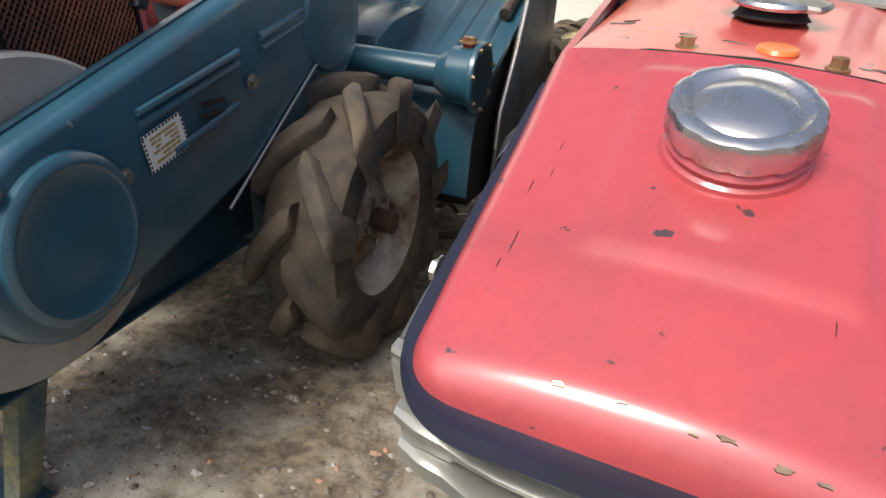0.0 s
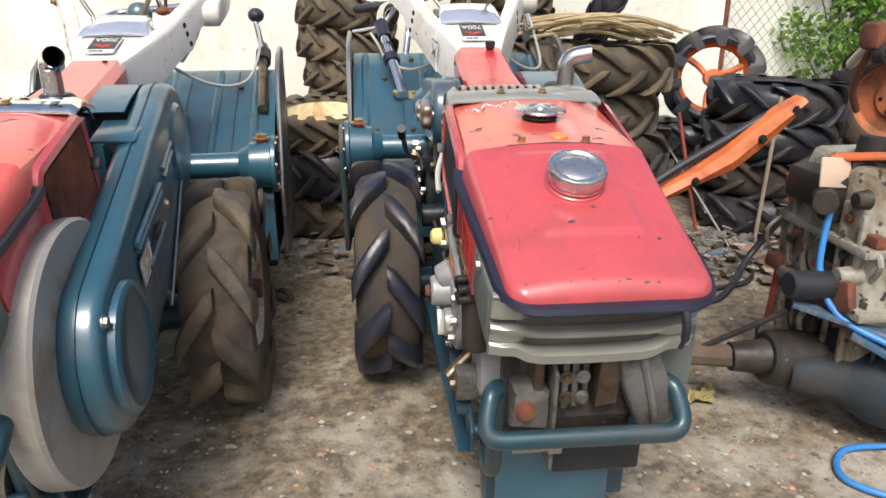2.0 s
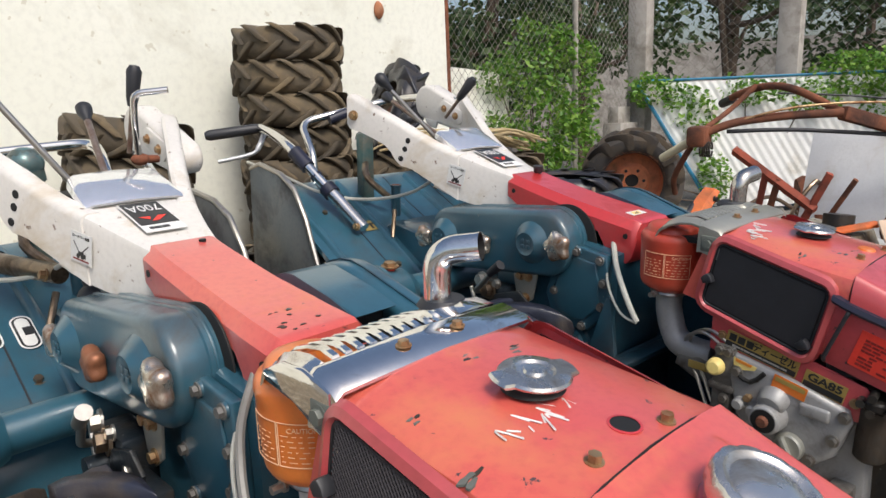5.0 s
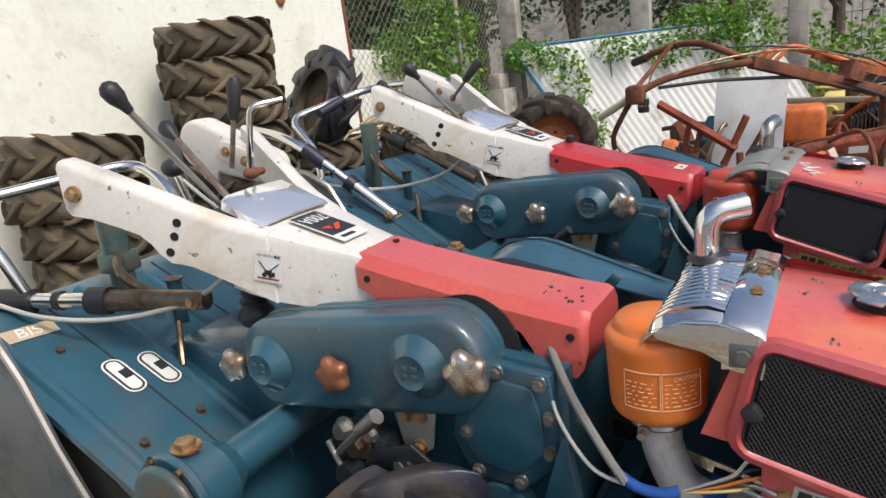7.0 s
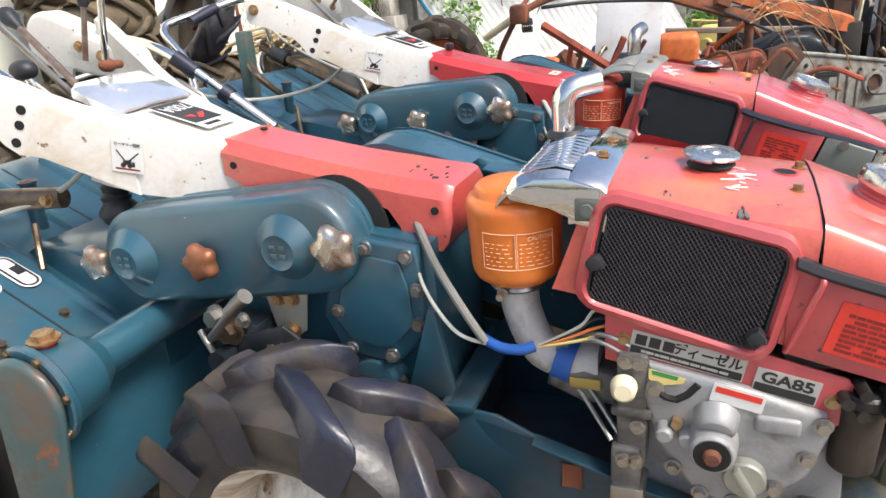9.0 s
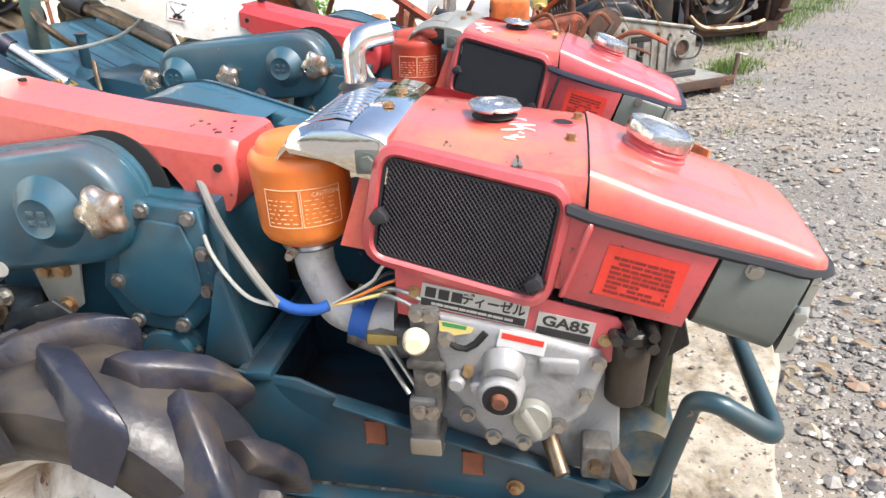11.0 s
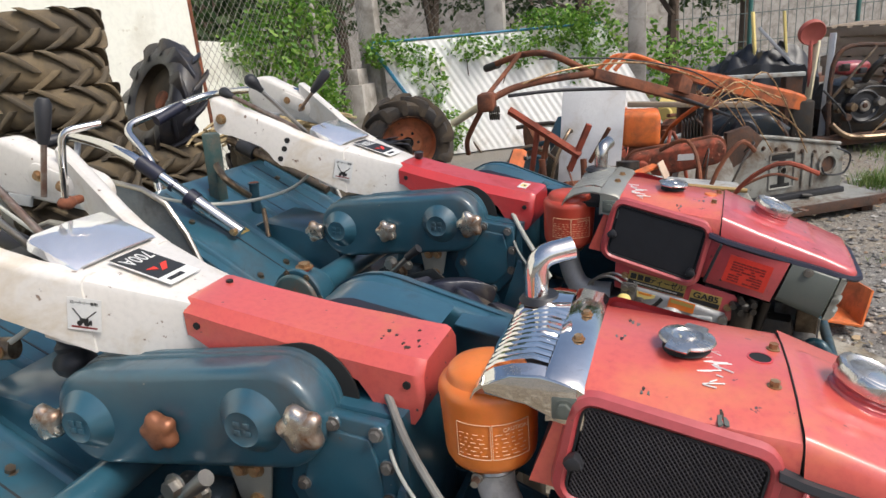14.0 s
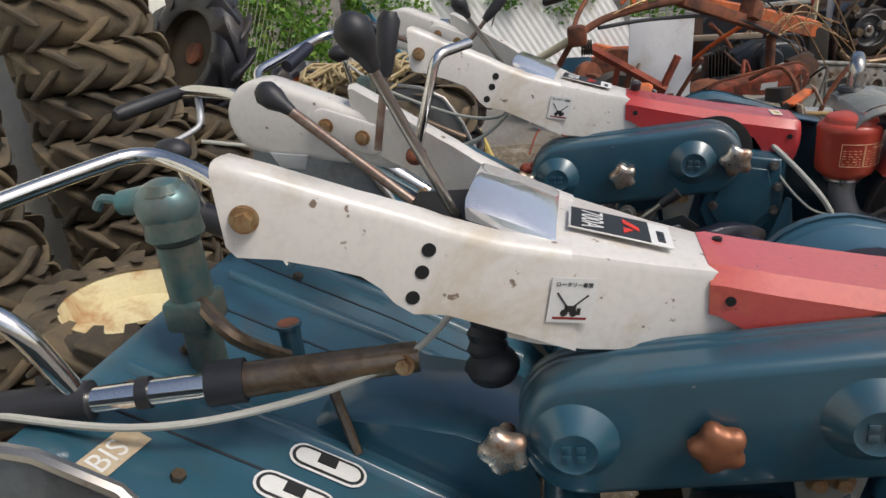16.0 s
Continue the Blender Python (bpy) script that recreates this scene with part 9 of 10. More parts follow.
# Rubbish under the tyres.
r_ = random.Random(40)
RUB = island_mat("rubbish", [(0.32, 0.31, 0.29), (0.10, 0.085, 0.07), (0.2, 0.165, 0.13), (0.05, 0.045, 0.04), (0.07, 0.13, 0.2), (0.26, 0.19, 0.13), (0.14, 0.125, 0.11), (0.45, 0.43, 0.39), (0.08, 0.07, 0.06), (0.17, 0.14, 0.11)], 0.6)
verts, faces = [], []
for k in range(700):
    x, y = (r_.gauss(1.45, 0.3), r_.gauss(2.3, 0.22)) if k < 520 else (r_.gauss(0.05, 0.35), r_.gauss(2.75, 0.25))
    s_ = 0.006 + 0.034 * r_.random() ** 2
    a, t = r_.random() * 6.28, r_.uniform(-0.5, 0.5)
    z = 0.006 + r_.random() * 0.05
    o = len(verts)
    for dx, dy, dz in ((-1, -0.5, 0), (1, -0.6, 0.1), (0.9, 0.6, 0.25), (-0.8, 0.5, 0.05), (-1, -0.5, -0.12), (1, -0.6, -0.05), (0.9, 0.6, 0.1), (-0.8, 0.5, -0.1)):
        verts.append((x + s_ * (dx * math.cos(a) - dy * math.sin(a)), y + s_ * (dx * math.sin(a) + dy * math.cos(a)), max(0.002, z + s_ * (dz + dx * t * 0.4))))
    faces += [(o, o + 1, o + 2, o + 3), (o + 7, o + 6, o + 5, o + 4), (o, o + 4, o + 5, o + 1), (o + 1, o + 5, o + 6, o + 2), (o + 2, o + 6, o + 7, o + 3), (o + 3, o + 7, o + 4, o)]
me = bpy.data.meshes.new("rubbish")
me.from_pydata(verts, [], faces)
me.materials.append(RUB)
tagged(new("rubbish", me), "litter, plastic scraps and metal bits on the ground", "rubbish", kind="stuff")
for k in range(26):
    bm = B()
    x, y = rng.gauss(-0.1, 0.4), rng.gauss(2.55, 0.3)
    a = rng.random() * 6.28
    l = rng.uniform(0.06, 0.22)
    tube(bm, smooth_path([(x, y, 0.012), (x + l * 0.5 * math.cos(a), y + l * 0.5 * math.sin(a), 0.012 + rng.random() * 0.04), (x + l * math.cos(a + 0.3), y + l * math.sin(a + 0.3), 0.012)], 3), rng.uniform(0.006, 0.014), 6)
    thing("root", bm, MUD, "broken dry root on the ground", "root", "broken roots")


def rusty_tiller():
    """Rusted hand tiller beyond the second machine: long handles, beam, bars."""
    e = holder("rusted_tiller", Matrix.Identity(4), "rusted hand tiller with long curved handles", "tiller")
    J = (2.30, 1.18, 1.10)
    def rod(name, pts, r, mt=RUST, lb="", k=6, seg=10):
        bm = B()
        tube(bm, smooth_path(pts, k), r, seg)
        return part(name, bm, mt, e, lb)
    rod("handle", [(1.91, 1.77, 1.0), (2.0, 1.62, 1.06), (2.15, 1.40, 1.09), J], 0.020, RUST, "rusted lower handle tube")
    rod("handle", [(2.76, 1.90, 1.156), (2.55, 1.75, 1.20), (2.40, 1.56, 1.235), (2.33, 1.40, 1.21), J], 0.019, RUST, "rusted upper handle tube")
    rod("handle", [(2.42, 1.62, 1.24), (2.30, 1.72, 1.12), (2.05, 1.78, 1.03), (1.93, 1.77, 1.0)], 0.014)
    rod("grip", [(2.78, 1.91, 1.156), (2.62, 1.80, 1.18)], 0.026, BLACK, "worn dark grip")
    rod("grip", [(1.93, 1.80, 0.985), (2.06, 2.01, 0.88)], 0.022, CREAM, "cream plastic grip")
    rod("hook", [(1.93, 1.79, 0.98), (1.95, 1.86, 0.88), (2.0, 1.92, 0.78), (2.06, 1.93, 0.70)], 0.016)
    bm = B()
    box(bm, 1.86, 1.99, 1.72, 1.82, 0.95, 1.05, 0.02)
    part("clamp", bm, RUST, e, "rusty clamp")
    for k in range(5):
        bm = B()
        tube(bm, [(1.90 + 0.025 * math.cos(a * 0.6), 1.70 + k * 0.012, 0.94 + 0.035 * math.sin(a * 0.6)) for a in range(11)], 0.005, 6)
        part("spring_coil", bm, GREY_DARK, e)
    bm = B()
    a, b = Vector(J), Vector((3.15, 0.40, 0.80))
    box(bm, -0.030, 0.030, -0.032, 0.032, 0, (b - a).length, 0.008, Matrix.Translation(a) @ (b - a).to_track_quat("Z", "Y").to_matrix().to_4x4())
    beam = part("beam", bm, RUST, e, "heavy rusted beam")
    bm = B()
    prism(bm, [(-0.06, -0.02), (0.06, -0.02), (0.07, 0.07), (-0.05, 0.09)], -0.05, 0.05, "y", 0.008, m=pose(2.85, 0.66, 0.94, 0, 18, -42))
    part("beam_box", bm, RUST, e)
    rod("bar", [(2.36, 1.70, 0.915), (2.25, 1.26, 0.64)], 0.026, RUST_RED, "flat red rusty bar", seg=4)
    rod("bar", [(2.28, 1.33, 0.55), (2.23, 1.20, 0.82)], 0.022, RUST_RED, seg=4)
    rod("bar", [(2.24, 1.20, 0.60), (2.18, 1.08, 0.80)], 0.013, RUST)
    rod("bar", [(2.32, 1.52, 0.80), (2.44, 1.62, 0.35)], 0.018, RUST_RED)
    rod("bar", [(2.30, 1.45, 0.78), (2.36, 1.55, 0.40)], 0.018, RUST)
    rod("cable", [(2.0, 1.65, 1.02), (2.25, 1.30, 1.02), (2.7, 0.8, 0.95), (3.2, 0.3, 0.72)], 0.010, BLACK)
    rod("cable", [(2.40, 1.50, 1.20), (2.7, 1.05, 1.16), (3.0, 0.6, 1.05), (3.3, 0.35, 0.9)], 0.005, BLACK)
    rod("cable", [(1.95, 1.72, 1.03), (2.15, 1.35, 1.13), (2.6, 0.9, 1.13), (3.1, 0.5, 0.98)], 0.006, BRASS)
    for k in range(9):
        p = (3.0 + rng.uniform(-0.1, 0.3), 0.45 + rng.uniform(-0.2, 0.2), 0.8)
        rod("wire", [p, (p[0] + 0.1, p[1] - 0.2, p[2] + rng.uniform(0, 0.2)), (p[0] + 0.2, p[1] - 0.5, p[2] - rng.uniform(0.0, 0.4))], 0.004, BRASS)
    # legs to the ground
    rod("leg", [(2.30, 1.50, 0.62), (2.34, 1.48, 0.0)], 0.022)
    rod("leg", [(3.10, 0.45, 0.80), (3.12, 0.44, 0.0)], 0.03)
    rod("leg", [(2.25, 1.24, 0.62), (2.22, 1.22, 0.0)], 0.02)
    bm = B()
    box(bm, -0.2, 0.2, -0.02, 0.02, 0.0, 0.40, 0.01, pose(2.62, 1.22, 0.0, -8, 4, -52) @ Matrix.Translation((0, 0, 0.02)))
    part("foot_plate", bm, RUST, e)
    return e


rusty_tiller()

# Dull metal sheet standing behind the handles.
bm = B()
box(bm, -0.21, 0.21, -0.004, 0.004, 0.0, 0.98, 0.002, pose(2.70, 1.27, 0.02, -6, 6, -78))
thing("metal_sheet", bm, mat("pale_sheet_metal", (0.62, 0.63, 0.64), (0.52, 0.53, 0.55), 0.5, 0.2, 4, 90, 0.1, dirt=(0.42, 0.38, 0.33), dirt_at=0.64, dirt_scale=4), "dull grey sheet metal panel standing in the scrap", "metal sheet")
bm = B()
for k in range(40):
    x, y = rng.gauss(2.55, 0.16), rng.gauss(1.85, 0.22)
    ball(bm, (x, y, 0.03 + rng.random() * 0.22), rng.uniform(0.03, 0.075), (1, rng.uniform(0.6, 1.2), 0.7), None, 7, 5)
thing("rust_scrap", bm, RUST_RED, "heap of red rusty scrap and leaves", "scrap", kind="stuff")


def chain_case():
    e = holder("rusty_chain_case", Matrix.Identity(4), "long rusty red chain case lying in the scrap", "chain case")
    c0, c1 = (0, 0), (0.44, 0.065)
    d = math.atan2(c1[1], c1[0])
    def outline(r0, r1, n=12):
        pts = [(r0 * math.cos(d + math.pi / 2 + math.pi * k / n), r0 * math.sin(d + math.pi / 2 + math.pi * k / n)) for k in range(n + 1)]
        return pts + [(c1[0] + r1 * math.cos(d - math.pi / 2 + math.pi * k / n), c1[1] + r1 * math.sin(d - math.pi / 2 + math.pi * k / n)) for k in range(n + 1)]
    m = pose(2.50, 0.90, 0.525, 14, 0, -80)
    bm = B()
    prism(bm, outline(0.085, 0.078), -0.03, 0.05, "y", 0.020, 3, m)
    part("case", bm, mat("flaking_red_rust", (0.34, 0.07, 0.035), (0.20, 0.05, 0.028), 0.85, 0.05, 16, 70, 1.0, dirt=(0.10, 0.04, 0.025), dirt_at=0.52, dirt_scale=16, specks=(((0.45, 0.20, 0.13), 50, 0.66),)), e)
    bm = B()
    prism(bm, outline(0.100, 0.092), 0.03, 0.045, "y", 0.003, 2, m)
    part("flange", bm, RUST, e)
    bm = B()
    box(bm, 0.22, 0.32, -0.0315, -0.030, 0.035, 0.075, 0, m)
    part("label", bm, LABEL_W, e, "torn white paper label")
    bm = B()
    lathe(bm, [(0.05, 0), (0.04, 0.012), (0.0005, 0.016)], m @ Matrix.Translation((0, -0.03, 0)) @ pose(0, 0, 0, 90), 20)
    part("boss", bm, RUST_RED, e)
    bm = B()
    box(bm, 0.0, 0.08, 0.02, 0.06, -0.52, -0.05, 0.01, m)
    box(bm, 0.36, 0.43, 0.02, 0.06, -0.52, 0.02, 0.01, m)
    part("support", bm, RUST, e)


chain_case()


def louvre_machine():
    """Pale grey engine hood with louvres lying at the front of the scrap."""
    e = holder("louvred_hood", pose(1.72, 0.92, 0.0, 0, 0, -84), "pale grey louvred engine hood with rusty yellow top edge", "engine hood")
    bm = B()
    prism(bm, [(0.0, 0.20), (0.0, 0.60), (0.56, 0.52), (0.60, 0.46), (0.60, 0.14)], 0.0, 0.22, "y", 0.010)
    sh = part("hood_shell", bm, MOWER_GREY, e)
    bm = B()
    tube(bm, [(0.0, -0.006, 0.605), (0.56, -0.006, 0.525)], 0.012, 8)
    part("top_edge", bm, mat("rusty_yellow_edge", (0.4, 0.28, 0.1), (0.25, 0.14, 0.06), 0.7), e)
    for x0, z0, n_ in ((0.08, 0.545, 4), (0.36, 0.46, 7)):
        for k in range(n_):
            bm = B()
            tube(bm, [(x0, -0.002, z0 - 0.03 * k), (x0 + 0.10, -0.002, z0 - 0.014 - 0.03 * k)], 0.0065, 6)
            part("louvre", bm, BLACK_DEEP, sh)
    bm = B()
    box(bm, 0.05, 0.55, 0.02, 0.2, 0.0, 0.16, 0.01)
    part("base", bm, GREY_DARK, e)


louvre_machine()
bm = B()
lathe(bm, [(0.02, -0.02), (0.085, -0.015), (0.105, -0.035), (0.115, -0.035), (0.115, 0.035), (0.105, 0.035), (0.085, 0.0), (0.02, -0.005)], pose(1.52, 0.62, 0.118, 0, 80, -10), 32)
thing("wheel_drum", bm, mat("tan_rust", (0.16, 0.10, 0.055), (0.09, 0.06, 0.035), 0.8, 0, 9, 90, 0.3), "rusty tan wheel drum lying against the scrap", "scrap metal")




def grey_machine():
    """Grey tractor transmission body and flat rusty deck further on."""
    e = holder("transmission_body", pose(3.15, 0.30, 0.0, 0, 0, -62), "weathered grey transmission body with openings", "transmission")
    bm = B()
    prism(bm, [(-0.02, 0.12), (-0.02, 0.56), (0.10, 0.585), (0.34, 0.545), (0.78, 0.465), (0.90, 0.435), (0.95, 0.38), (0.95, 0.12)], 0.0, 0.18, "y", 0.022, 3)
    body = part("body", bm, GREY_OLD, e)
    bm = B()
    tube(bm, [(-0.02, 0.004, 0.575), (0.10, 0.0, 0.596), (0.34, 0.0, 0.556), (0.90, 0.0, 0.446)], 0.014, 8)
    part("top_flange", bm, GREY_OLD, body)
    bm = B()
    prism(bm, [(-0.02, 0.36), (-0.03, 0.63), (0.14, 0.66), (0.26, 0.56), (0.16, 0.44)], -0.016, 0.03, "y", 0.008)
    part("rusty_plate", bm, IRON_DARK, body, "dark rusted cover plate")
    for x0, x1, z0, z1 in ((0.40, 0.46, 0.20, 0.40), (0.34, 0.52, 0.385, 0.425), (0.34, 0.50, 0.185, 0.215)):
        bm = B()
        box(bm, x0, x1, -0.004, 0.01, z0, z1, 0.006)
        part("opening", bm, BLACK_DEEP, body)
    bm = B()
    tube(bm, round_path([(0.33, -0.002, 0.18), (0.33, -0.002, 0.435), (0.53, -0.002, 0.435), (0.53, -0.002, 0.18), (0.33, -0.002, 0.18)], 0.02), 0.009, 8)
    part("raised_rim", bm, GREY_OLD, body)
    for x, z, r in ((0.80, 0.31, 0.085), (0.43, 0.31, 0.03)):
        bm = B()
        lathe(bm, [(r, 0), (r * 0.92, 0.022), (r * 0.72, 0.022), (r * 0.66, -0.004)], Matrix.Translation((x, 0, z)) @ pose(0, 0, 0, 90), 28, caps=False)
        ring_ = part("port_ring", bm, GREY_OLD if r > 0.05 else STEEL, body)
        bm = B()
        cyl(bm, (x, 0.002, z), (x, -0.004, z), r * 0.7, seg=24)
        part("port_hole", bm, IRON_DARK, ring_)
    for x in (0.60, 0.68):
        bm = B()
        tube(bm, [(x, -0.002, 0.16), (x, -0.002, 0.44 - 0.18 * (x - 0.5))], 0.012, 8)
        part("rib", bm, GREY_OLD, body)
    bolt_row(body, [(0.06 + 0.105 * k, -0.002, 0.525 - 0.019 * k) for k in range(8)], (0, -1, 0), IRON_DARK, 0.011)
    bm = B()
    lathe(bm, [(0.05, -0.06), (0.10, -0.05), (0.17, -0.01), (0.225, 0.0), (0.23, 0.02), (0.22, 0.06), (0.05, 0.06)], Matrix.Translation((-0.20, 0.02, 0.33)) @ pose(0, 0, 0, 90), 30)
    bell = part("bell_housing", bm, mat("pale_alloy", (0.42, 0.41, 0.38), (0.30, 0.29, 0.26), 0.6, 0.3, 9, 90, 0.3, dirt=(0.16, 0.10, 0.06), dirt_at=0.56), e, "pale alloy bell housing")
    for k in range(7):
        q = k * math.tau / 7
        bm = B()
        prism(bm, [(-0.014, 0.05), (0.014, 0.05), (0.020, 0.22), (-0.020, 0.22)], -0.022, 0.0, "y", 0.003, m=Matrix.Translation((-0.20, -0.012, 0.33)) @ Matrix.Rotation(q, 4, "Y"))
        part("spoke_rib", bm, GREY_OLD, bell)
        bm = B()
        hexbolt(bm, (-0.20 + 0.20 * math.cos(q), -0.004, 0.33 + 0.20 * math.sin(q)), (0, -1, 0), 0.014, 0.014)
        part("bolt", bm, IRON_DARK, bell)
    bm = B()
    tube(bm, smooth_path([(0.86, -0.02, 0.42), (0.96, -0.04, 0.36), (0.92, -0.04, 0.24), (0.78, -0.03, 0.24), (0.72, -0.05, 0.30)], 5), 0.007, 6)
    part("wire", bm, BLACK, e)
    bm = B()
    prism(bm, [(-0.50, 0.100), (1.06, 0.100), (1.06, 0.112), (-0.50, 0.112)], -0.30, 0.50, "y", 0.003)
    dp = part("deck_plate", bm, GREY_OLD, e, "flat greasy steel deck")
    bm = B()
    box(bm, -0.5, 1.06, -0.315, -0.296, 0.055, 0.125, 0.004)
    tube(bm, round_path([(0.98, -0.305, 0.09), (1.06, -0.30, 0.10), (1.13, -0.25, 0.26)], 0.03), 0.017, 8)
    part("deck_lip", bm, IRON_DARK, dp, "rusty turned-up lip")
    for x in (-0.4, 0.3, 0.95):
        bm = B()
        prism(bm, [(x - 0.06, -0.04), (x + 0.04, -0.04), (x + 0.06, 0.10), (x - 0.03, 0.10)], -0.25, 0.40, "y", 0.008)
        part("deck_foot", bm, IRON_DARK, dp)
    bm = B()
    box(bm, 0.12, 0.88, -0.10, -0.04, 0.113, 0.150, 0.004)
    part("angle_iron", bm, BLACK, dp)


grey_machine()
bm = B()
prism(bm, [(-0.13, 0), (0.13, 0), (0.16, 0.14), (-0.10, 0.16)], -0.006, 0.006, "y", 0.002, m=pose(1.30, -0.06, 0.02, 18, 0, 8))
prism(bm, [(-0.13, 0), (0.13, 0), (0.13, 0.16), (-0.13, 0.16)], -0.006, 0.006, "y", 0.002, m=pose(1.30, -0.06, 0.02, -78, 0, 8))
thing("orange_guard", bm, ORANGE_RUST, "bent orange sheet guard lying at the slab edge", "sheet guard")
bm = B()
box(bm, -0.10, 0.10, -0.14, 0.14, 0.0, 0.24, 0.01, pose(1.45, 0.22, 0.0, 0, 0, 20))
thing("grey_box", bm, MOWER_GREY, "small grey metal box among the scrap", "box")
bm = B()
tube(bm, round_path([(1.28, 0.30, 0.0), (1.30, 0.24, 0.36), (1.40, 0.10, 0.40), (1.48, 0.14, 0.36), (1.46, 0.26, 0.0)], 0.04), 0.016, 10)
thing("blue_bar", bm, BLUE_DARK, "bent dark blue tube bumper in the scrap", "bumper")


def orange_tiller():
    e = holder("orange_tiller", Matrix.Identity(4), "old orange tiller with a long handle arm in the scrap", "tiller")
    a, b = Vector((4.60, 1.05, 1.12)), Vector((5.30, -0.52, 0.58))
    bm = B()
    rings = []
    d = (b - a).normalized()
    s_ = d.cross(Vector((0, 0, 1))).normalized()
    u = s_.cross(d)
    for t, w_, h_ in ((0.15, 0.03, 0.02), (0.35, 0.055, 0.05), (0.6, 0.07, 0.07), (0.92, 0.075, 0.08), (1.0, 0.06, 0.07)):
        c = a.lerp(b, t)
        rings.append([c - s_ * w_ - u * h_, c - s_ * w_ + u * h_ * 0.6, c + u * h_, c + s_ * w_ + u * h_ * 0.6, c + s_ * w_ - u * h_])
    loft(bm, rings)
    part("arm", bm, mat("rust_streaked_orange", (0.55, 0.13, 0.03), (0.42, 0.10, 0.03), 0.55, 0, 7, 90, 0.25, dirt=(0.16, 0.065, 0.035), dirt_at=0.54, dirt_scale=8, chip=(0.34, 0.24, 0.16), chip_at=0.66, chip_scale=18), e, "orange pressed arm")
    for o in (-0.10, 0.0, 0.10):
        bm = B()
        tube(bm, smooth_path([a.lerp(b, 0.3) + s_ * o * 0.4, a.lerp(b, 0.08) + s_ * o + Vector((0, 0, 0.03)), a + s_ * o * 1.6, a + s_ * o * 1.8 + Vector((-0.05, 0.12, -0.10))], 5), 0.018, 8)
        part("handle", bm, ORANGE_RUST, e)
    bm = B()
    box(bm, 4.35, 4.75, 0.72, 1.05, 0.36, 0.66, 0.05, seg=3)
    part("tank", bm, ORANGE_RUST, e, "dented orange tank")
    bm = B()
    box(bm, 4.4, 4.7, 0.75, 1.0, 0.0, 0.37, 0.02)
    part("stand", bm, RUST, e)
    bm = B()
    prism(bm, [(-0.32, 0.30), (-0.36, 0.42), (-0.18, 0.56), (0.10, 0.58), (0.30, 0.50), (0.34, 0.36), (0.20, 0.28)], 4.72, 5.08, "x", 0.06, 3)
    box(bm, 4.7, 5.1, -0.3, 0.5, 0.0, 0.32, 0.03)
    en = part("engine", bm, BLUE_BLACK, e, "black greasy engine casing")
    bm = B()
    cyl(bm, (4.70, 0.02, 0.42), (4.64, 0.02, 0.42), 0.11, 0.10, 26, 0.012)
    part("end_cover", bm, BLACK, en)
    for k in range(7):
        bm = B()
        box(bm, 4.74, 5.02, 0.34 + 0.028 * k, 0.350 + 0.028 * k, 0.30, 0.56 - 0.01 * k, 0.003)
        part("cooling_fin", bm, GREY_DARK, en)
    for p in ([(4.66, 0.30, 0.30), (4.60, 0.10, 0.58), (4.72, -0.20, 0.60), (4.90, -0.36, 0.30)], [(4.66, -0.10, 0.25), (4.58, 0.20, 0.35), (4.62, 0.42, 0.55)], [(4.70, -0.24, 0.50), (4.62, -0.32, 0.36), (4.68, -0.40, 0.16)]):
        bm = B()
        tube(bm, smooth_path(p, 5), 0.013, 8)
        part("pipe", bm, BLACK if p[0][1] > 0 else IRON_DARK, en)
    bm = B()
    box(bm, 5.22, 5.40, -0.62, -0.44, 0.0, 0.60, 0.02)
    part("post", bm, GREY_DARK, e)


orange_tiller()


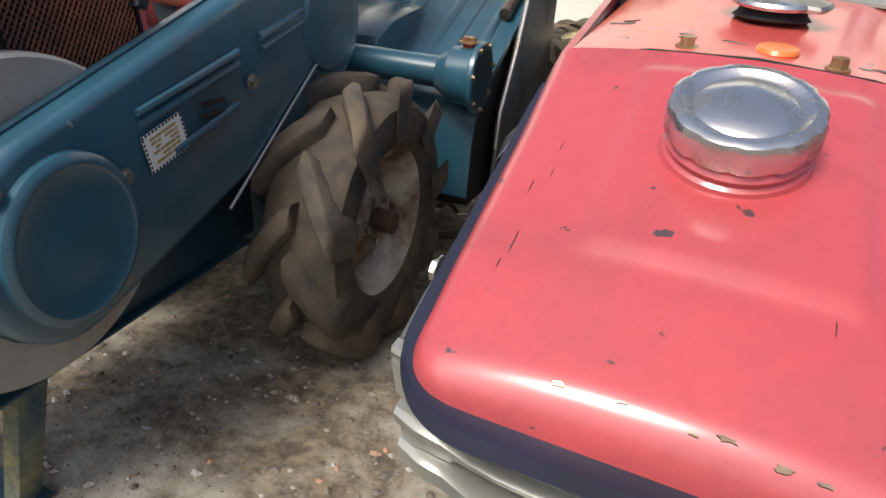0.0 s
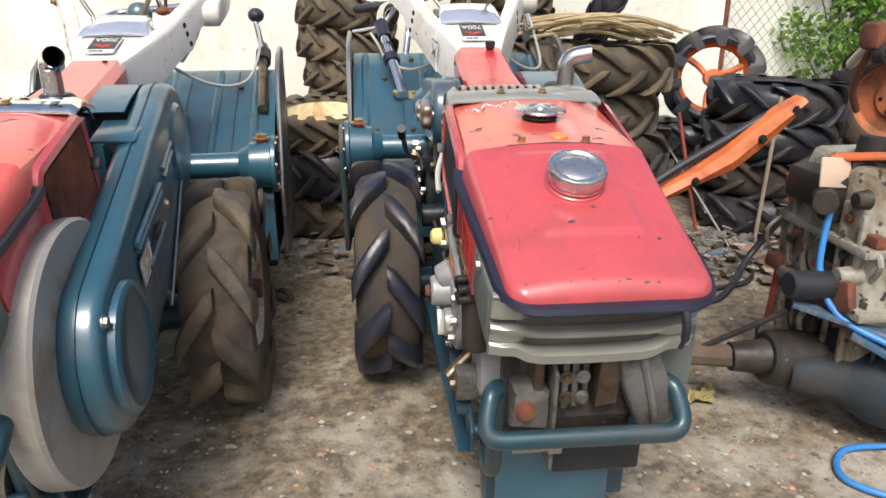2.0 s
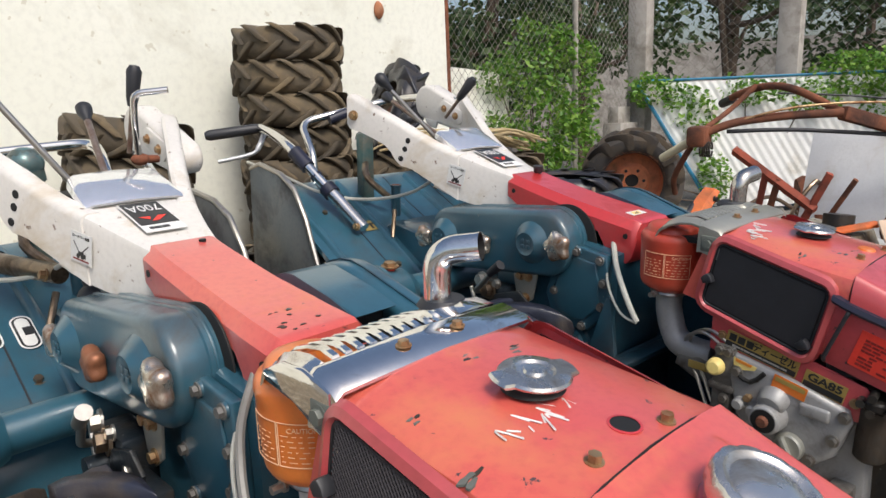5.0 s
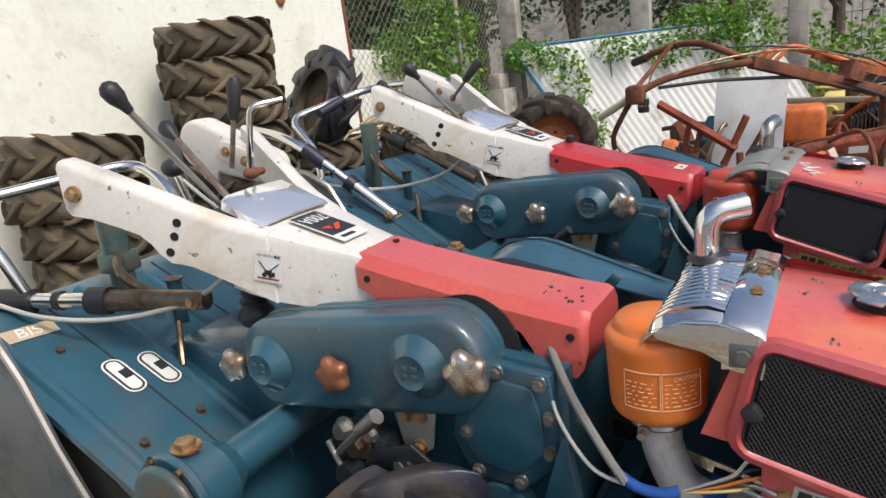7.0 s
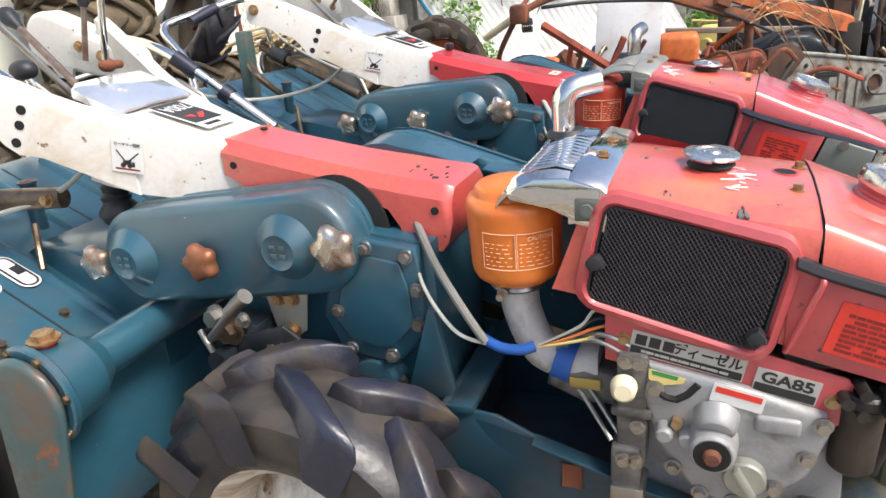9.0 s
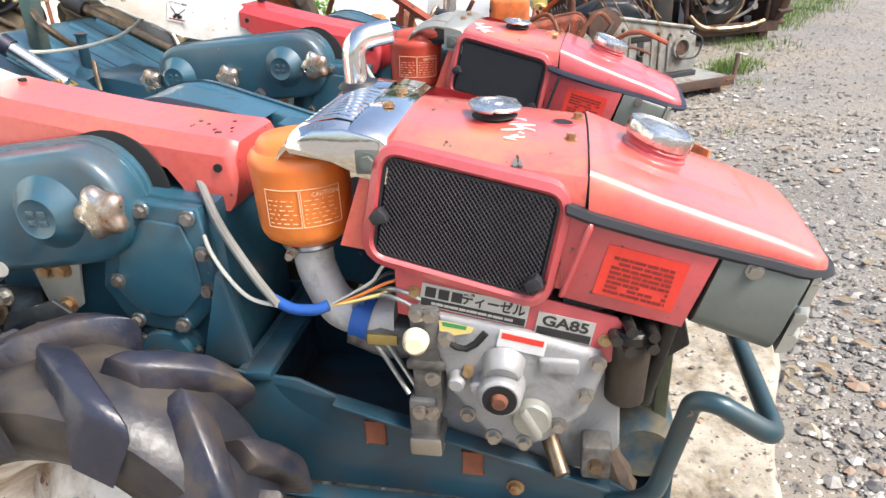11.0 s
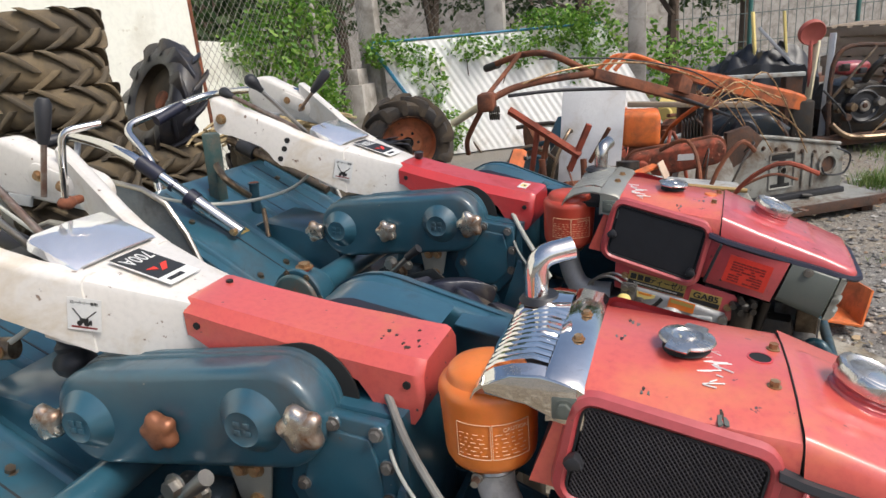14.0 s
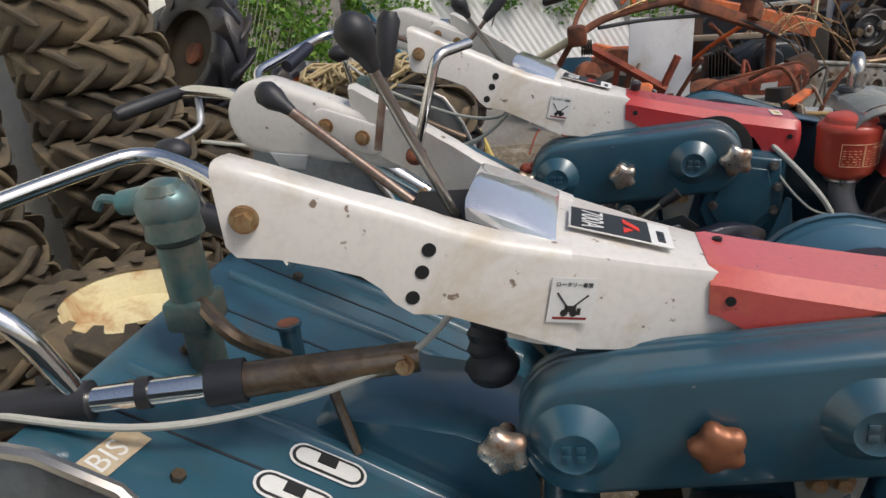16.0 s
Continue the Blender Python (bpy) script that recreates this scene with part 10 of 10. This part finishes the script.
def dark_engine():
    """Stripped engine in its frame; x runs to the road, -y to the yard."""
    e = holder("old_engine", pose(6.25, -1.20, 0.0, 0, 0, -72), "dark old diesel engine in a rusty frame at the road edge", "engine")
    for x0, x1, y0, z0, mt in ((-0.62, 0.55, -0.34, 0.14, IRON_DARK), (-0.62, 0.55, 0.24, 0.14, IRON_DARK)):
        bm = B()
        box(bm, x0, x1, y0, y0 + 0.07, z0 - 0.05, z0 + 0.05, 0.006)
        part("skid", bm, mt, e)
    for x in (-0.5, 0.42):
        bm = B()
        box(bm, x - 0.05, x + 0.05, -0.30, 0.28, -0.03, 0.10, 0.008)
        part("skid_foot", bm, IRON_DARK, e)
    bm = B()
    prism(bm, [(-0.34, 0.16), (-0.40, 0.40), (-0.28, 0.62), (-0.06, 0.68), (0.14, 0.60), (0.22, 0.36), (0.16, 0.16)], -0.24, 0.22, "y", 0.04, 3)
    part("block", bm, GREY_DARK, e)
    bm = B()
    lathe(bm, [(0.02, -0.03), (0.06, -0.045), (0.075, -0.02), (0.115, -0.02), (0.14, -0.04), (0.155, -0.03), (0.155, 0.03), (0.02, 0.03)], Matrix.Translation((-0.14, -0.28, 0.44)) @ pose(0, 0, 0, -90), 30)
    pu = part("pulley", bm, BLACK, e, "black belt pulley with a bright hub")
    bm = B()
    cyl(bm, (-0.14, -0.31, 0.44), (-0.14, -0.335, 0.44), 0.055, 0.05, 20, 0.006)
    part("hub", bm, STEEL, pu)
    bm = B()
    tube(bm, round_path([(-0.30, -0.30, 0.44), (-0.14, -0.30, 0.62), (0.10, -0.30, 0.60), (0.16, -0.30, 0.46), (0.02, -0.30, 0.30), (-0.20, -0.30, 0.28), (-0.30, -0.30, 0.44)], 0.08), 0.012, 8)
    part("belt", bm, BLACK, e)
    bm = B()
    box(bm, 0.20, 0.40, -0.30, -0.06, 0.56, 0.88, 0.02)
    part("radiator", bm, BLUE_DARK, e, "dark blue-black tank")
    bm = B()
    box(bm, -0.30, -0.02, -0.20, 0.05, 0.72, 0.84, 0.05, seg=3)
    part("red_tank", bm, RED, e, "red paint-worn fuel tank")
    bm = B()
    lathe(bm, [(0.10, -0.09), (0.20, -0.10), (0.30, -0.085), (0.345, -0.05), (0.355, 0), (0.345, 0.05), (0.30, 0.085), (0.20, 0.10), (0.10, 0.09)], Matrix.Translation((0.50, -0.05, 0.42)) @ pose(0, 0, 0, 0, 0, 12) @ Matrix.Rotation(radians(90), 4, "Y"), 36)
    wh = part("old_wheel", bm, IRON_DARK, e, "rusty brown iron wheel")
    for k in range(16):
        q = k * math.tau / 16
        bm = B()
        box(bm, -0.09, 0.09, -0.016, 0.016, 0.335, 0.385, 0.004, Matrix.Translation((0.50, -0.05, 0.42)) @ pose(0, 0, 0, 0, 0, 12) @ Matrix.Rotation(q, 4, "X"))
        part("cleat", bm, IRON_DARK, wh)
    for p, r, mt in (([(-0.46, -0.30, 0.14), (-0.44, -0.30, 0.92), (0.02, -0.28, 0.98), (0.34, -0.26, 0.92)], 0.022, IRON_DARK), ([(0.42, -0.30, 0.14), (0.44, -0.30, 0.80), (0.30, -0.28, 0.96)], 0.022, IRON_DARK),
                     ([(-0.10, -0.22, 0.66), (-0.06, -0.30, 0.80), (0.10, -0.30, 0.90), (0.20, -0.26, 0.86)], 0.03, GREY_DARK), ([(0.05, -0.27, 0.22), (0.24, -0.32, 0.34), (0.30, -0.34, 0.56)], 0.016, STEEL),
                     ([(-0.50, -0.32, 0.50), (-0.34, -0.36, 0.72), (-0.10, -0.34, 0.98)], 0.014, BRONZE), ([(-0.46, -0.34, 0.30), (-0.30, -0.38, 0.18), (0.10, -0.38, 0.16), (0.36, -0.36, 0.20)], 0.028, BRONZE),
                     ([(-0.56, -0.34, 0.62), (-0.36, -0.36, 0.40), (-0.26, -0.34, 0.20)], 0.010, BLACK), ([(-0.05, -0.33, 0.18), (0.10, -0.35, 0.36), (0.12, -0.33, 0.56)], 0.009, BRASS)):
        bm = B()
        tube(bm, smooth_path(p, 6), r, 8)
        part("pipe", bm, mt, e)
    r4 = random.Random(31)
    for k in range(26):
        bm = B()
        p_ = Vector((r4.uniform(-0.42, 0.36), -0.27 + r4.uniform(-0.04, 0.02), r4.uniform(0.2, 0.86)))
        s_ = r4.uniform(0.018, 0.05)
        if k % 2:
            cyl(bm, p_, p_ + Vector((0, -s_ * 1.5, 0)), s_, s_ * 0.8, 12, 0.004)
        else:
            box(bm, p_.x - s_, p_.x + s_, p_.y - s_ * 0.6, p_.y + s_, p_.z - s_ * 0.7, p_.z + s_ * 0.7, 0.006)
        part("fitting", bm, (GREY_DARK, IRON_DARK, BLACK, STEEL, GREY_DARK, BRONZE)[k % 6], e)


dark_engine()


def pallet(m):
    e = holder("pallet", m, "weathered grey wooden pallet on a scrap heap", "pallet")
    for k in range(6):
        bm = B()
        box(bm, -0.6, 0.6, -0.5 + k * 0.18, -0.38 + k * 0.18, 0.10, 0.125, 0.003)
        part("board", bm, WOOD, e)
    for k in range(3):
        bm = B()
        box(bm, -0.6 + k * 0.55, -0.5 + k * 0.55, -0.5, 0.52, 0.0, 0.10, 0.004)
        part("bearer", bm, WOOD, e)


for k in range(9):
    pallet(pose(9.3 + 0.05 * (k % 2), -2.25 + 0.04 * (k % 3), -0.03 + k * 0.127, 0, 0, -34 + 3 * (k % 4)))
TARP = mat("black_torn_tarp", (0.022, 0.024, 0.028), (0.012, 0.013, 0.016), 0.4, 0, 6, 60, 0.5)
bm = B()
for j in range(15):
    for i in range(27):
        bm.verts.new((6.75 + 0.055 * j, 0.30 - 0.05 * i, max(0.0, (1.02 - 0.16 * abs(j - 7) / 7 - 0.34 * (abs(i - 14) / 13) ** 2 + 0.16 * noise.noise((j * 0.35, i * 0.3, 2)) + 0.07 * noise.noise((j * 0.9, i * 0.8, 5))) * (0.0 if j in (0, 14) or i in (0, 26) else 1.0))))
bm.verts.ensure_lookup_table()
for j in range(14):
    for i in range(26):
        o = j * 27 + i
        bm.faces.new((bm.verts[o], bm.verts[o + 1], bm.verts[o + 28], bm.verts[o + 27]))
thing("tarpaulin", bm, TARP, "crumpled black tarpaulin over a scrap heap", "tarpaulin")
for a_, b_, r0, mt, lb in (((7.0, -0.42, 0.0), (7.05, -0.30, 1.42), 0.035, YELLOW, "yellow painted steel post leaning in the scrap"), ((7.1, -0.75, 0.0), (7.1, -0.62, 1.40), 0.035, YELLOW, "yellow painted steel post leaning in the scrap"),
                           ((6.0, -0.66, 0.0), (6.08, -0.76, 1.10), 0.035, CREAM, "cream painted upright in the scrap"), ((6.0, -0.84, 0.0), (6.1, -0.90, 1.16), 0.03, ALU, "grey steel upright in the scrap"), ((6.9, -0.35, 1.25), (6.85, -0.80, 0.70), 0.05, ALU, "long pale steel blade on the scrap heap"),
                           ((6.0, 0.50, 0.80), (6.0, -0.66, 0.79), 0.055, MOWER_GREY, "long grey steel beam across the scrap"), ((5.8, 1.0, 0.60), (5.9, -0.2, 0.52), 0.07, WOOD, "weathered plank lying across the scrap")):
    bm = B()
    p_, q_ = Vector(a_), Vector(b_)
    box(bm, -r0, r0, -r0 * 0.35, r0 * 0.35, 0, (q_ - p_).length, 0.004, Matrix.Translation(p_) @ (q_ - p_).to_track_quat("Z", "Y").to_matrix().to_4x4())
    thing("scrap_bar", bm, mt, lb, "scrap bar", "scrap bars")
for y_ in (0.42, -0.55):
    bm = B()
    prism(bm, [(-0.10, 0), (0.10, 0), (0.07, 0.77), (-0.07, 0.77)], -0.08, 0.08, "y", 0.01, m=pose(6.02, y_, 0, 0, 0, 12))
    thing("trestle", bm, IRON_DARK, "rusty iron trestle under a grey beam", "trestle", "beam trestles")
bm = B()
lathe(bm, [(0.02, -0.02), (0.09, -0.02), (0.115, -0.035), (0.125, -0.02), (0.125, 0.02), (0.02, 0.02)], pose(6.04, -0.70, 1.18, 0, 70, 15), 26)
tube(bm, [(6.06, -0.70, 1.10), (6.06, -0.74, 0.0)], 0.02, 8)
thing("red_disc", bm, mat("faded_red_disc", (0.42, 0.10, 0.08), (0.34, 0.08, 0.06), 0.6), "faded red round disc on a stem in the scrap", "scrap part")
# Mixed scrap in the row between the machines and the fence.
r_ = random.Random(77)
MIX = (RUST, GREY_DARK, RUST_RED, MOWER_GREY, BLACK, ORANGE_RUST, BLUE_DARK, YELLOW)
for k in range(78):
    t = r_.random()
    x = 3.4 + 5.4 * t
    y = r_.uniform(0.9 - 0.42 * (x - 3.4), 2.6 - 0.30 * (x - 3.4)) - 0.1
    mt = MIX[min(int(r_.random() ** 1.5 * 8), 7)]
    bm = B()
    q = r_.random()
    h = r_.uniform(0.12, 0.55)
    if q < 0.4:
        prism(bm, [(-h * 0.5, 0), (h * 0.45, 0), (h * 0.5, h * 0.6), (h * 0.1, h), (-h * 0.4, h * 0.8)], -h * 0.35, h * 0.35, "y", 0.03, m=pose(x, y, 0, 0, 0, r_.uniform(0, 360)))
        cyl(bm, (x, y, h * 0.4), (x - h * 0.5, y + 0.1, h * 0.45), h * 0.22, h * 0.2, 14, 0.01)
    elif q < 0.75:
        a = r_.uniform(0, 6.28)
        L_ = r_.uniform(0.5, 1.3)
        tube(bm, smooth_path([(x, y, 0.0), (x + 0.3 * L_ * math.cos(a), y + 0.3 * L_ * math.sin(a), h * 0.9), (x + L_ * 0.8 * math.cos(a + 0.2), y + L_ * 0.8 * math.sin(a + 0.2), h * r_.uniform(0.6, 1.8))], 4), r_.uniform(0.015, 0.035), 7)
    else:
        lathe(bm, [(0.05, -0.05), (h * 0.5, -0.06), (h * 0.55, 0), (h * 0.5, 0.06), (0.05, 0.05)], pose(x, y, h * 0.5, r_.uniform(60, 90), 0, r_.uniform(0, 360)), 22)
    thing("scrap_part", bm, mt, "rusty tractor part in the scrap row", "scrap part", "scrap row")
# Far road with a wire fence and a low kerb.
bm = B()
box(bm, -0.15, 0.15, -9.0, 6.0, -0.05, 0.14, 0.02, pose(13.9, -4.0, 0, 0, 0, 20))
thing("kerb", bm, mat("red_brown_kerb", (0.25, 0.13, 0.09), (0.2, 0.1, 0.07), 0.9), "low red-brown kerb under the far fence", "kerb", kind="structure")
bm = B()
for k in range(90):
    y = -9.0 + k * 0.15
    tube(bm, [(0, y, 0.1), (0, y, 1.7)], 0.007, 4)
for z in (0.35, 0.8, 1.25, 1.65):
    tube(bm, [(0, -9.0, z), (0, 4.5, z)], 0.008, 4)
thing("fence_far", bm, mat("grey_green_wire", (0.12, 0.15, 0.14), (0.1, 0.12, 0.11), 0.6), "welded wire fence along the far road", "fence", m=pose(13.9, -4.0, 0, 0, 0, 20), kind="structure")
bm = B()
box(bm, 0, 7, -40, 40, -0.04, -0.015, 0, pose(15.5, -4.0, 0, 0, 0, 20))
thing("road", bm, ASPHALT, "grey asphalt road beyond the far fence", "road", kind="structure")
bm = B()
box(bm, 0, 0.3, -40, 40, -0.1, 2.6, 0, pose(24.5, -4.0, 0, 0, 0, 20))
thing("wall_far", bm, POST, "long grey wall across the road", "wall", kind="structure")

# Thin rusty rods, wire and litter all through the near scrap.
r_ = random.Random(91)
for k in range(20):
    x, y = r_.uniform(1.75, 3.7), r_.uniform(0.35, 1.9)
    if y > 1.9 - 0.25 * (x - 1.7):
        y -= 0.5
    a, l, h = r_.uniform(0, 6.28), r_.uniform(0.25, 0.7), r_.uniform(0.25, 0.75)
    bm = B()
    p = [(x, y, 0.0), (x + l * 0.3 * math.cos(a), y + l * 0.3 * math.sin(a), h * 0.7), (x + l * 0.7 * math.cos(a + 0.3), y + l * 0.7 * math.sin(a + 0.3), h), (x + l * math.cos(a + 0.6), y + l * math.sin(a + 0.6), h * r_.uniform(0.5, 1.0))]
    tube(bm, smooth_path(p, 4), r_.choice((0.004, 0.006, 0.008, 0.012)), 7)
    thing("scrap_rod", bm, (RUST, RUST_RED, GREY_DARK, BRONZE)[k % 4], "bent rusty rod sticking out of the scrap", "scrap rod", "scrap rods")
verts, faces = [], []
for k in range(1500):
    x = r_.uniform(1.6, 4.6)
    y = r_.uniform(0.1, 2.4) - 0.22 * (x - 1.6)
    s_ = r_.uniform(0.012, 0.06)
    a, t = r_.random() * 6.28, r_.uniform(-0.6, 0.6)
    z = 0.004 + r_.random() ** 2 * 0.16
    o = len(verts)
    for dx, dy, dz in ((-1, -0.5, 0), (1, -0.6, 0.1), (0.9, 0.6, 0.25), (-0.8, 0.5, 0.05), (-1, -0.5, -0.12), (1, -0.6, -0.05), (0.9, 0.6, 0.1), (-0.8, 0.5, -0.1)):
        verts.append((x + s_ * (dx * math.cos(a) - dy * math.sin(a)), y + s_ * (dx * math.sin(a) + dy * math.cos(a)), max(0.002, z + s_ * (dz + dx * t * 0.4))))
    faces += [(o, o + 1, o + 2, o + 3), (o + 7, o + 6, o + 5, o + 4), (o, o + 4, o + 5, o + 1), (o + 1, o + 5, o + 6, o + 2), (o + 2, o + 6, o + 7, o + 3), (o + 3, o + 7, o + 4, o)]
me = bpy.data.meshes.new("scrap_litter")
me.from_pydata(verts, [], faces)
me.materials.append(island_mat("rusty_litter", [(0.22, 0.08, 0.04), (0.10, 0.06, 0.04), (0.05, 0.045, 0.04), (0.30, 0.13, 0.06), (0.16, 0.13, 0.10), (0.07, 0.07, 0.07), (0.35, 0.30, 0.22), (0.12, 0.05, 0.03)], 0.8))
tagged(new("scrap_litter", me), "rust flakes, leaves and small iron scrap on the ground", "scrap", kind="stuff")


# ---- true site plan ----
# Drawn and true distances along the yard for everything round the machines.
SITE_X = ((-9.0, -9.2), (0.28, 0.05), (0.72, 0.50), (1.22, 1.06), (1.93, 1.645), (2.4, 1.96), (3.14, 2.58), (6.3, 4.9), (9.0, 7.0), (14.0, 10.6), (40.0, 32.0))
PLACED = {"ground", "pavement", "gravel", "pebbles", "road_stones", "leaf_litter", "litter_scrap", "power_tiller", "tyre", "spoked_wheel", "disc_wheel", "farm_wheel", "wall_back", "wall_plug", "rag", "stripped_gearbox", "cultivator", "straw_bundle", "sun"}


def site(p):
    for (a, b), (c, d) in zip(SITE_X, SITE_X[1:]):
        if p[0] <= c:
            break
    x = b + (d - b) * (p[0] - a) / (c - a)
    return Vector((x, 3.75 + 0.87 * (p[1] - 3.9), p[2] * (0.925 - 0.02 * min(max(p[0] - 2.0, 0.0), 4.5))))


def on_site(ob):
    """Move a thing drawn in place vertex by vertex, a posed one as a whole."""
    m = ob.matrix_basis
    if m != Matrix.Identity(4):
        o = m.translation
        ob.matrix_basis = Matrix.Translation(site(o)) @ Matrix.Scale(0.88, 4) @ Matrix.Translation(-o) @ m
        return
    if ob.type == "MESH":
        for v in ob.data.vertices:
            v.co = site(v.co)
    for c in ob.children:
        on_site(c)


for ob in [o for o in bpy.data.objects if not o.parent and o.type in {"MESH", "EMPTY"}]:
    if ob.name.split(".")[0] not in PLACED:
        on_site(ob)
